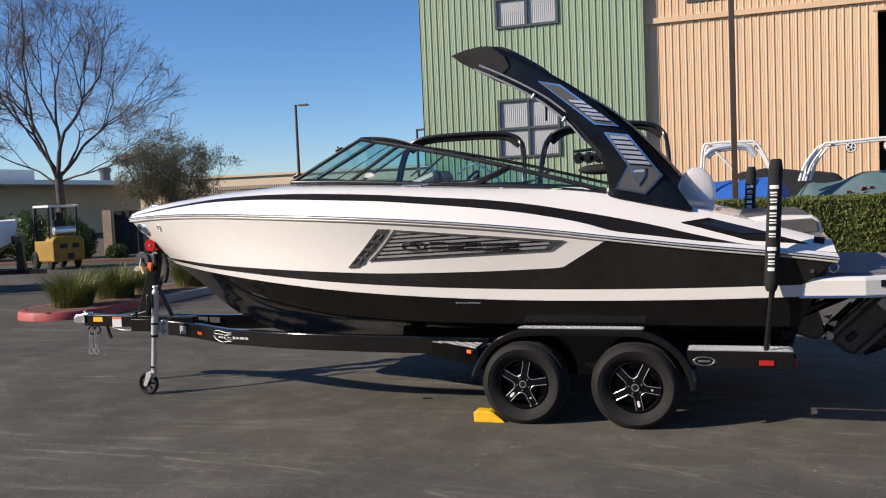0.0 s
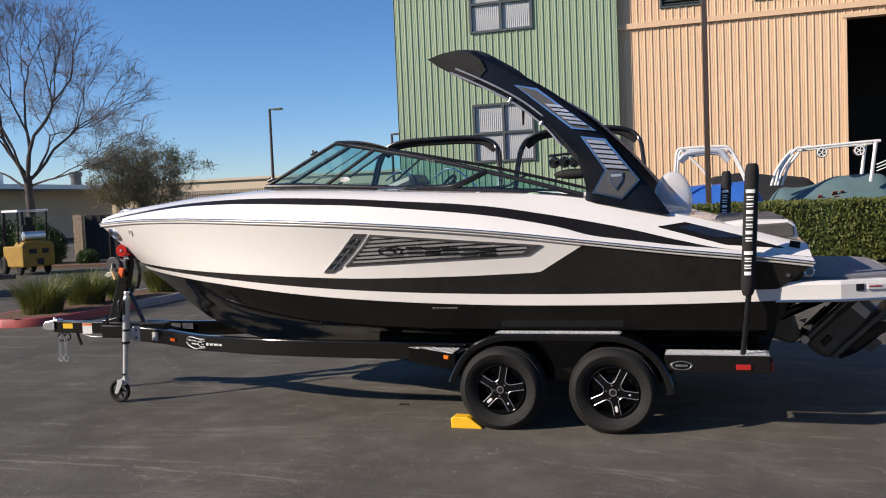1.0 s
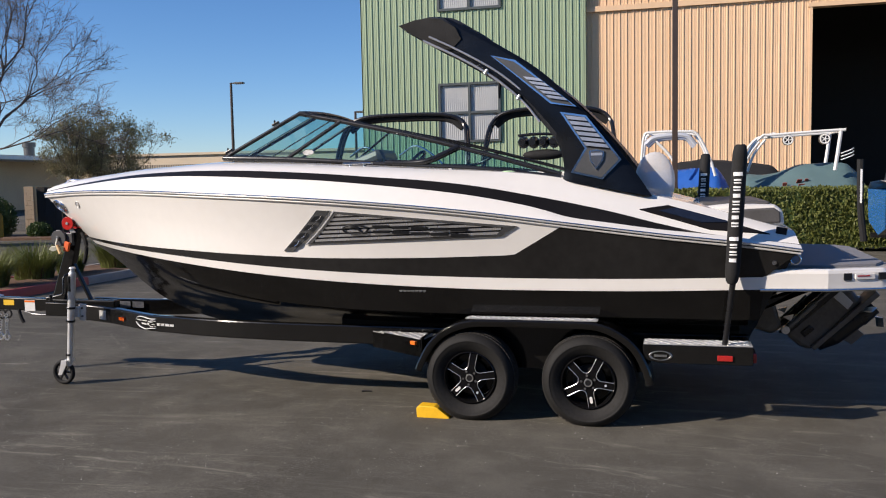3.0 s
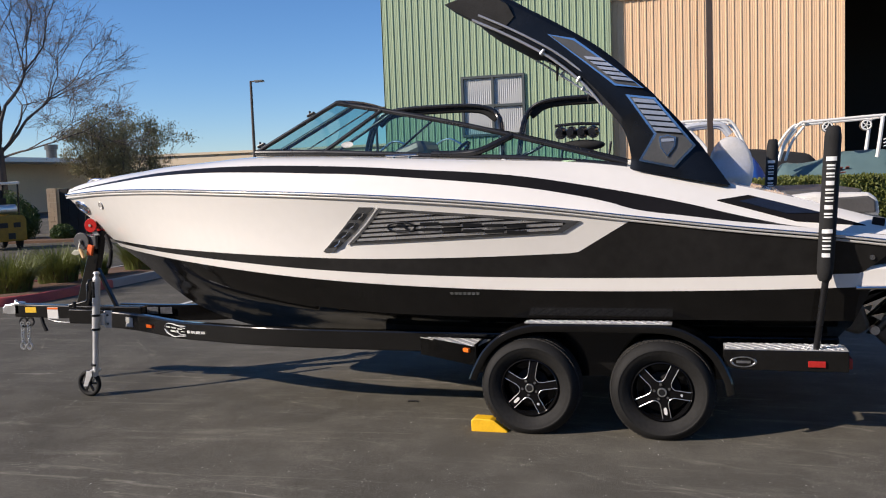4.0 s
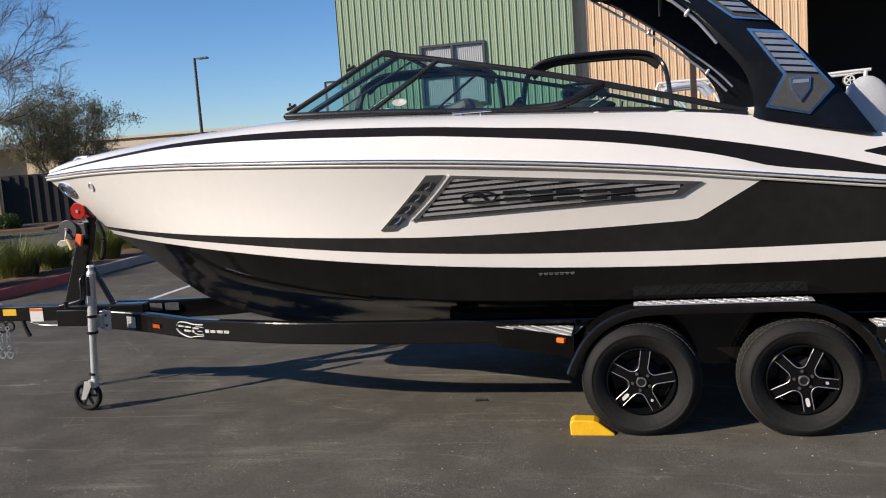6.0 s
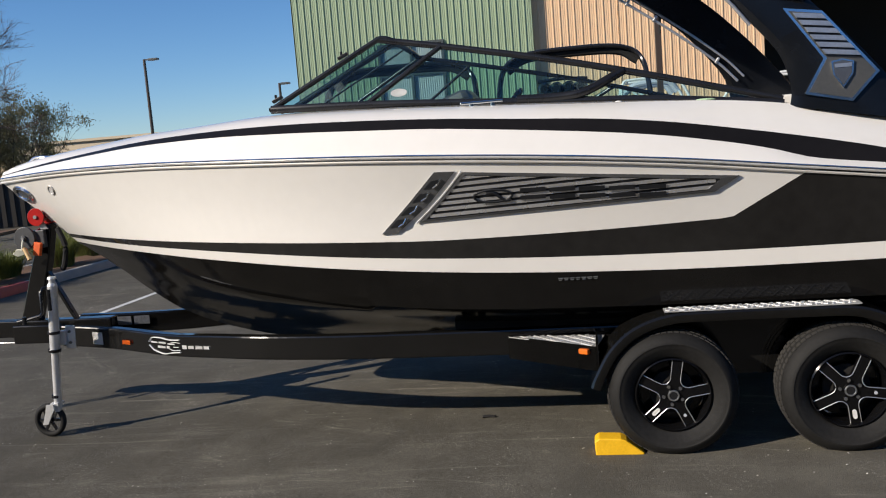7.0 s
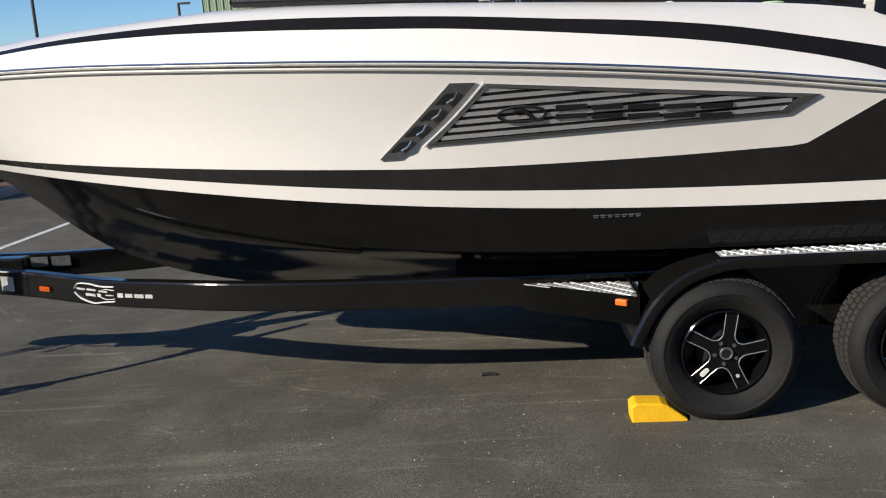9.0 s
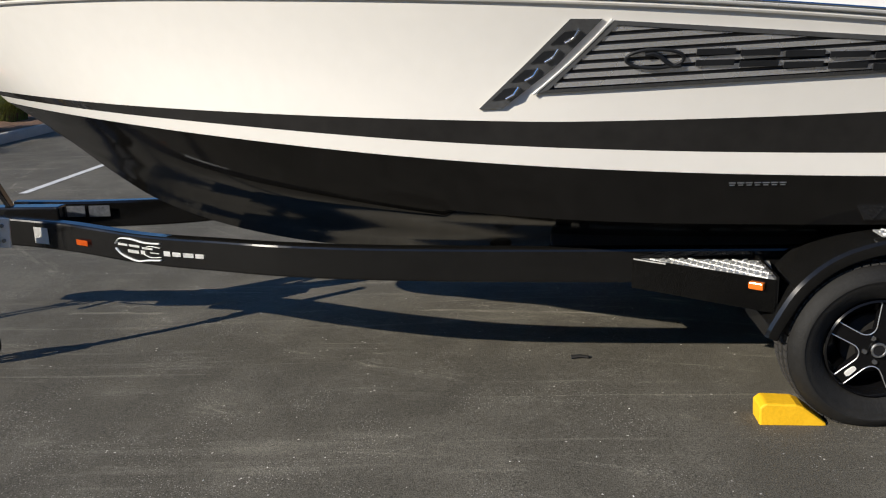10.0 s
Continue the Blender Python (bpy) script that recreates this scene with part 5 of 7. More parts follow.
def make_winch():
    bm = B()
    add_prism(bm, [(-4.70, 0.68), (-4.55, 0.68), (-4.40, 1.15), (-4.34, 1.42), (-4.42, 1.42), (-4.545, 1.12)], -0.04, 0.04)
    stand = part("winch_stand", bm, TRAILER_BLACK, trailer, "black winch post", bevel=0.008)
    bm = B()
    add_beam(bm, [(-4.45, 0, 1.10), (-4.235, 0, 0.675)], 0.05, 0.06)
    part("brace", bm, TRAILER_BLACK, stand, bevel=0.006)
    bm = B()
    add_cyl(bm, (-4.535, -0.10, 1.325), (-4.535, -0.075, 1.325), 0.084, n=28)
    add_cyl(bm, (-4.535, -0.115, 1.325), (-4.535, -0.10, 1.325), 0.022, n=16)
    add_box(bm, (-4.46, -0.03, 1.31), (0.14, 0.09, 0.13))
    add_cyl(bm, (-4.50, -0.07, 1.32), (-4.50, 0.07, 1.32), 0.055, n=20)
    winch = part("winch", bm, WINCH_GREY, stand, "dark grey winch with a round gear cover", bevel=0.004)
    bm = B()
    add_cyl(bm, (-4.535, -0.122, 1.325), (-4.535, -0.112, 1.325), 0.010, n=8)
    part("gear_bolt", bm, STEEL, winch)
    bm = B()
    add_prism(bm, [(-4.615, 1.215), (-4.575, 1.250), (-4.505, 1.250), (-4.515, 1.208), (-4.57, 1.195)], -0.150, -0.142)
    add_tube(bm, [(-4.535, -0.115, 1.315), (-4.53, -0.14, 1.27), (-4.53, -0.146, 1.235)], 0.009, 8)
    handle = part("winch_handle", bm, HANDLE_GREY, stand, "flat dull metal winch handle", bevel=0.003)
    bm = B()
    add_tube(bm, [(-4.515, -0.145, 1.255), (-4.49, -0.155, 1.215), (-4.465, -0.165, 1.17)], 0.015, 10)
    part("grip", bm, TAN_GRIP, handle, "tan handle grip", True)
    bm = B()
    add_box(bm, (-4.435, -0.10, 1.24), (0.055, 0.03, 0.10), Euler((0, 0.25, 0)).to_matrix())
    part("strap_hook", bm, ORANGE, stand, "orange strap end", bevel=0.005)
    bm = B()
    add_tube(bm, [(-4.50, -0.02, 1.36), (-4.34, -0.02, 1.43), (-4.22, -0.01, 1.42)], 0.022, 8, 0.25)
    part("winch_strap", bm, RED_LENS, stand, "red webbing winch strap", True)
    bm = B()
    for y in (-0.075, 0.055):
        add_cyl(bm, (-4.437, y, 1.475), (-4.437, y + 0.02, 1.475), 0.068, 0.06, n=24)
    add_cyl(bm, (-4.437, -0.06, 1.475), (-4.437, 0.06, 1.475), 0.04, n=20)
    bs = part("bow_stop", bm, RED_LENS, stand, "red bow stop roller", bevel=0.004)
    bm = B()
    add_cyl(bm, (-4.437, -0.085, 1.475), (-4.437, -0.07, 1.475), 0.014, n=12)
    add_prism(bm, [(-4.46, 1.475), (-4.42, 1.475), (-4.36, 1.38), (-4.42, 1.38)], -0.055, -0.045)
    part("roller_bolt", bm, STEEL, bs)
    bm = B()
    add_tube(bm, smooth_path([(-4.30, -0.03, 1.38), (-4.25, -0.04, 1.25), (-4.27, -0.04, 1.12), (-4.30, -0.03, 1.07)]), 0.02, 8)
    part("safety_strap", bm, CANVAS_BLACK, stand, "black safety strap", True)


make_winch()


def lathe(bm, prof, n=48):
    """A ring about the y axis from (radius, y) pairs."""
    rings = [[bm.verts.new((r * math.cos(a), y, r * math.sin(a))) for r, y in prof] for a in (2 * math.pi * i / n for i in range(n))]
    for i in range(n):
        a, b = rings[i], rings[(i + 1) % n]
        for j in range(len(prof) - 1):
            bm.faces.new((a[j], a[j + 1], b[j + 1], b[j]))


def make_wheel(x, turn, sgn=1, mark=2):
    hub = Vector((x, -1.22 * sgn, HUB_Z))
    holder = new("wheel")
    holder.parent = trailer
    holder.matrix_basis = Matrix.Translation(hub) @ (Matrix.Identity(4) if sgn == 1 else Matrix.Rotation(math.pi, 4, "Z"))
    bm = B()
    lathe(bm, [(0.195, 0.012), (0.200, -0.004), (0.212, -0.016), (0.236, -0.030), (0.256, -0.043), (0.274, -0.0505), (0.284, -0.0520), (0.287, -0.0545), (0.293, -0.0540), (0.302, -0.0485), (0.322, -0.034), (0.337, -0.010), (0.345, 0.02),
               (0.348, 0.055), (0.349, 0.085), (0.348, 0.115), (0.345, 0.15), (0.334, 0.178), (0.30, 0.20), (0.25, 0.205), (0.20, 0.19)], 72)
    tyre = part("tyre", bm, TYRE, holder, "black treaded trailer tyre", True)
    # shoulder tread blocks
    bm = B()
    for i in range(64):
        a = 2 * math.pi * i / 64
        rot = Euler((0, -a, 0)).to_matrix()
        for yy, dx in ((0.012, 0.0), (0.055, 0.5), (0.105, 0.25), (0.15, 0.75)):
            aa = a + dx * 2 * math.pi / 64
            rr = 0.349 if yy > 0.02 and yy < 0.14 else 0.343
            add_box(bm, (rr * math.cos(aa), yy, rr * math.sin(aa)), (0.006, 0.034, 0.026), Euler((0, -aa, 0)).to_matrix())
    part("tread", bm, TREAD, tyre)
    bm = B()
    lathe(bm, [(0.198, -0.012), (0.203, -0.020), (0.196, -0.026), (0.188, -0.015), (0.180, 0.03), (0.172, 0.10), (0.17, 0.16)], 56)
    lathe(bm, [(0.17, 0.09), (0.0, 0.09)], 40)
    rim = part("rim", bm, RIM_BLACK, holder, "gloss black alloy rim", True)
    for k in range(5):
        a = turn + 2 * math.pi * k / 5
        q = Euler((0, -a, 0)).to_matrix()
        bm = B()
        # broad flat spoke, a little wider at the rim
        w0, w1 = 0.026, 0.0275
        f = [bm.verts.new(q @ Vector(v)) for v in ((0.03, -0.020, -w0), (0.10, -0.018, -w0), (0.186, -0.008, -w1), (0.186, -0.008, w1), (0.10, -0.018, w0), (0.03, -0.020, w0))]
        g = [bm.verts.new(q @ Vector(v)) for v in ((0.03, 0.02, -w0), (0.10, 0.02, -w0), (0.186, 0.02, -w1), (0.186, 0.02, w1), (0.10, 0.02, w0), (0.03, 0.02, w0))]
        bm.faces.new(f)
        bm.faces.new(g[::-1])
        for i in range(6):
            j = (i + 1) % 6
            bm.faces.new((f[i], g[i], g[j], f[j]))
        part("spoke", bm, RIM_BLACK, rim)
        # the bright line runs down one spoke, round the web and out along the next
        a2 = a + 2 * math.pi / 5
        q2, qm = Euler((0, -a2, 0)).to_matrix(), Euler((0, -(a + math.pi / 5), 0)).to_matrix()
        bm = B()
        add_tube(bm, smooth_path([q @ Vector((0.187, -0.0092, 0.0275)), q @ Vector((0.14, -0.0145, 0.0268)), q @ Vector((0.10, -0.0190, 0.0262)), q @ Vector((0.078, -0.0215, 0.0285)), qm @ Vector((0.072, -0.0218, 0.0)),
                                  q2 @ Vector((0.078, -0.0215, -0.0285)), q2 @ Vector((0.10, -0.0190, -0.0262)), q2 @ Vector((0.14, -0.0145, -0.0268)), q2 @ Vector((0.187, -0.0092, -0.0275))], 3), 0.0024, 6)
        part("cut_edge", bm, RIM_CUT, rim, "bright machined spoke edge", True)
        # spoke root web
        bm = B()
        add_prism(bm, [((qm @ Vector((r, 0, o))).x, (qm @ Vector((r, 0, o))).z) for r, o in ((0.02, -0.02), (0.072, -0.016), (0.074, 0.0), (0.072, 0.016), (0.02, 0.02))], -0.0195, 0.02)
        part("spoke_web", bm, RIM_BLACK, rim)
        bm = B()
        rq = Euler((0, -(a + math.pi / 5), 0)).to_matrix() @ Vector((0.052, 0, 0))
        add_cyl(bm, rq, rq + Vector((0, -0.028, 0)), 0.010, n=6)
        part("lug_nut", bm, GRAPHITE, rim)
    bm = B()
    add_cyl(bm, (0, 0.03, 0), (0, -0.016, 0), 0.068, 0.062, n=30)
    part("hub_face", bm, RIM_BLACK, rim, smooth=True)
    bm = B()
    add_cyl(bm, (0, 0.03, 0), (0, -0.034, 0), 0.034, 0.027, n=24)
    cap = part("hub_cap", bm, FRAME_BLACK, rim, "dark hub cap with a bright ring", True)
    bm = B()
    add_torus(bm, (0, -0.032, 0), (0, 1, 0), 0.026, 0.0052, 24, 6)
    part("ring", bm, STEEL, cap, smooth=True)
    bm = B()
    q = Euler((0, -(turn + 2 * math.pi * mark / 5), 0)).to_matrix()
    add_cyl(bm, q @ Vector((0.118, -0.012, 0)), q @ Vector((0.118, -0.0205, 0)), 0.0105, n=12)
    add_box(bm, q @ Vector((0.133, -0.0168, 0)), (0.030, 0.007, 0.021), q)
    add_cyl(bm, q @ Vector((0.148, -0.012, 0)), q @ Vector((0.148, -0.0205, 0)), 0.0105, n=12)
    part("balance_sticker", bm, LABEL_WHITE, rim, "white oval sticker")
    # brake drum behind the spokes
    bm = B()
    add_cyl(bm, (0, 0.075, 0), (0, 0.05, 0), 0.12, n=32)
    part("brake_disc", bm, CAVE_DARK, holder, "dark brake disc", True)
    # one bright nut and a small pale sticker on the next spoke
    bm = B()
    q = Euler((0, -(turn + math.pi / 5), 0)).to_matrix()
    c = q @ Vector((0.056, 0, 0))
    add_cyl(bm, c + Vector((0, -0.01, 0)), c + Vector((0, -0.034, 0)), 0.010, n=6)
    part("bright_nut", bm, CHROME, rim)
    bm = B()
    q = Euler((0, -(turn + 2 * math.pi * (mark + 1) / 5), 0)).to_matrix()
    add_cyl(bm, q @ Vector((0.128, -0.011, 0)), q @ Vector((0.128, -0.019, 0)), 0.009, n=12)
    part("round_sticker", bm, FROST, rim, "small pale round sticker")


for wx, tr, mk in ((HUB_X[0], 1.40, 2), (HUB_X[1], 1.10, 3)):
    make_wheel(wx, tr, 1, mk)
for wx, tr in ((HUB_X[0], 0.4), (HUB_X[1], 0.9)):
    make_wheel(wx, tr, -1)
for wx in HUB_X:
    bm = B()
    add_cyl(bm, (wx, -1.1, HUB_Z), (wx, 1.1, HUB_Z), 0.04)
    part("axle", bm, FRAME_BLACK, trailer, smooth=True)


def tread_plate(name, poly, z, parent):
    """A chequer plate: a sheet with raised diamond bars."""
    bm = B()
    a = [bm.verts.new((x, y, z)) for x, y in poly]
    b = [bm.verts.new((x, y, z + 0.006)) for x, y in poly]
    bm.faces.new(a[::-1])
    bm.faces.new(b)
    for i in range(len(poly)):
        j = (i + 1) % len(poly)
        bm.faces.new((a[i], a[j], b[j], b[i]))
    pl = part(name, bm, TREAD_SHEET, parent, "bright chequer plate step")
    bm = B()
    xs, ys = [p[0] for p in poly], [p[1] for p in poly]

    def inside(x, y):
        c = False
        for i in range(len(poly)):
            (x0, y0), (x1, y1) = poly[i], poly[i - 1]
            if (y0 > y) != (y1 > y) and x < (x1 - x0) * (y - y0) / (y1 - y0) + x0:
                c = not c
        return c
    i = 0
    y = min(ys) + 0.018
    while y < max(ys):
        x = min(xs) + 0.02 + (0.02 if i % 2 else 0)
        k = i // 2
        while x < max(xs):
            if inside(x - 0.016, y) and inside(x + 0.016, y):
                add_box(bm, (x, y, z + 0.008), (0.025, 0.009, 0.006), Euler((0, 0, 0.7 if (i + k) % 2 else -0.7)).to_matrix())
            k += 1
            x += 0.040
        y += 0.023
        i += 1
    part("chequer", bm, ALLOY, pl, "raised bright bars")
    return pl


def make_fenders():
    for sgn in (1, -1):
        bm = B()
        prof = smooth_path([(-0.43, 0, 0.385), (-0.402, 0, 0.45), (-0.32, 0, 0.59), (-0.19, 0, 0.705), (-0.01, 0, 0.770), (0.2, 0, 0.783), (0.7, 0, 0.783), (0.95, 0, 0.775), (1.12, 0, 0.715), (1.26, 0, 0.60), (1.345, 0, 0.44), (1.37, 0, 0.33)], 5)
        ring = []
        for i, p in enumerate(prof):
            d = (prof[min(i + 1, len(prof) - 1)] - prof[max(i - 1, 0)]).normalized()
            nrm = Vector((-d.z, 0, d.x))
            ring.append([p + nrm * h + Vector((0, sgn * y, 0)) for y, h in ((-1.245, -0.055), (-1.252, -0.045), (-1.252, -0.012), (-1.24, 0.0), (-0.93, 0.0), (-0.93, -0.012), (-1.235, -0.012), (-1.24, -0.055))])
        vs = [[bm.verts.new(q) for q in r] for r in ring]
        for a, b in zip(vs, vs[1:]):
            for j in range(8):
                bm.faces.new((a[j], a[(j + 1) % 8], b[(j + 1) % 8], b[j]))
        bm.faces.new(vs[0])
        bm.faces.new(vs[-1][::-1])
        fender = part("fender", bm, TRAILER_BLACK, trailer, "glossy black tandem fender", True)
        # skirt behind the wheels
        bm = B()
        poly = [(p.x, p.z - 0.01) for p in prof[3:-3]]
        add_prism(bm, [(poly[0][0], 0.36)] + poly + [(poly[-1][0], 0.36)], sgn * -0.955, sgn * -0.935)
        part("inner_skirt", bm, TRAILER_BLACK, fender)
        tread_plate("fender_plate", [(-0.02, sgn * -1.243), (0.972, sgn * -1.243), (0.972, sgn * -1.145), (-0.02, sgn * -1.145)][::sgn], 0.785, fender)
        # front step, triangular
        poly = [(-0.90, sgn * -0.87), (-0.39, sgn * -1.21), (-0.34, sgn * -0.92)][::sgn]
        st = tread_plate("front_step", poly, 0.598, trailer)
        bm = B()
        a = [Vector((-0.905, sgn * -0.865, 0)), Vector((-0.39, sgn * -1.215, 0))]
        vs = [bm.verts.new(p + Vector((0, 0, z))) for z in (0.608, 0.47) for p in a]
        f = bm.faces.new((vs[0], vs[1], vs[3], vs[2]))
        bmesh.ops.solidify(bm, geom=[f], thickness=0.012)
        add_box(bm, (-0.385, sgn * -1.05, 0.545), (0.012, 0.32, 0.15))
        part("step_apron", bm, TRAILER_BLACK, st, "black apron under the step")
        # rear step
        rs = tread_plate("rear_step", [(1.30, sgn * -1.22), (2.05, sgn * -1.22), (2.05, sgn * -1.03), (1.30, sgn * -1.03)][::sgn], 0.625, trailer)
        bm = B()
        add_prism(bm, [(1.295, 0.625), (2.055, 0.625), (2.055, 0.49), (1.42, 0.49), (1.295, 0.515)], sgn * -1.222, sgn * -1.202)
        add_box(bm, (2.045, sgn * -1.08, 0.557), (0.02, 0.24, 0.134))
        part("rear_apron", bm, TRAILER_BLACK, rs, "black side apron", bevel=0.006)
        bm = B()
        add_box(bm, (1.865, sgn * -1.228, 0.540), (0.105, 0.014, 0.040))
        part("side_marker", bm, RED_LENS, rs, "red side marker", bevel=0.004)
        bm = B()
        add_box(bm, (2.065, sgn * -1.10, 0.54), (0.03, 0.20, 0.07))
        part("tail_lamp", bm, RED_LENS, rs, "red tail lamp", bevel=0.008)
        bm = B()
        add_torus(bm, (0, 0, 0), (0, 1, 0), 0.034, 0.004, 28, 6)
        bmesh.ops.transform(bm, matrix=Matrix.Translation((1.42, sgn * -1.224, 0.545)) @ Matrix.Diagonal((2.2, 1, 0.95, 1)), verts=bm.verts)
        part("oval_plate", bm, STEEL, rs, "oval maker's outline", True)
        bm = B()
        add_box(bm, (1.42, sgn * -1.226, 0.545), (0.09, 0.004, 0.016))
        part("maker_bar", bm, STEEL, rs)
        bm = B()
        add_box(bm, (-0.455, sgn * -1.180, 0.575), (0.06, 0.03, 0.03), Euler((0, 0, sgn * -0.6)).to_matrix())
        part("amber_lamp", bm, AMBER_LENS, st, "amber marker lamp", bevel=0.005)
    # guide poles on the rear steps
    for sgn, xo in ((1, 0.0), (-1, -0.15)):
        bm = B()
        add_cyl(bm, (1.865 + xo, sgn * -1.19, 0.63), (1.915 + xo, sgn * -1.26, 1.12), 0.021, n=14)
        pole = part("guide_pole", bm, FRAME_BLACK, trailer, "black guide post", True)
        bm = B()
        p0, p1 = Vector((1.905 + xo, sgn * -1.255, 1.08)), Vector((1.955 + xo, sgn * -1.275, 2.045))
        prof = [(0.0, 0.03), (0.02, 0.042), (0.08, 0.050), (0.5, 0.052), (0.93, 0.050), (0.985, 0.042), (1.0, 0.03)]
        rows = []
        for t, r in prof:
            c = p0.lerp(p1, t)
            rows.append([bm.verts.new(c + Vector((r * math.cos(a), r * math.sin(a), 0))) for a in (2 * math.pi * i / 20 for i in range(20))])
        for a, b in zip(rows, rows[1:]):
            for j in range(20):
                bm.faces.new((a[j], a[(j + 1) % 20], b[(j + 1) % 20], b[j]))
        bm.faces.new(rows[0][::-1])
        bm.faces.new(rows[-1])
        cov = part("pole_cover", bm, CANVAS_BLACK, pole, "black padded pole cover with white lettering bars", True)
        for k in range(13):
            if k == 8:
                continue
            c = p0.lerp(p1, 0.79 - k * 0.0515)
            bm = B()
            w = 0.60 if k in (0, 9) else 0.46
            for z0, z1 in ((0.004, 0.016), (-0.014, -0.006)) if k % 3 else ((-0.012, 0.014),):
                add_grid(bm, [[c + Vector((0.054 * math.sin(a - 0.16), -0.054 * math.cos(a - 0.16), z)) for a in (-w + 2 * w * i / 8 for i in range(9))] for z in (z0, z1)])
            part("text_bar", bm, DECAL_WHITE, cov)


make_fenders()

# ---- wheel chock ----
bm = B()
add_prism(bm, [(-0.425, -0.006), (-0.429, 0.075), (-0.405, 0.094), (-0.285, 0.090), (-0.255, 0.078), (-0.165, 0.010), (-0.160, -0.006)], -1.24, -1.125)
chock = part("wheel_chock", bm, YELLOW, None, bevel=0.008)
tagged(chock, "bright yellow rubber wheel chock wedged against the front tyre", "wheel chock")

# ---- litter on the asphalt ----
bm = B()
add_tube(bm, [(-1.145, -0.512, dip(-1.1) + 0.007), (-1.10, -0.506, dip(-1.1) + 0.010), (-1.06, -0.512, dip(-1.1) + 0.007)], 0.017, 8, 0.5, 0.013)
tagged(part("fallen_leaf", bm, CAVE_DARK, None, smooth=True), "small dark curled dry leaf on the asphalt", "leaf")


def make_grit():
    """Pale crumbs of stone scattered over the near asphalt."""
    rng = random.Random(17)
    bm = B()
    for _ in range(1500):
        x, y = rng.uniform(-6.5, 4.0), -0.9 - 4.2 * rng.random() ** 0.8
        if noise.noise((x * 1.3, y * 1.3, 4)) < rng.uniform(-0.25, 0.25):
            continue
        r = 0.0015 + 0.0035 * rng.random() ** 3
        c = Vector((x, y, dip(x) + r * 0.4))
        q = Euler((0, 0, rng.uniform(0, 6.3))).to_matrix()
        top = bm.verts.new(c + Vector((0, 0, r * 0.7)))
        ring = [bm.verts.new(c + q @ Vector((r * rng.uniform(0.7, 1.5) * math.cos(a), r * rng.uniform(0.7, 1.3) * math.sin(a), -r * 0.3))) for a in (0, 1.26, 2.51, 3.77, 5.03)]
        for i in range(5):
            bm.faces.new((top, ring[i], ring[(i + 1) % 5]))
    tagged(part("grit", bm, PALE_GRIT), "tiny pale stone crumbs scattered on the asphalt", "grit", kind="stuff")


make_grit()

# ---- workshop building ----
def ribbed(bm, x0, x1, y, z0, z1, pitch, depth, holes=(), stiff=False):
    """A ribbed steel skin facing -y, from x0 to x1, with openings (xa, xb, za, zb); stiff adds two low ribs between the tall ones."""
    prof = []
    x = x0
    if stiff:
        shape = ((0.0, 0.0), (0.20, 0.0), (0.23, -0.22), (0.29, -0.22), (0.32, 0.0), (0.44, 0.0), (0.47, -0.22), (0.53, -0.22), (0.56, 0.0), (0.70, 0.0), (0.78, -1.0), (0.90, -1.0), (0.95, 0.0))
    else:
        shape = ((0.0, 0.0), (0.54, 0.0), (0.60, -1.0), (0.93, -1.0))
    while x < x1 - 1e-6:
        for dx, dy in shape:
            if x + dx * pitch < x1:
                prof.append((x + dx * pitch, y + dy * depth))
        x += pitch
    prof.append((x1, y))
    cuts = sorted({z0, z1} | {z for h in holes for z in h[2:]})
    extra = sorted({x for h in holes for x in h[:2]})
    for e in extra:
        prof.append((e, y))
    prof.sort()
    for za, zb in zip(cuts, cuts[1:]):
        for (xa, ya), (xb, yb) in zip(prof, prof[1:]):
            mx, mz = (xa + xb) / 2, (za + zb) / 2
            if any(h[0] < mx < h[1] and h[2] < mz < h[3] for h in holes):
                continue
            bm.faces.new([bm.verts.new(p) for p in ((xa, ya, za), (xb, yb, za), (xb, yb, zb), (xa, ya, zb))])
    bmesh.ops.remove_doubles(bm, verts=bm.verts, dist=0.001)


def make_window(name, x0, x1, z0, z1, y, parent, cols=2, rows=2):
    """A steel-framed window with pale ribbed sheets behind the glass."""
    t = 0.115
    w = new(name)
    w.parent = parent
    w["label"] = "dark framed window with pale ribbed panes"
    for zz in [z0 + (z1 - z0) * k / rows for k in range(rows + 1)]:
        bm = B()
        add_box(bm, ((x0 + x1) / 2, y - 0.04, zz), (x1 - x0 + t, 0.14, t))
        part("window_bar", bm, WIN_FRAME, w)
    for xx in [x0 + (x1 - x0) * k / cols for k in range(cols + 1)]:
        bm = B()
        add_box(bm, (xx, y - 0.045, (z0 + z1) / 2), (t, 0.14, z1 - z0 - t))
        part("window_bar", bm, WIN_FRAME, w)
    for i in range(cols):
        for j in range(rows):
            xa, xb = x0 + (x1 - x0) * i / cols, x0 + (x1 - x0) * (i + 1) / cols
            za, zb = z0 + (z1 - z0) * j / rows, z0 + (z1 - z0) * (j + 1) / rows
            bm = B()
            ribbed(bm, xa, xb, y + 0.03, za, zb, 0.10, 0.02)
            part("pane", bm, BLIND, w)
    return w


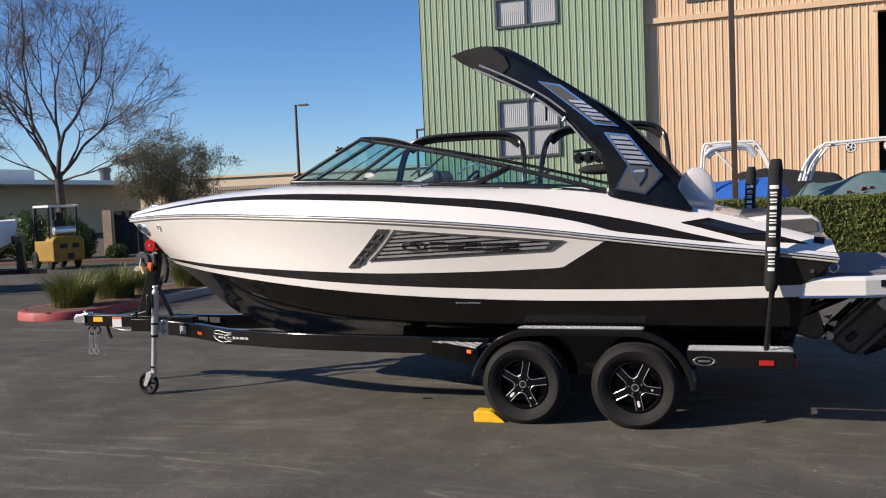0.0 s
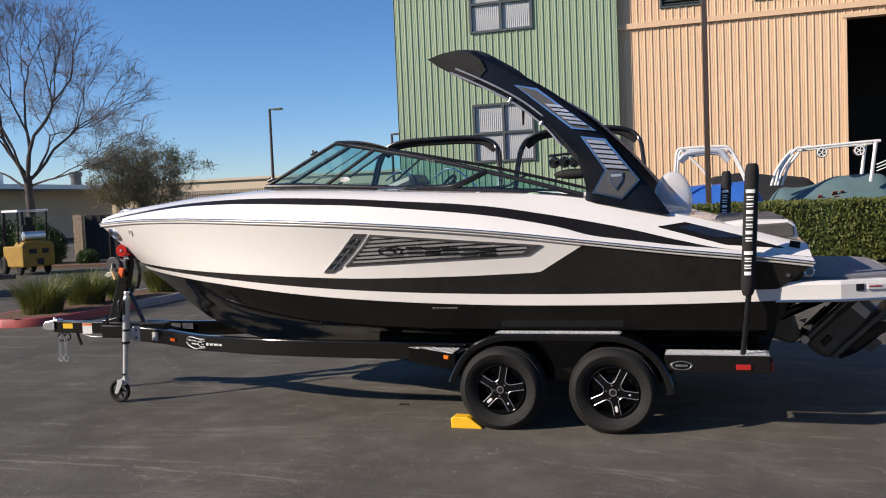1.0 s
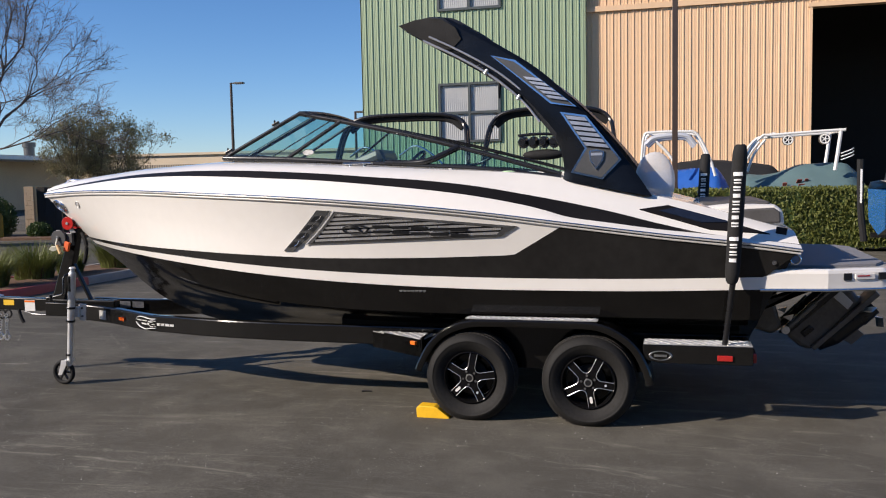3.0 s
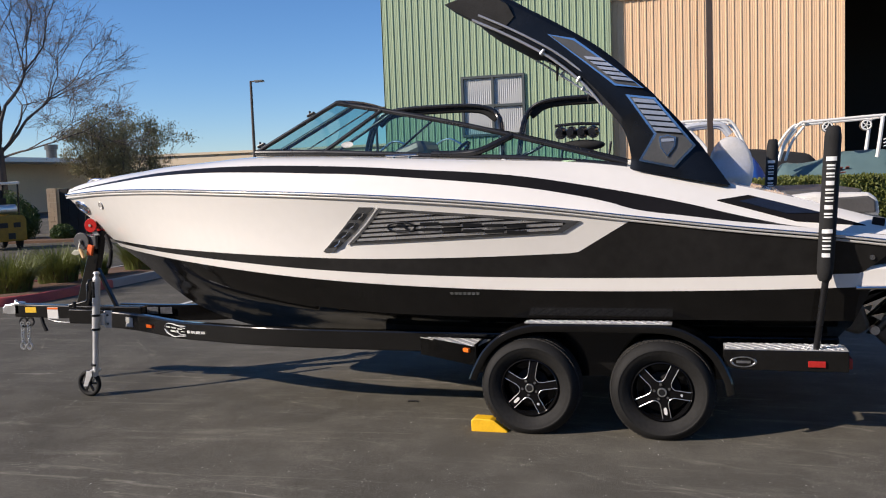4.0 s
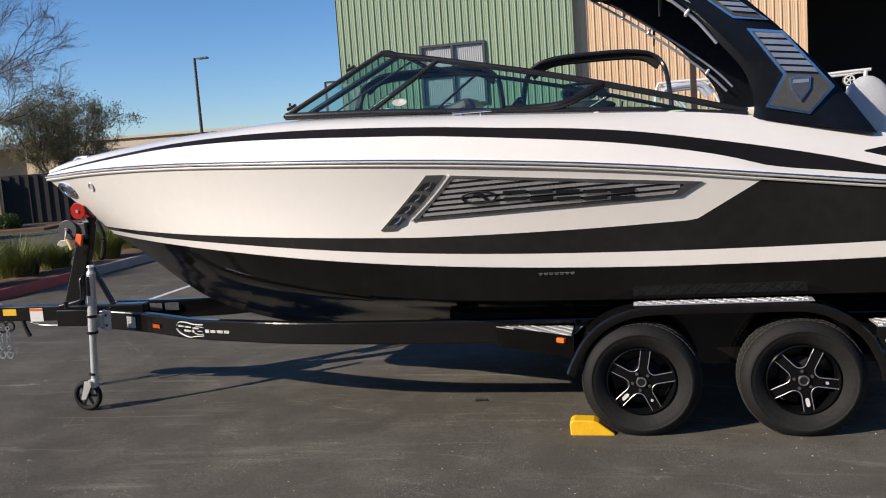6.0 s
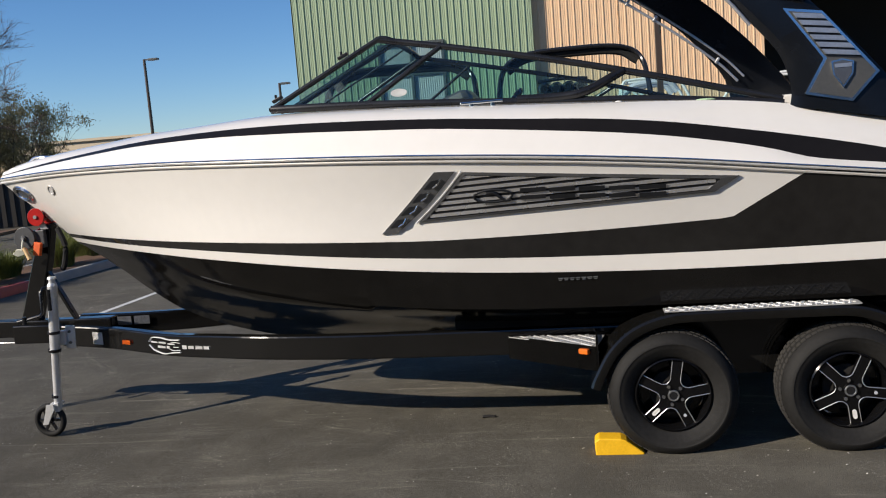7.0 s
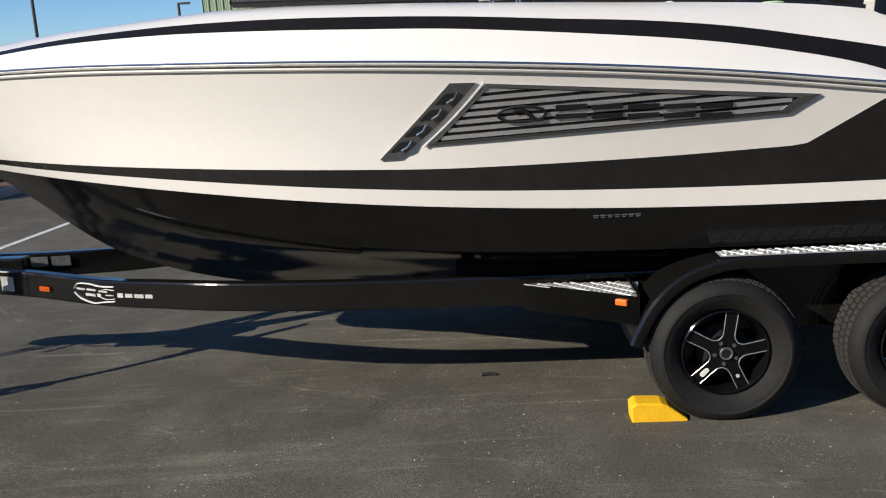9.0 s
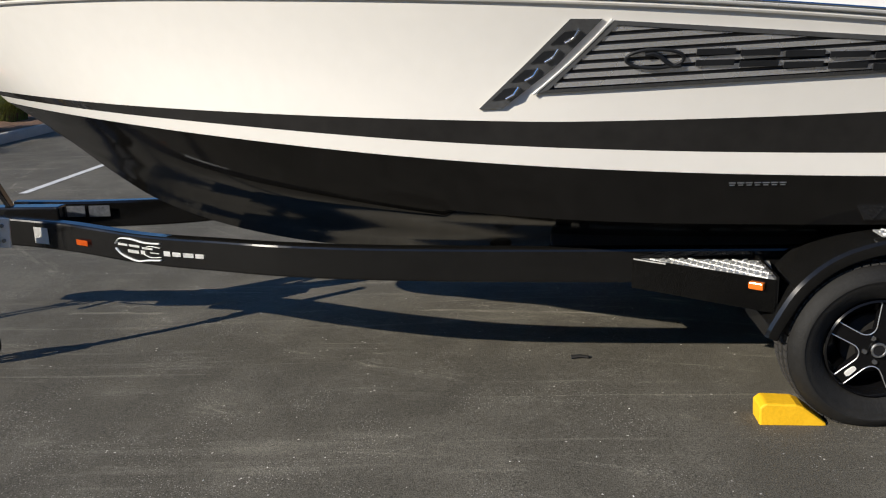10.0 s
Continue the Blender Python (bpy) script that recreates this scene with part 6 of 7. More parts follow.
def make_vent(x0, x1, z0, z1, y, parent):
    """A dark louvred wall vent."""
    bm = B()
    add_box(bm, ((x0 + x1) / 2, y + 0.12, (z0 + z1) / 2), (x1 - x0, 0.04, z1 - z0))
    v = part("wall_vent", bm, DARK_INSIDE, parent, "dark louvred wall vent")
    for x in (x0, x1):
        bm = B()
        add_box(bm, (x, y, (z0 + z1) / 2), (0.09, 0.16, z1 - z0))
        part("vent_frame", bm, WIN_FRAME, v)
    bm = B()
    add_box(bm, ((x0 + x1) / 2, y, z0 + 0.04), (x1 - x0 - 0.09, 0.16, 0.09))
    part("vent_frame", bm, WIN_FRAME, v)
    for k in range(int((z1 - z0 - 0.15) / 0.16)):
        bm = B()
        add_box(bm, ((x0 + x1) / 2, y + 0.03, z0 + 0.17 + 0.16 * k), (x1 - x0 - 0.1, 0.12, 0.03), Euler((0.5, 0, 0)).to_matrix())
        part("slat", bm, WIN_FRAME, v)


def make_workshop():
    b = thing("workshop_building", "tall ribbed steel workshop, green and tan, with an open doorway", "building")
    gy, ty, top = 34.0, 34.45, 15.5
    holes = [(-9.62, -6.65, 3.70, 6.46), (-9.60, -6.58, 10.02, 12.72)]
    bm = B()
    ribbed(bm, -13.63, -2.60, gy, -0.15, top, 0.318, 0.045, holes, True)
    part("green_wall", bm, GREEN_STEEL, b, "green ribbed steel wall")
    for xx in (-2.58, -13.61):
        bm = B()
        add_box(bm, (xx, (gy + 46) / 2, top / 2), (0.06, 46 - gy, top))
        part("green_return", bm, GREEN_STEEL, b)
    door = (7.31, 19.0, -0.15, 9.17)
    vents = [(-0.56, 1.22, 10.35, 12.4), (3.59, 5.3, 10.27, 12.4)]
    bm = B()
    ribbed(bm, -2.55, 26, ty, -0.15, top, 0.318, 0.034, [door] + vents, True)
    part("tan_wall", bm, TAN_STEEL, b, "tan ribbed steel wall")
    bm = B()
    add_box(bm, (11.7, ty - 0.09, 9.65), (28.5, 0.12, 0.25))
    part("trim_band", bm, TAN_STEEL, b, "tan ledge above the doorway")
    for h in holes:
        make_window("window", *h[:2], *h[2:], gy, b)
    for v in vents:
        make_vent(*v, ty, b)
    # walls behind the doorway: the room's shade is put into their near-black colour
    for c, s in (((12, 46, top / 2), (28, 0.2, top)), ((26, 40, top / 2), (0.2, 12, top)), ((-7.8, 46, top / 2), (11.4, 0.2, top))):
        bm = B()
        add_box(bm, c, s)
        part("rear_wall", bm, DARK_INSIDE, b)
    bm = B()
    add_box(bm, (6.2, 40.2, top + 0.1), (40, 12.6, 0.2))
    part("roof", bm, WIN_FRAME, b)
    bm = B()
    for x in (door[0] - 0.03, door[1] + 0.03):
        add_box(bm, (x, ty + 0.2, 4.55), (0.12, 0.5, 9.25))
    add_box(bm, (13.15, ty + 0.19, 9.22), (12.0, 0.56, 0.18))
    part("door_jamb", bm, TAN_STEEL, b)


make_workshop()

# ---- hedge and lamp post ----
def leaf_cloud(bm, pts, size, rng, flat=0.45):
    for p in pts:
        s = size * rng.uniform(0.6, 1.3)
        q = Euler((rng.uniform(0, 6.3), rng.uniform(0, 6.3), rng.uniform(0, 6.3))).to_matrix()
        vs = [bm.verts.new(Vector(p) + q @ Vector(v)) for v in ((-s, 0, 0), (0, -s * flat, s * 0.15), (s, 0, 0), (0, s * flat, s * 0.15))]
        bm.faces.new(vs)


def make_hedge(x0, x1, y0, y1, h):
    rng = random.Random(5)
    bm = B()
    pts = []
    for _ in range(26000):
        x = rng.uniform(x0, x1)
        bump = 0.05 * noise.noise((x * 1.7, 0, 3)) + 0.03 * noise.noise((x * 6, 2, 0))
        if rng.random() < 0.72:
            pts.append((x, y0 + rng.uniform(-0.06, 0.05) + 0.08 * noise.noise((x * 1.3, 7, h)), rng.uniform(0, h) + bump))
        else:
            pts.append((x, rng.uniform(y0, y1), h + bump + rng.uniform(-0.06, 0.05)))
    leaf_cloud(bm, pts, 0.05, rng)
    ob = part("hedge_leaves", bm, LEAF_HEDGE)
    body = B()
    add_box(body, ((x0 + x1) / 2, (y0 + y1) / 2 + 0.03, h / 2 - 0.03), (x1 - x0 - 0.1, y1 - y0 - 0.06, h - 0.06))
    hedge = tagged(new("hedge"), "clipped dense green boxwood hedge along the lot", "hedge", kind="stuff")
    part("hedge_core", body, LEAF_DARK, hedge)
    ob.parent = hedge


make_hedge(-2.2, 12.7, 15.5, 16.6, 1.44)

bm = B()
add_box(bm, (0, 0, 4.5), (0.15, 0.15, 9.0))
add_box(bm, (0, 0, 0.25), (0.4, 0.4, 0.5))
add_box(bm, (0.25, 0, 9.05), (0.8, 0.3, 0.12))
post = part("lamp_post", bm, POST_BROWN, None, bevel=0.01)
post.location = (1.50, 17.2, -0.1)
tagged(post, "tall square brown lamp post behind the hedge", "lamp post")

# ---- planted island ----
def make_island():
    x0, x1, ya, yb = -11.56, -9.74, 4.42, 14.4
    cx, r = (x0 + x1) / 2, (x1 - x0) / 2
    island = thing("planting_island", "kerbed planting island with bark mulch and a red painted end", "planter", kind="structure")
    path = [(x1, yb)] + [(x1, y) for y in (13, 11, 9, 7.2, 6.2)] + [(cx + r * math.cos(a), ya + r + 0.1 - r * math.sin(a)) for a in (math.pi * i / 12 for i in range(13))] + [(x0, y) for y in (6.2, 7.2, 9, 11, 13, yb)]
    z = dip(-10)

    def kerb(pts, mat, name, label):
        bm = B()
        rings = []
        for i, p in enumerate(pts):
            a, b = Vector(pts[max(i - 1, 0)]), Vector(pts[min(i + 1, len(pts) - 1)])
            d = (b - a).normalized()
            nrm = Vector((-d.y, d.x))
            rings.append([bm.verts.new((p[0] + nrm.x * o, p[1] + nrm.y * o, z + h)) for o, h in ((0.0, -0.02), (0.01, 0.13), (0.03, 0.155), (0.14, 0.155), (0.15, 0.0))])
        for a, b in zip(rings, rings[1:]):
            for j in range(4):
                bm.faces.new((a[j], a[j + 1], b[j + 1], b[j]))
        bm.faces.new(rings[0])
        bm.faces.new(rings[-1][::-1])
        part(name, bm, mat, island, label, True)
    # path runs so that the inside of the island lies on the kerb's inner side
    pts = path[::-1]
    pts = [(x, y) for x, y in pts]
    mid = [i for i, p in enumerate(pts) if p[1] <= 7.2]
    kerb(pts[:mid[0] + 1], KERB_GREY, "kerb", "grey concrete kerb")
    cuts = [mid[0], mid[len(mid) // 4], mid[len(mid) // 2], mid[3 * len(mid) // 4], mid[-1]]
    for a, b in zip(cuts, cuts[1:]):
        kerb(pts[a:b + 1], KERB_RED, "red_kerb", "red painted kerb length")
    kerb(pts[mid[-1]:], KERB_GREY, "kerb", "grey concrete kerb")
    bm = B()
    rng = random.Random(3)
    rows = []
    for i in range(40):
        y = ya + 0.15 + (yb - ya - 0.2) * i / 39
        w = r - 0.12 if y > ya + r else max(0.05, math.sqrt(max(0.0, (r - 0.1) ** 2 - (ya + r - y) ** 2)))
        rows.append([(cx - w + 2 * w * j / 12, y, z + 0.12 + rng.uniform(0, 0.05)) for j in range(13)])
    add_grid(bm, rows)
    part("mulch_bed", bm, MULCH, island, "brown bark mulch", True)


make_island()


def make_grass(x, y, z, r, h, seed, count=1300):
    rng = random.Random(seed)
    bm = B()
    for _ in range(count):
        a, rr = rng.uniform(0, 6.283), r * 0.55 * math.sqrt(rng.random())
        lean = rng.uniform(0.03, 0.60) + rr * 0.9
        b = a + rng.uniform(-0.7, 0.7)
        hh = h * rng.uniform(0.35, 1.15)
        base = Vector((rr * math.cos(a), rr * math.sin(a), 0))
        w = rng.uniform(0.007, 0.014)
        sv = Vector((-math.sin(b), math.cos(b), 0)) * w
        prev = None
        for k in range(4):
            t = k / 3
            p = base + Vector((math.cos(b), math.sin(b), 0)) * (lean * hh * t * t) + Vector((0, 0, hh * (t - 0.18 * lean * t * t)))
            cur = (bm.verts.new(p - sv * (1 - t * 0.85)), bm.verts.new(p + sv * (1 - t * 0.85)))
            if prev:
                bm.faces.new((prev[0], prev[1], cur[1], cur[0]))
            prev = cur
    ob = part("grass_clump", bm, LEAF_GRASS)
    ob.location = (x, y, z)
    # dark core in mulch colour stands in for shade at the clump's base
    heart = B()
    bmesh.ops.create_icosphere(heart, subdivisions=2, radius=1, matrix=Matrix.Translation((0, 0, h * 0.16)) @ Matrix.Diagonal((r * 0.55, r * 0.55, h * 0.34, 1)))
    part("shade_core", heart, MULCH, ob, "dark brown core standing for the shade among the blades")
    return tagged(ob, "tufted green strap-leaved grass clump in the mulch", "plant", "grass clumps in the island")


for gx, gy, gr, gh, sd in ((-10.67, 5.57, 0.64, 0.72, 1), (-10.80, 6.95, 0.64, 0.74, 2), (-10.55, 9.2, 0.55, 0.70, 3), (-10.75, 7.95, 0.44, 0.48, 4), (-11.0, 11.1, 0.6, 0.68, 5), (-10.6, 12.8, 0.6, 0.68, 6)):
    make_grass(gx, gy, dip(-10) + 0.12, gr, gh, sd)

# parking line
bm = B()
add_grid(bm, [[(x, y, dip(x, y) + 0.004) for x in (-6.97, -6.87)] for y in (4.5, 5, 6, 7, 8, 9.2)])
tagged(part("parking_line", bm, PAINT_LINE), "worn white painted parking line on asphalt", "road marking", kind="structure")


# ---- bare tree ----
def grow(bm, p, d, length, r, depth, rng, spread, up, tips):
    """Limbs that fork and thin towards the twigs."""
    steps = 4
    pts = [p.copy()]
    for k in range(steps):
        d = (d + Vector((rng.uniform(-1, 1), rng.uniform(-1, 1), rng.uniform(-0.6, 1) + up)) * 0.13).normalized()
        p = p + d * length / steps
        pts.append(p.copy())
    add_tube(bm, pts, r, 7 if r > 0.05 else (5 if r > 0.015 else 3), 1.0, r * 0.62)
    if depth == 0:
        tips.append(p)
        return
    n = 2 if rng.random() < 0.45 else 3
    for k in range(n):
        side_v = Vector((rng.uniform(-1, 1), rng.uniform(-1, 1), rng.uniform(-0.35, 0.75)))
        nd = (d + side_v * spread).normalized()
        grow(bm, p, nd, length * rng.uniform(0.62, 0.88), r * (0.62 if k else 0.74), depth - 1, rng, spread, up, tips)
    if depth > 1:
        for q in pts[2:4]:
            nd = (d + Vector((rng.uniform(-1, 1), rng.uniform(-1, 1), rng.uniform(-0.2, 0.5))) * (spread + 0.3)).normalized()
            grow(bm, q, nd, length * 0.55, r * 0.36, depth - 2, rng, spread, up, tips)


def make_bare_tree():
    """Upright leaders with side branches all along them, which end in fine twigs."""
    rng = random.Random(21)
    tree = thing("bare_tree", "tall leafless winter tree with fine reddish twigs", "tree")
    base = Vector((-28.5, 24.8, dip(-28)))
    bm = B()
    trunk = smooth_path([base, base + Vector((0.02, 0, 1.8)), base + Vector((-0.05, 0, 3.9))], 4)
    add_tube(bm, trunk, 0.22, 12, 1.0, 0.18)
    part("trunk", bm, BARK, tree, smooth=True)

    def wander(p, d, length, steps, bend, lift):
        pts = [p.copy()]
        for _ in range(steps):
            d = (d + Vector((rng.uniform(-1, 1), rng.uniform(-1, 1), rng.uniform(-1, 1))) * bend + Vector((0, 0, lift))).normalized()
            pts.append(pts[-1] + d * length / steps)
        return pts

    def off(d, amount):
        v = Vector((rng.uniform(-1, 1), rng.uniform(-1, 1), rng.uniform(-0.6, 0.6)))
        return (d + (v - d * v.dot(d)).normalized() * amount).normalized()

    def fork(limb, spray, p, d, length, r, depth):
        pts = wander(p, d, length, 6, 0.13, 0.02)
        add_tube(limb, pts, r, 7 if r > 0.04 else 4, 1.0, r * 0.72)
        d = (pts[-1] - pts[-2]).normalized()
        # small side shoots all along
        for k in range(2, 7):
            if depth < 4 and rng.random() < 0.85:
                e = (pts[k] - pts[k - 1]).normalized()
                tw = wander(pts[k - 1].lerp(pts[k], rng.random()), off(e, 0.95), rng.uniform(0.4, 1.1), 4, 0.18, 0.0)
                add_tube(spray, tw, 0.0085, 3, 1.0, 0.005)
                for _ in range(3):
                    j = rng.randint(1, 3)
                    add_tube(spray, wander(tw[j], off((tw[j + 1] - tw[j]).normalized(), 0.8), rng.uniform(0.2, 0.5), 2, 0.2, 0.0), 0.005, 3, 1.0, 0.003)
        if depth == 0:
            return
        for k in range(2 if rng.random() < 0.88 else 3):
            fork(limb, spray, pts[-1], off(d, rng.uniform(0.28, 0.62)), length * rng.uniform(0.74, 0.95), r * (0.68 if k == 0 else 0.56), depth - 1)

    for dx, dy, dz, ln, r, low in ((-0.75, 0.2, 1.0, 1.85, 0.085, 0.35), (-0.34, -0.35, 1.0, 2.0, 0.095, 0.1), (0.02, 0.3, 1.0, 2.05, 0.095, 0.0), (0.34, -0.25, 1.0, 2.05, 0.10, 0.15), (0.80, 0.3, 0.95, 1.85, 0.085, 0.3),
                                   (-1.2, -0.1, 0.55, 1.7, 0.055, 0.55), (1.3, -0.1, 0.42, 1.7, 0.055, 0.5), (-0.05, 0.95, 0.9, 1.8, 0.07, 0.4), (0.1, -0.95, 0.9, 1.8, 0.07, 0.45)):
        limb, spray = B(), B()
        fork(limb, spray, trunk[-1] - Vector((0, 0, low)), Vector((dx, dy, dz)).normalized(), ln, r, 5)
        part("limb", limb, BARK, tree, smooth=True)
        tagged(part("twig_spray", spray, TWIG, tree, "fine reddish twigs"), kind="stuff")


make_bare_tree()


def make_olive(name, base, h, rx, rz, mat, seed, n, label, size=0.10, stems=5):
    """A multi-stemmed small tree with a loose crown of small leaves."""
    rng = random.Random(seed)
    t = thing(name, label, "tree")
    base = Vector(base)
    tips = []
    for k in range(stems):
        bm = B()
        a = 6.283 * k / stems + rng.uniform(-0.3, 0.3)
        grow(bm, base, Vector((0.55 * math.cos(a), 0.55 * math.sin(a), 1)).normalized(), h * 0.30, 0.036, 4, rng, 0.62, 0.12, tips)
        part("limb", bm, BARK, t, smooth=True)
    bm = B()
    pts = []
    tips.sort(key=lambda p: p.z + 0.35 * (p.x - base.x))
    for i in range(n):
        p = tips[int(len(tips) * rng.random() ** 1.35)]
        s = 0.13 + 0.16 * rng.random() ** 2
        pts.append(p + Vector((rng.gauss(0, s), rng.gauss(0, s), rng.gauss(0, s * 0.8) - 0.05)))
    leaf_cloud(bm, pts, size, rng, 0.35)
    part("crown", bm, mat, t, "sparse small grey-green leaves")


make_olive("olive_tree", (-25.68, 29.6, dip(-20)), 5.9, 3.2, 2.2, LEAF_OLIVE, 8, 30000, "loose grey-green olive tree with a sparse crown", 0.062, 8)


def make_shrub(x, y, r, h, seed):
    rng = random.Random(seed)
    bm = B()
    pts = []
    for _ in range(2600):
        v = Vector((rng.gauss(0, 1), rng.gauss(0, 1), rng.gauss(0, 1))).normalized() * rng.uniform(0.75, 1.05)
        pts.append((v.x * r, v.y * r * 0.7, h * 0.5 + v.z * h * 0.52))
    leaf_cloud(bm, pts, 0.06, rng)
    ob = part("shrub", bm, LEAF_DARK)
    ob.location = (x, y, dip(x))
    tagged(ob, "dense dark green shrub beside the enclosure", "shrub", "shrubs by the wall")
    bm = B()
    bmesh.ops.create_icosphere(bm, subdivisions=2, radius=1, matrix=Matrix.Translation((0, 0, h * 0.5)) @ Matrix.Diagonal((r * 0.78, r * 0.5, h * 0.45, 1)))
    part("shrub_core", bm, LEAF_DARK, ob)


for k, (sx, sy, sr, sh) in enumerate(((-27.5, 19.6, 1.2, 2.05), (-26.0, 20.0, 1.1, 2.1), (-24.55, 20.4, 1.2, 1.95), (-23.8, 20.5, 0.8, 1.5), (-29.1, 19.2, 1.2, 2.05), (-22.0, 20.6, 0.5, 0.6))):
    make_shrub(sx, sy, sr, sh, 40 + k)


def make_bed():
    bed = thing("planting_bed", "dark strip of bark mulch under the shrubs", "planter", kind="structure")
    q = Euler((0, 0, 0.25)).to_matrix()
    c = Vector((-24.9, 20.1, dip(-20)))
    bm = B()
    add_box(bm, c + Vector((0, 0, 0.03)), (9.2, 2.6, 0.12), q)
    part("mulch", bm, MULCH, bed, "brown bark mulch")


make_bed()


# ---- bin enclosure ----
def make_enclosure():
    e = thing("bin_enclosure", "tan block bin enclosure with dark metal gates", "enclosure")
    ang = Euler((0, 0, 0.32)).to_matrix()
    o = Vector((-25.22, 23.7, dip(-18)))
    for k in range(10):
        for j in range(2):
            bm = B()
            w = 0.26 if (j + k) % 2 else 0.13
            add_box(bm, o + ang @ Vector((w / 2 if j == 0 else 0.39 - w / 2, 0.0, 0.10 + 0.2 * k)), (w - 0.008, 0.19, 0.192), ang)
            part("block", bm, BLOCK_TAN, e)
    bm = B()
    add_box(bm, o + ang @ Vector((0.1, 1.9, 1.0)), (0.2, 3.6, 2.0), ang)
    part("side_wall", bm, STUCCO, e)
    bm = B()
    add_box(bm, o + ang @ Vector((3.05, 0.25, 1.0)), (5.3, 0.06, 1.95), ang)
    gate = part("gate", bm, DARK_INSIDE, e, "dark ribbed metal gate")
    for k in range(14):
        bm = B()
        add_box(bm, o + ang @ Vector((0.75 + 0.36 * k, 0.20, 1.0)), (0.03, 0.07, 1.9), ang)
        part("gate_rib", bm, DARK_INSIDE, gate)
    bm = B()
    add_box(bm, o + ang @ Vector((3.2, 3.8, 1.0)), (6.4, 0.2, 2.0), ang)
    add_box(bm, o + ang @ Vector((6.3, 2.0, 1.0)), (0.2, 3.6, 2.0), ang)
    part("rear_wall", bm, STUCCO, e)


make_enclosure()


# ---- forklift ----
def make_forklift():
    f = thing("forklift", "yellow forklift with a grey gas bottle, seen from behind", "forklift")
    f.location = (-20.75, 16.5, dip(-18))
    f.rotation_euler = (0, 0, radians(70))
    f.scale = (0.92, 0.74, 1.03)

    def add(name, bm, mat, label="", bevel=0.0, parent=None):
        return part(name, bm, mat, parent or f, label, bevel=bevel)
    bm = B()
    add_prism(bm, [(-0.62, 0.28), (0.62, 0.28), (0.62, 1.0), (0.50, 1.12), (-0.50, 1.12), (-0.62, 1.0)], -0.25, 0.55)
    w = add("counterweight", bm, FORK_YELLOW, "yellow counterweight", 0.05)
    # flat plates; their dark colour stands for the shade inside the holes
    for x, z, sx, sz in ((-0.22, 0.80, 0.30, 0.16), (0.26, 0.80, 0.26, 0.16), (0.05, 0.45, 0.26, 0.20)):
        bm = B()
        add_box(bm, (x, -0.25, z), (sx, 0.03, sz))
        add("vent_hole", bm, DARK_INSIDE, bevel=0.01, parent=w)
    bm = B()
    add_box(bm, (0, 1.1, 0.62), (1.1, 1.3, 0.7))
    add("body", bm, FORK_YELLOW, bevel=0.04)
    bm = B()
    add_box(bm, (0, 0.75, 1.15), (0.55, 0.5, 0.16))
    add_box(bm, (0, 0.55, 1.42), (0.5, 0.12, 0.5))
    add_box(bm, (0, 0.55, 1.80), (0.26, 0.12, 0.26))
    add("seat", bm, CANVAS_BLACK, "black seat", 0.04)
    bm = B()
    add_cyl(bm, (-0.42, 0.12, 1.30), (0.42, 0.12, 1.30), 0.16, n=20)
    add("gas_bottle", bm, STEEL, "grey gas bottle", 0.04)
    for x in (-0.55, 0.55):
        bm = B()
        add_tube(bm, [(x, 0.2, 1.05), (x, 0.15, 2.12)], 0.035, 8)
        add("rear_pillar", bm, FRAME_BLACK)
        bm = B()
        add_tube(bm, [(x, 1.75, 0.95), (x, 1.45, 2.12)], 0.035, 8)
        add("front_pillar", bm, FRAME_BLACK)
    bm = B()
    for y in (0.1, 0.45, 0.8, 1.15, 1.5):
        add_box(bm, (0, y, 2.15), (1.14, 0.06, 0.06))
    for x in (-0.56, 0.56):
        add_box(bm, (x, 0.8, 2.15), (0.07, 1.5, 0.08))
    add("overhead_guard", bm, WHITE_TUBE, "white overhead guard", 0.01)
    bm = B()
    for x in (-0.35, 0.35):
        add_box(bm, (x, 2.0, 1.15), (0.12, 0.12, 2.1))
    add("mast", bm, FRAME_BLACK, "black mast")
    for x in (-0.52, 0.52):
        for y, r in ((0.25, 0.24), (1.7, 0.32)):
            bm = B()
            add_torus(bm, (x, y, r), (1, 0, 0), r * 0.68, r * 0.32, 24, 10)
            add_cyl(bm, (x - 0.07, y, r), (x + 0.07, y, r), r * 0.5)
            add("wheel", bm, TYRE)


make_forklift()


# ---- other boats ----
def loft_hull(L, W, z0, z1, z_mid, bow=0.42):
    """Rows of a plain runabout hull along x, stern at 0."""
    rows = [[], [], [], [], []]
    for i in range(21):
        t = i / 20
        w = W / 2 * (1 - clamp((t - bow) / (1 - bow)) ** 2.3)
        rise = (z1 - z0) * 0.12 * t * t
        keel = z0 + (z1 - z0) * 0.75 * clamp((t - 0.62) / 0.38) ** 2
        rows[0].append((L * t, 0.0, keel))
        rows[1].append((L * t, -w * 0.86, max(keel, z_mid - 0.15 + rise)))
        rows[2].append((L * t, -w * 0.92, max(keel, z_mid + rise)))
        rows[3].append((L * t, -w * 0.94, max(keel, z_mid + 0.14 + rise)))
        rows[4].append((L * t + 0.12 * t * t, -w, z1 + rise))
    return rows


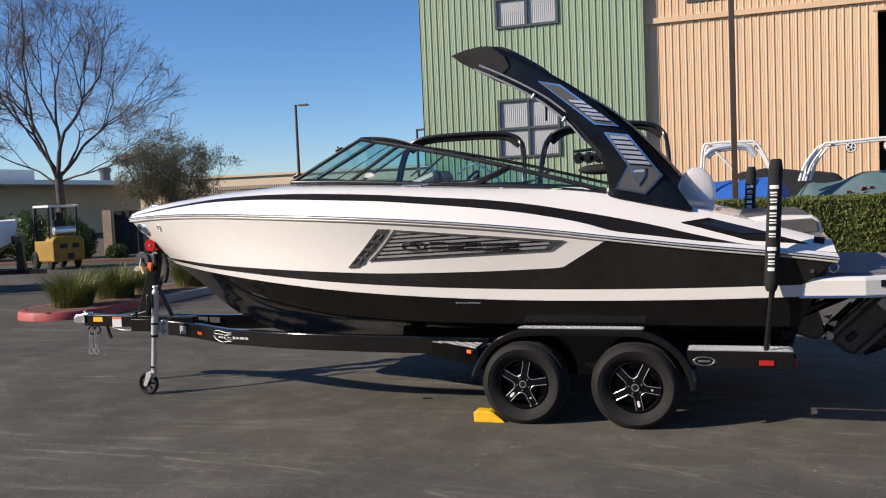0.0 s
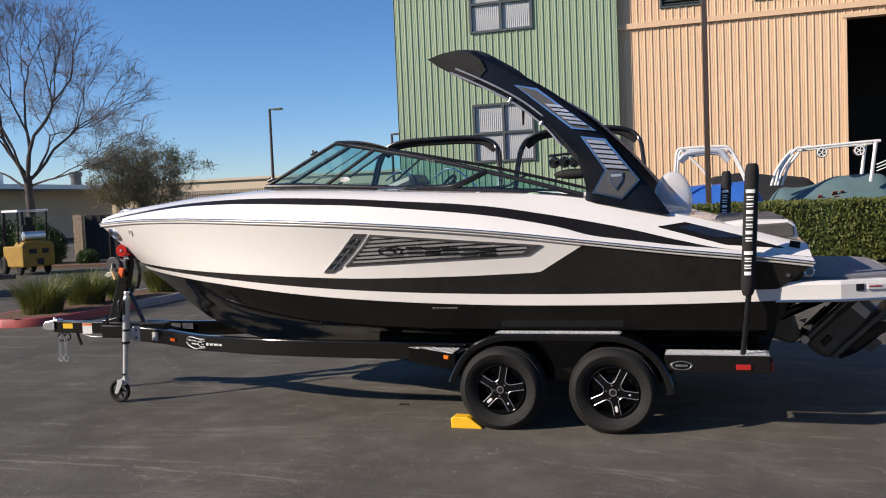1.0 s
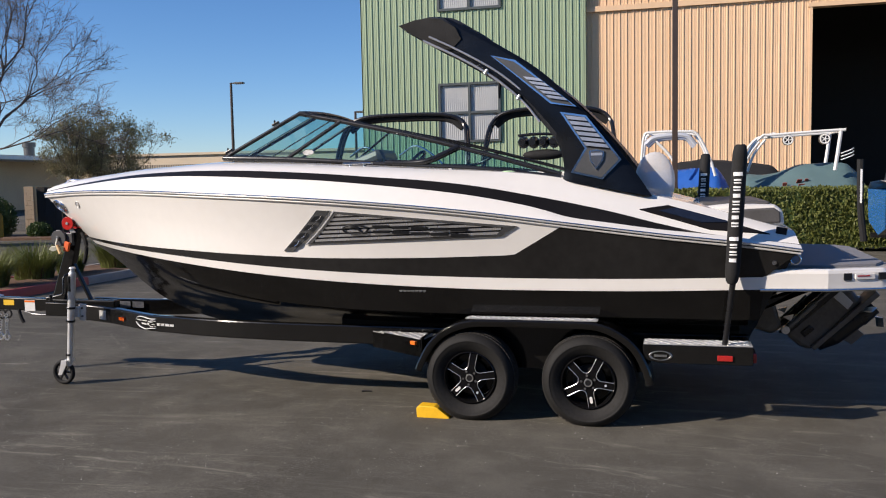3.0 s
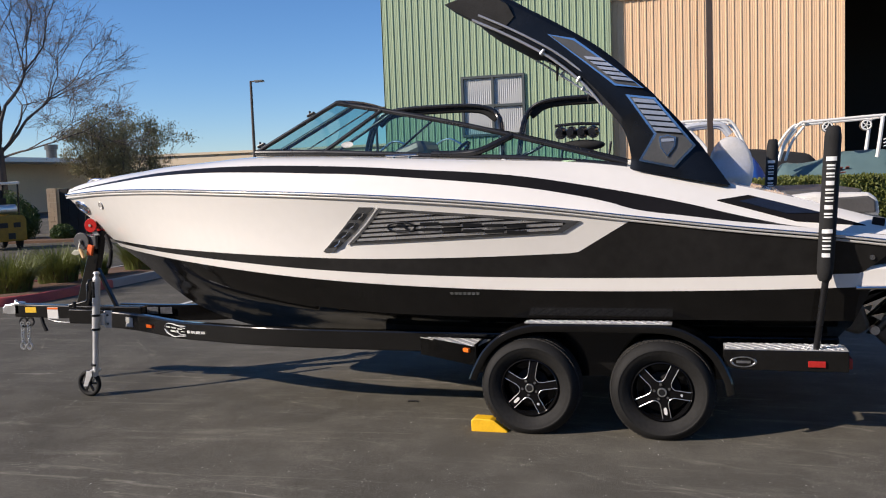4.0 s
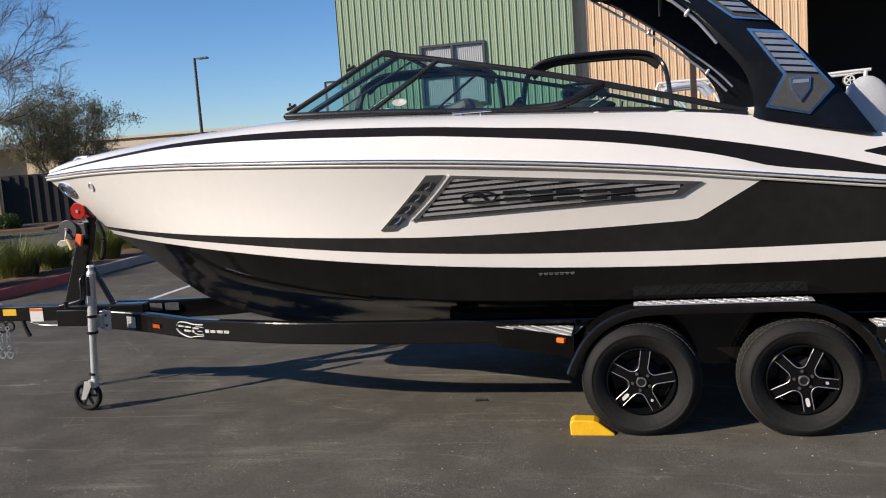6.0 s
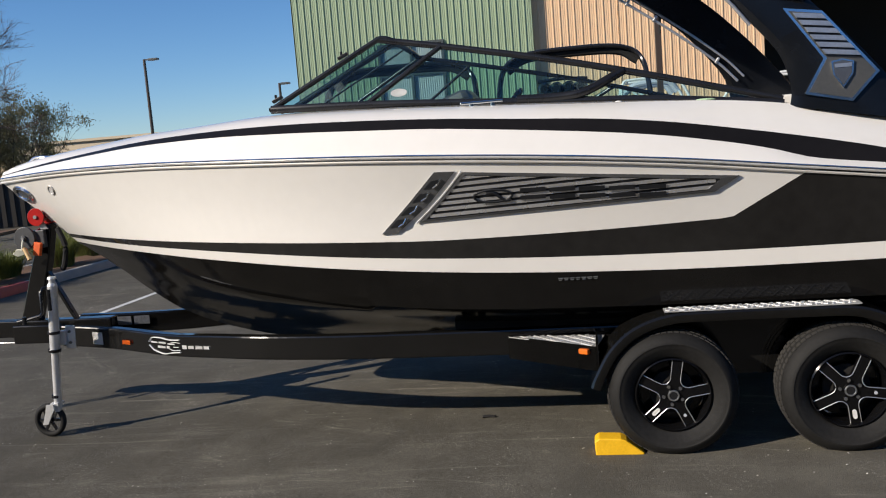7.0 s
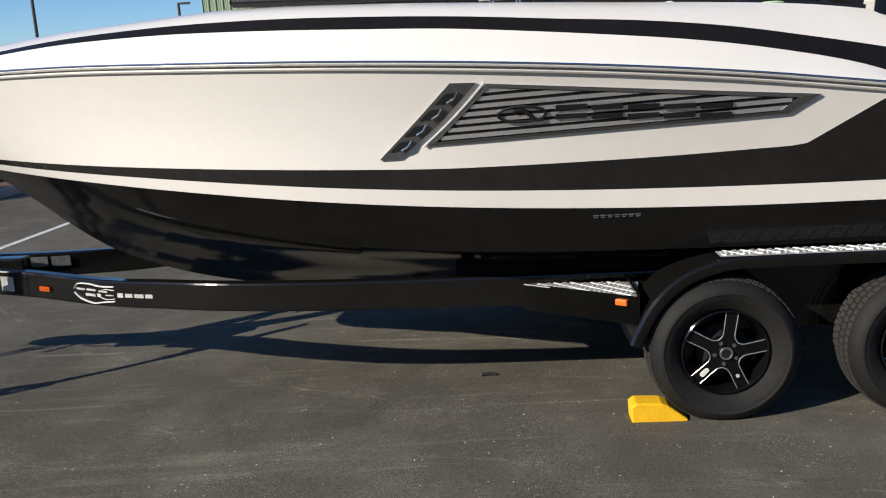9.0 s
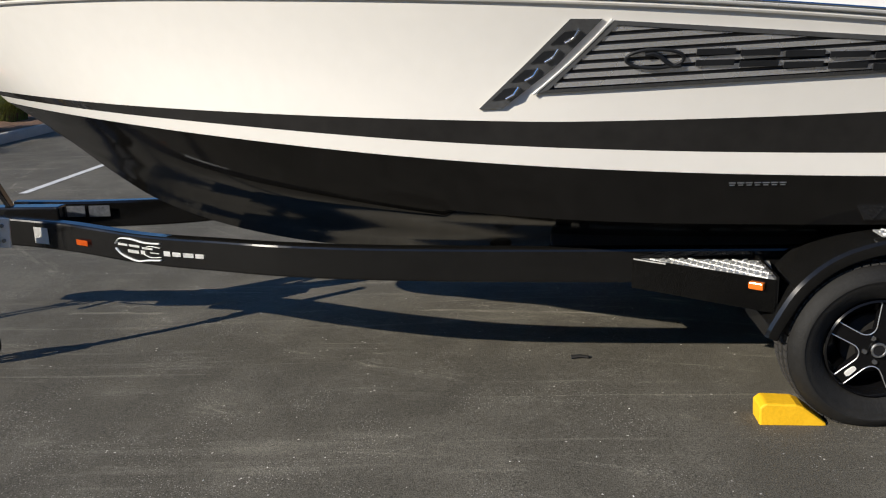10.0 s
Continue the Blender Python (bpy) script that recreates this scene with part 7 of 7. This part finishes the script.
def other_boat(label, place, turn, L, W, hull, top, tower=None, cover=None, group="stored boats"):
    b = thing("motorboat", label, "boat", group)
    b.matrix_basis = pose(*place, 0, 0, turn)
    rows = loft_hull(L, W, 0.55, 1.55, 0.95)
    for name, a, mat in (("hull_bottom", rows[0:2], FRAME_BLACK), ("hull_chine", rows[1:3], hull), ("hull_stripe", rows[2:4], GEL_WHITE), ("hull_side", rows[3:5], hull)):
        bm = B()
        add_grid(bm, a, True)
        part(name, bm, mat, b, smooth=True)
    bm = B()
    add_grid(bm, [rows[4], [(x, y * 0.78, z + 0.16) for x, y, z in rows[4]], [(x, 0, z + 0.2) for x, y, z in rows[4]]], True)
    part("deck", bm, top, b, smooth=True)
    bm = B()
    p = [r[0] for r in rows]
    bm.faces.new([bm.verts.new(q) for q in p + [(q[0], -q[1], q[2]) for q in reversed(p[1:])]])
    part("transom", bm, hull, b)
    # trailer under it
    bm = B()
    for y in (-0.8, 0.8):
        add_box(bm, (L * 0.5, y, 0.5), (L * 1.0, 0.08, 0.12))
    add_box(bm, (L * 1.0, 0, 0.52), (1.6, 0.12, 0.12))
    part("trailer_frame", bm, FRAME_BLACK, b)
    bm = B()
    add_prism(bm, [(L + 0.05, 0.5), (L + 0.30, 0.5), (L + 0.22, 1.45), (L + 0.10, 1.45)], -0.06, 0.06)
    add_box(bm, (L + 0.12, 0, 1.35), (0.22, 0.26, 0.2))
    part("winch_post", bm, FRAME_BLACK, b, bevel=0.02)
    for x in (L * 0.22, L * 0.22 + 0.85):
        for y in (-W / 2 + 0.12, W / 2 - 0.12):
            bm = B()
            add_torus(bm, (x, y, 0.33), (0, 1, 0), 0.23, 0.10, 28, 10)
            add_cyl(bm, (x, y - 0.05, 0.33), (x, y + 0.05, 0.33), 0.19, n=20)
            part("trailer_wheel", bm, TYRE, b, smooth=True)
    return b


def tube_part(name, pts, r, mat, parent, label="", flat=1.0, k=8):
    bm = B()
    add_tube(bm, smooth_path(pts, 5), r, k, flat)
    return part(name, bm, mat, parent, label, True)


def black_tower(b, x, w, z, pad=True):
    """A padded black tow tower across the boat."""
    for dx in (0.0, 0.16):
        tube_part("tower_tube", [(x + dx + 0.5, -w / 2 - 0.05, 1.7), (x + dx + 0.2, -w / 2, z - 0.55), (x + dx, -w / 2 + 0.10, z - 0.16), (x + dx, -w / 2 + 0.42, z), (x + dx, 0, z + 0.03),
                                 (x + dx, w / 2 - 0.42, z), (x + dx, w / 2 - 0.10, z - 0.16), (x + dx + 0.2, w / 2, z - 0.55), (x + dx + 0.5, w / 2 + 0.05, 1.7)], 0.032, FRAME_BLACK, b, "black tow tower tube")
    if pad:
        tube_part("tower_pad", [(x + 0.05, -w / 2 + 0.12, z - 0.22), (x + 0.06, -w / 2 + 0.42, z - 0.05), (x + 0.06, 0, z - 0.02), (x + 0.06, w / 2 - 0.42, z - 0.05), (x + 0.05, w / 2 - 0.12, z - 0.22)], 0.07, CANVAS_BLACK, b, "folded black canvas")


bA = other_boat("dark wake boat with a black tow tower, parked on its trailer", (-3.15, 10.9, -0.08), -90, 6.2, 2.4, GEL_BLACK, VINYL_GREY)
black_tower(bA, 3.4, 2.35, 3.06)
bB = other_boat("dark wake boat with a black tow tower and speaker rack", (-0.55, 10.9, -0.08), -90, 6.2, 2.4, GEL_BLACK, VINYL_GREY)
black_tower(bB, 3.4, 2.17, 3.08)


def speaker(b, c, r):
    bm = B()
    add_cyl(bm, c, Vector(c) + Vector((0.22, 0, 0)), r, r * 0.6, n=20)
    s = part("tower_speaker", bm, FRAME_BLACK, b, "black tower speaker with chrome ring", True)
    bm = B()
    add_torus(bm, Vector(c) - Vector((0.005, 0, 0)), (1, 0, 0), r * 0.92, r * 0.16, 20, 6)
    add_cyl(bm, Vector(c) - Vector((0.01, 0, 0)), Vector(c) + Vector((0.01, 0, 0)), r * 0.35, n=14)
    part("ring", bm, CHROME, s, smooth=True)


for i in range(4):
    speaker(bB, Vector((3.9, -0.40 + 0.172 * i, 2.52)), 0.094)
tube_part("rack_bar", [(3.85, -0.50, 2.64), (3.85, -0.15, 2.66), (3.85, 0.22, 2.64)], 0.025, FRAME_BLACK, bB)
bm = B()
bmesh.ops.create_uvsphere(bm, u_segments=16, v_segments=10, radius=1, matrix=Matrix.Translation((3.95, -0.05, 2.31)) @ Matrix.Diagonal((0.12, 0.36, 0.09, 1)))
part("board_bag", bm, CANVAS_BLACK, bB, "black padded bag", True)
for y in (-0.35, 0.4):
    tube_part("rack_leg", [(3.95, y, 2.35), (4.0, y - 0.06, 2.0), (4.1, y - 0.1, 1.72)], 0.02, FRAME_BLACK, bB)
for y0 in (-0.8, 0.1):
    tube_part("silver_rack", [(4.2, y0, 2.35), (4.3, y0 + 0.35, 2.5), (4.4, y0 + 0.8, 2.2), (4.5, y0 + 0.95, 1.9)], 0.018, CHROME, bA, "silver board rack")

# blue boat at the end of the hedge
bC = other_boat("blue and white motorboat on a black trailer by the hedge", (5.82, 13.3, -0.1), 0, 6.4, 2.3, BOAT_BLUE, GEL_WHITE)
tube_part("tower_tube", [(0.35, -1.0, 1.7), (0.55, -0.98, 2.6), (1.0, -0.9, 3.5), (1.8, -0.85, 3.9)], 0.05, FRAME_BLACK, bC, "black tower leg")
tube_part("tower_tube", [(0.35, 1.0, 1.7), (0.55, 0.98, 2.6), (1.0, 0.9, 3.5), (1.8, 0.85, 3.9)], 0.05, FRAME_BLACK, bC, "black tower leg")
tube_part("guide_pole", [(-0.5, -1.12, 0.5), (-0.58, -1.16, 1.2), (-0.60, -1.16, 2.2)], 0.07, CANVAS_BLACK, bC, "black padded guide pole")
bm = B()
add_box(bm, (-0.59, -1.232, 1.65), (0.04, 0.004, 0.7))
part("text_bar", bm, DECAL_WHITE, bC)
for k in range(3):
    bm = B()
    add_box(bm, (0.95, -1.10, 1.45 - 0.06 * k), (0.55 - 0.1 * k, 0.03, 0.025))
    part("side_louvre", bm, SILVER_PANEL, bC)

# white boat by the forklift, seen end on
bD = other_boat("white wake boat with a dark tower on a black trailer", (-22.6, 7.6, dip(-20)), 14, 7.0, 2.4, GEL_WHITE, GEL_WHITE)
black_tower(bD, 5.3, 1.9, 3.0, False)


def covered_boat(label, place, L, W, mat, ridge, patches=False):
    """A stored boat under a sagging fabric cover."""
    b = thing("covered_boat", label, "boat", "covered boats")
    b.matrix_basis = pose(*place)
    rng = random.Random(round(L * 10))
    bm = B()
    rows = []
    for j in range(17):
        s = -1 + j / 8
        row = []
        for i in range(33):
            t = i / 32
            end = min(1.0, 6 * t, 6 * (1 - t)) ** 0.5
            h = ridge(t)
            z = 0.95 + (h - 0.95) * end * (1 - abs(s) ** 2.2) + 0.03 * noise.noise((t * 9, s * 3, L))
            row.append((L * t, s * W / 2 * (0.5 + 0.5 * end), z))
        rows.append(row)
    add_grid(bm, rows)
    part("cover", bm, mat, b, smooth=True)
    bm = B()
    add_box(bm, (L / 2, 0, 0.70), (L * 0.96, W * 0.82, 0.5))
    part("hull", bm, GEL_WHITE, b, bevel=0.12)
    bm = B()
    add_box(bm, (L / 2, 0, 0.40), (L, W * 0.7, 0.12))
    part("trailer_frame", bm, FRAME_BLACK, b)
    for x in (L * 0.4, L * 0.55):
        for y in (-W * 0.42, W * 0.42):
            bm = B()
            add_torus(bm, (x, y, 0.33), (0, 1, 0), 0.23, 0.10, 20, 8)
            part("trailer_wheel", bm, TYRE, b)
    if patches:
        for k in range(7):
            bm = B()
            x = L * 0.38 + 0.12 * k + rng.uniform(-0.03, 0.03)
            s = -0.58
            z = 0.95 + (ridge(x / L) - 0.95) * (1 - abs(s) ** 2.2) + 0.0
            add_box(bm, (x, s * W / 2 - 0.12, z - rng.uniform(0.05, 0.22)), (rng.uniform(0.08, 0.2), 0.03, rng.uniform(0.05, 0.16)), Euler((0.75, 0, rng.uniform(-0.4, 0.4))).to_matrix())
            part("red_patch", bm, TARP_RUST, b, bevel=0.01)
    return b


def white_tower(b, x0, x1, z, zb, mat, y=0.9):
    """A white folding tower seen along the boat."""
    for yy in (-y, y):
        tube_part("tower_tube", [(x0, yy, zb), (x0 + 0.18, yy, zb + 0.5), (x0 + 0.55, yy, z - 0.05), (x0 + 0.9, yy, z), (x1 - 0.15, yy, z + 0.08), (x1, yy, z + 0.06)], 0.04, mat, b, "white tower tube")
        tube_part("tower_tube", [(x1 - 0.1, yy, z + 0.06), (x1 - 0.17, yy, z - 0.5), (x1 - 0.24, yy, zb)], 0.05, mat, b, "white tower leg")
        tube_part("tower_tube", [(x0 + 0.18, yy, zb), (x0 + 0.36, yy, zb + 0.5), (x0 + 0.66, yy, z - 0.12)], 0.035, mat, b)
    for xx in (x0 + 0.9, x1 - 0.15):
        tube_part("tower_cross", [(xx, -y, z + 0.03), (xx, 0, z + 0.06), (xx, y, z + 0.03)], 0.04, mat, b)
    for k in range(3):
        tube_part("board_rack", [(x1 - 0.1, -y - 0.05, z - 0.75 + 0.09 * k), (x1 + 0.15, -y - 0.10, z - 0.65 + 0.09 * k), (x1 + 0.22, -y - 0.1, z - 0.6 + 0.09 * k)], 0.018, STEEL, b)


bE = covered_boat("boat under a blue tarp with a white folding tower", (0.17, 19.6, -0.1), 3.0, 2.3, TARP_BLUE, lambda t: 2.05 + 0.15 * t)
for yy in (-0.9, 0.6):
    tube_part("tower_tube", [(0.35, yy, 2.0), (0.4, yy, 2.6), (0.47, yy, 3.12), (0.7, yy, 3.2), (1.6, yy, 3.2), (1.95, yy, 3.1), (2.3, yy, 2.4), (2.45, yy, 1.9)], 0.04, WHITE_TUBE, bE, "white tower tube")
    tube_part("tower_tube", [(0.8, yy, 2.95), (1.2, yy, 2.5), (1.4, yy, 2.05)], 0.035, WHITE_TUBE, bE, "white tower tube")
    tube_part("folded_canvas", [(0.5, yy, 2.85), (0.8, yy, 3.05), (1.6, yy, 3.08), (1.9, yy, 2.8)], 0.08, FROST, bE, "pale furled canvas")
tube_part("tower_cross", [(0.6, -0.9, 3.2), (0.6, 0.6, 3.2)], 0.04, WHITE_TUBE, bE)
tube_part("tower_cross", [(1.9, -0.9, 3.12), (1.9, 0.6, 3.12)], 0.04, WHITE_TUBE, bE)
bF = covered_boat("boat under a teal cover with a white tower and speakers", (2.86, 19.6, -0.1), 4.0, 2.3, TARP_TEAL, lambda t: 1.78 + 0.50 * clamp(t * 1.3) + 0.06 * math.sin(t * 14), True)
white_tower(bF, 0.45, 3.18, 3.03, 2.0, WHITE_TUBE)
for xx in (1.70, 2.66):
    bm = B()
    add_cyl(bm, (xx, -0.98, 2.87), (xx, -0.82, 2.87), 0.15, n=20)
    s = part("tower_speaker", bm, FRAME_BLACK, bF, "round white-ringed speaker", True)
    bm = B()
    add_torus(bm, (xx, -0.985, 2.87), (0, 1, 0), 0.12, 0.022, 20, 6)
    for a in range(5):
        add_cyl(bm, (xx, -0.99, 2.87), (xx + 0.11 * math.cos(a * 1.257), -0.99, 2.87 + 0.11 * math.sin(a * 1.257)), 0.014, n=6)
    part("ring", bm, WHITE_TUBE, s, smooth=True)
bG = covered_boat("boat under a black cover behind the hedge", (0.85, 23.5, -0.1), 4.5, 2.4, CANVAS_BLACK, lambda t: 2.48 - 0.5 * abs(t - 0.35))

# ---- far side of the lot ----
far = thing("low_building", "long low beige stucco building with a white roof edge", "building")
far.matrix_basis = pose(-53.6, 38, 0, 0, 0, 92.5)


def far_box(name, c, s, mat, label=""):
    bm = B()
    add_box(bm, c, s)
    return part(name, bm, mat, far, label)


far_box("wall", (5.5, 4, 2.02), (41, 8, 4.24), STUCCO)
far_box("roof_edge", (5.5, -0.05, 4.32), (41.4, 8.4, 0.36), WHITE_TRIM, "white roof edge")
far_box("roof_unit", (9.0, 3, 5.0), (8, 4, 1.2), WHITE_TRIM, "white rooftop unit")
bm = B()
add_cyl(bm, (23.5, 2, 4.4), (23.5, 2, 5.6), 0.48, n=16)
add_cyl(bm, (23.5, 2, 5.6), (23.5, 2, 6.05), 0.60, n=16)
part("roof_vent", bm, GREY_PANEL, far, "dull grey roof vent", True)
pale = thing("warehouse", "wide pale beige warehouse across the street", "building")
bm = B()
add_box(bm, (-24, 72, 2.3), (84, 10, 4.9))
part("wall", bm, STUCCO_PALE, pale)
bm = B()
add_box(bm, (-24, 66.9, 4.78), (84.2, 0.3, 0.22))
part("roof_edge", bm, STUCCO_PALE, pale)

fence = thing("iron_fence", "black iron picket fence at the lot edge", "fence")
for z in (0.2, 2.86):
    bm = B()
    add_box(bm, (-25.5, 40, z), (16.4, 0.05, 0.06))
    part("fence_rail", bm, FRAME_BLACK, fence)
bm = B()
add_box(bm, (0, 0, 1.5), (0.05, 0.05, 3.2))
first = part("picket", bm, FRAME_BLACK, fence)
first.location = (-33.6, 40, 0)
for i in range(1, 100):
    o = bpy.data.objects.new("picket", first.data)
    scene.collection.objects.link(o)
    o.parent = fence
    o.location = (-33.6 + 0.164 * i, 40, 0)


def street_lamp(x, y, h, arm):
    l = thing("street_lamp", "tall dark street lamp with a flat head", "street lamp", "street lamps")
    bm = B()
    add_cyl(bm, (x, y, -0.12), (x, y, h), 0.14, 0.10, n=10)
    part("pole", bm, POST_BROWN, l, smooth=True)
    bm = B()
    add_box(bm, (x + arm / 2, y, h - 0.05), (arm, 0.10, 0.10))
    part("arm", bm, POST_BROWN, l)
    bm = B()
    add_box(bm, (x + arm + 0.2, y, h - 0.06), (0.75, 0.4, 0.16))
    part("lamp_head", bm, GREY_PANEL, l, "flat grey lamp head", bevel=0.04)


street_lamp(-32.24, 55.1, 9.76, 0.53)
street_lamp(-24.5, 62.0, 7.72, 0.3)

# added unseen block that closes the lot behind the viewer and bounces light
close_wall = thing("unseen_closing_block", "plain grey block added out of view behind the viewer", "building", kind="structure")
bm = B()
add_box(bm, (-5, -30, 4.5), (130, 8, 9.0))
part("wall", bm, KERB_GREY, close_wall)
bm = B()
add_box(bm, (-5, -30, 9.1), (130.4, 8.4, 0.3))
part("roof_edge", bm, POST_BROWN, close_wall)
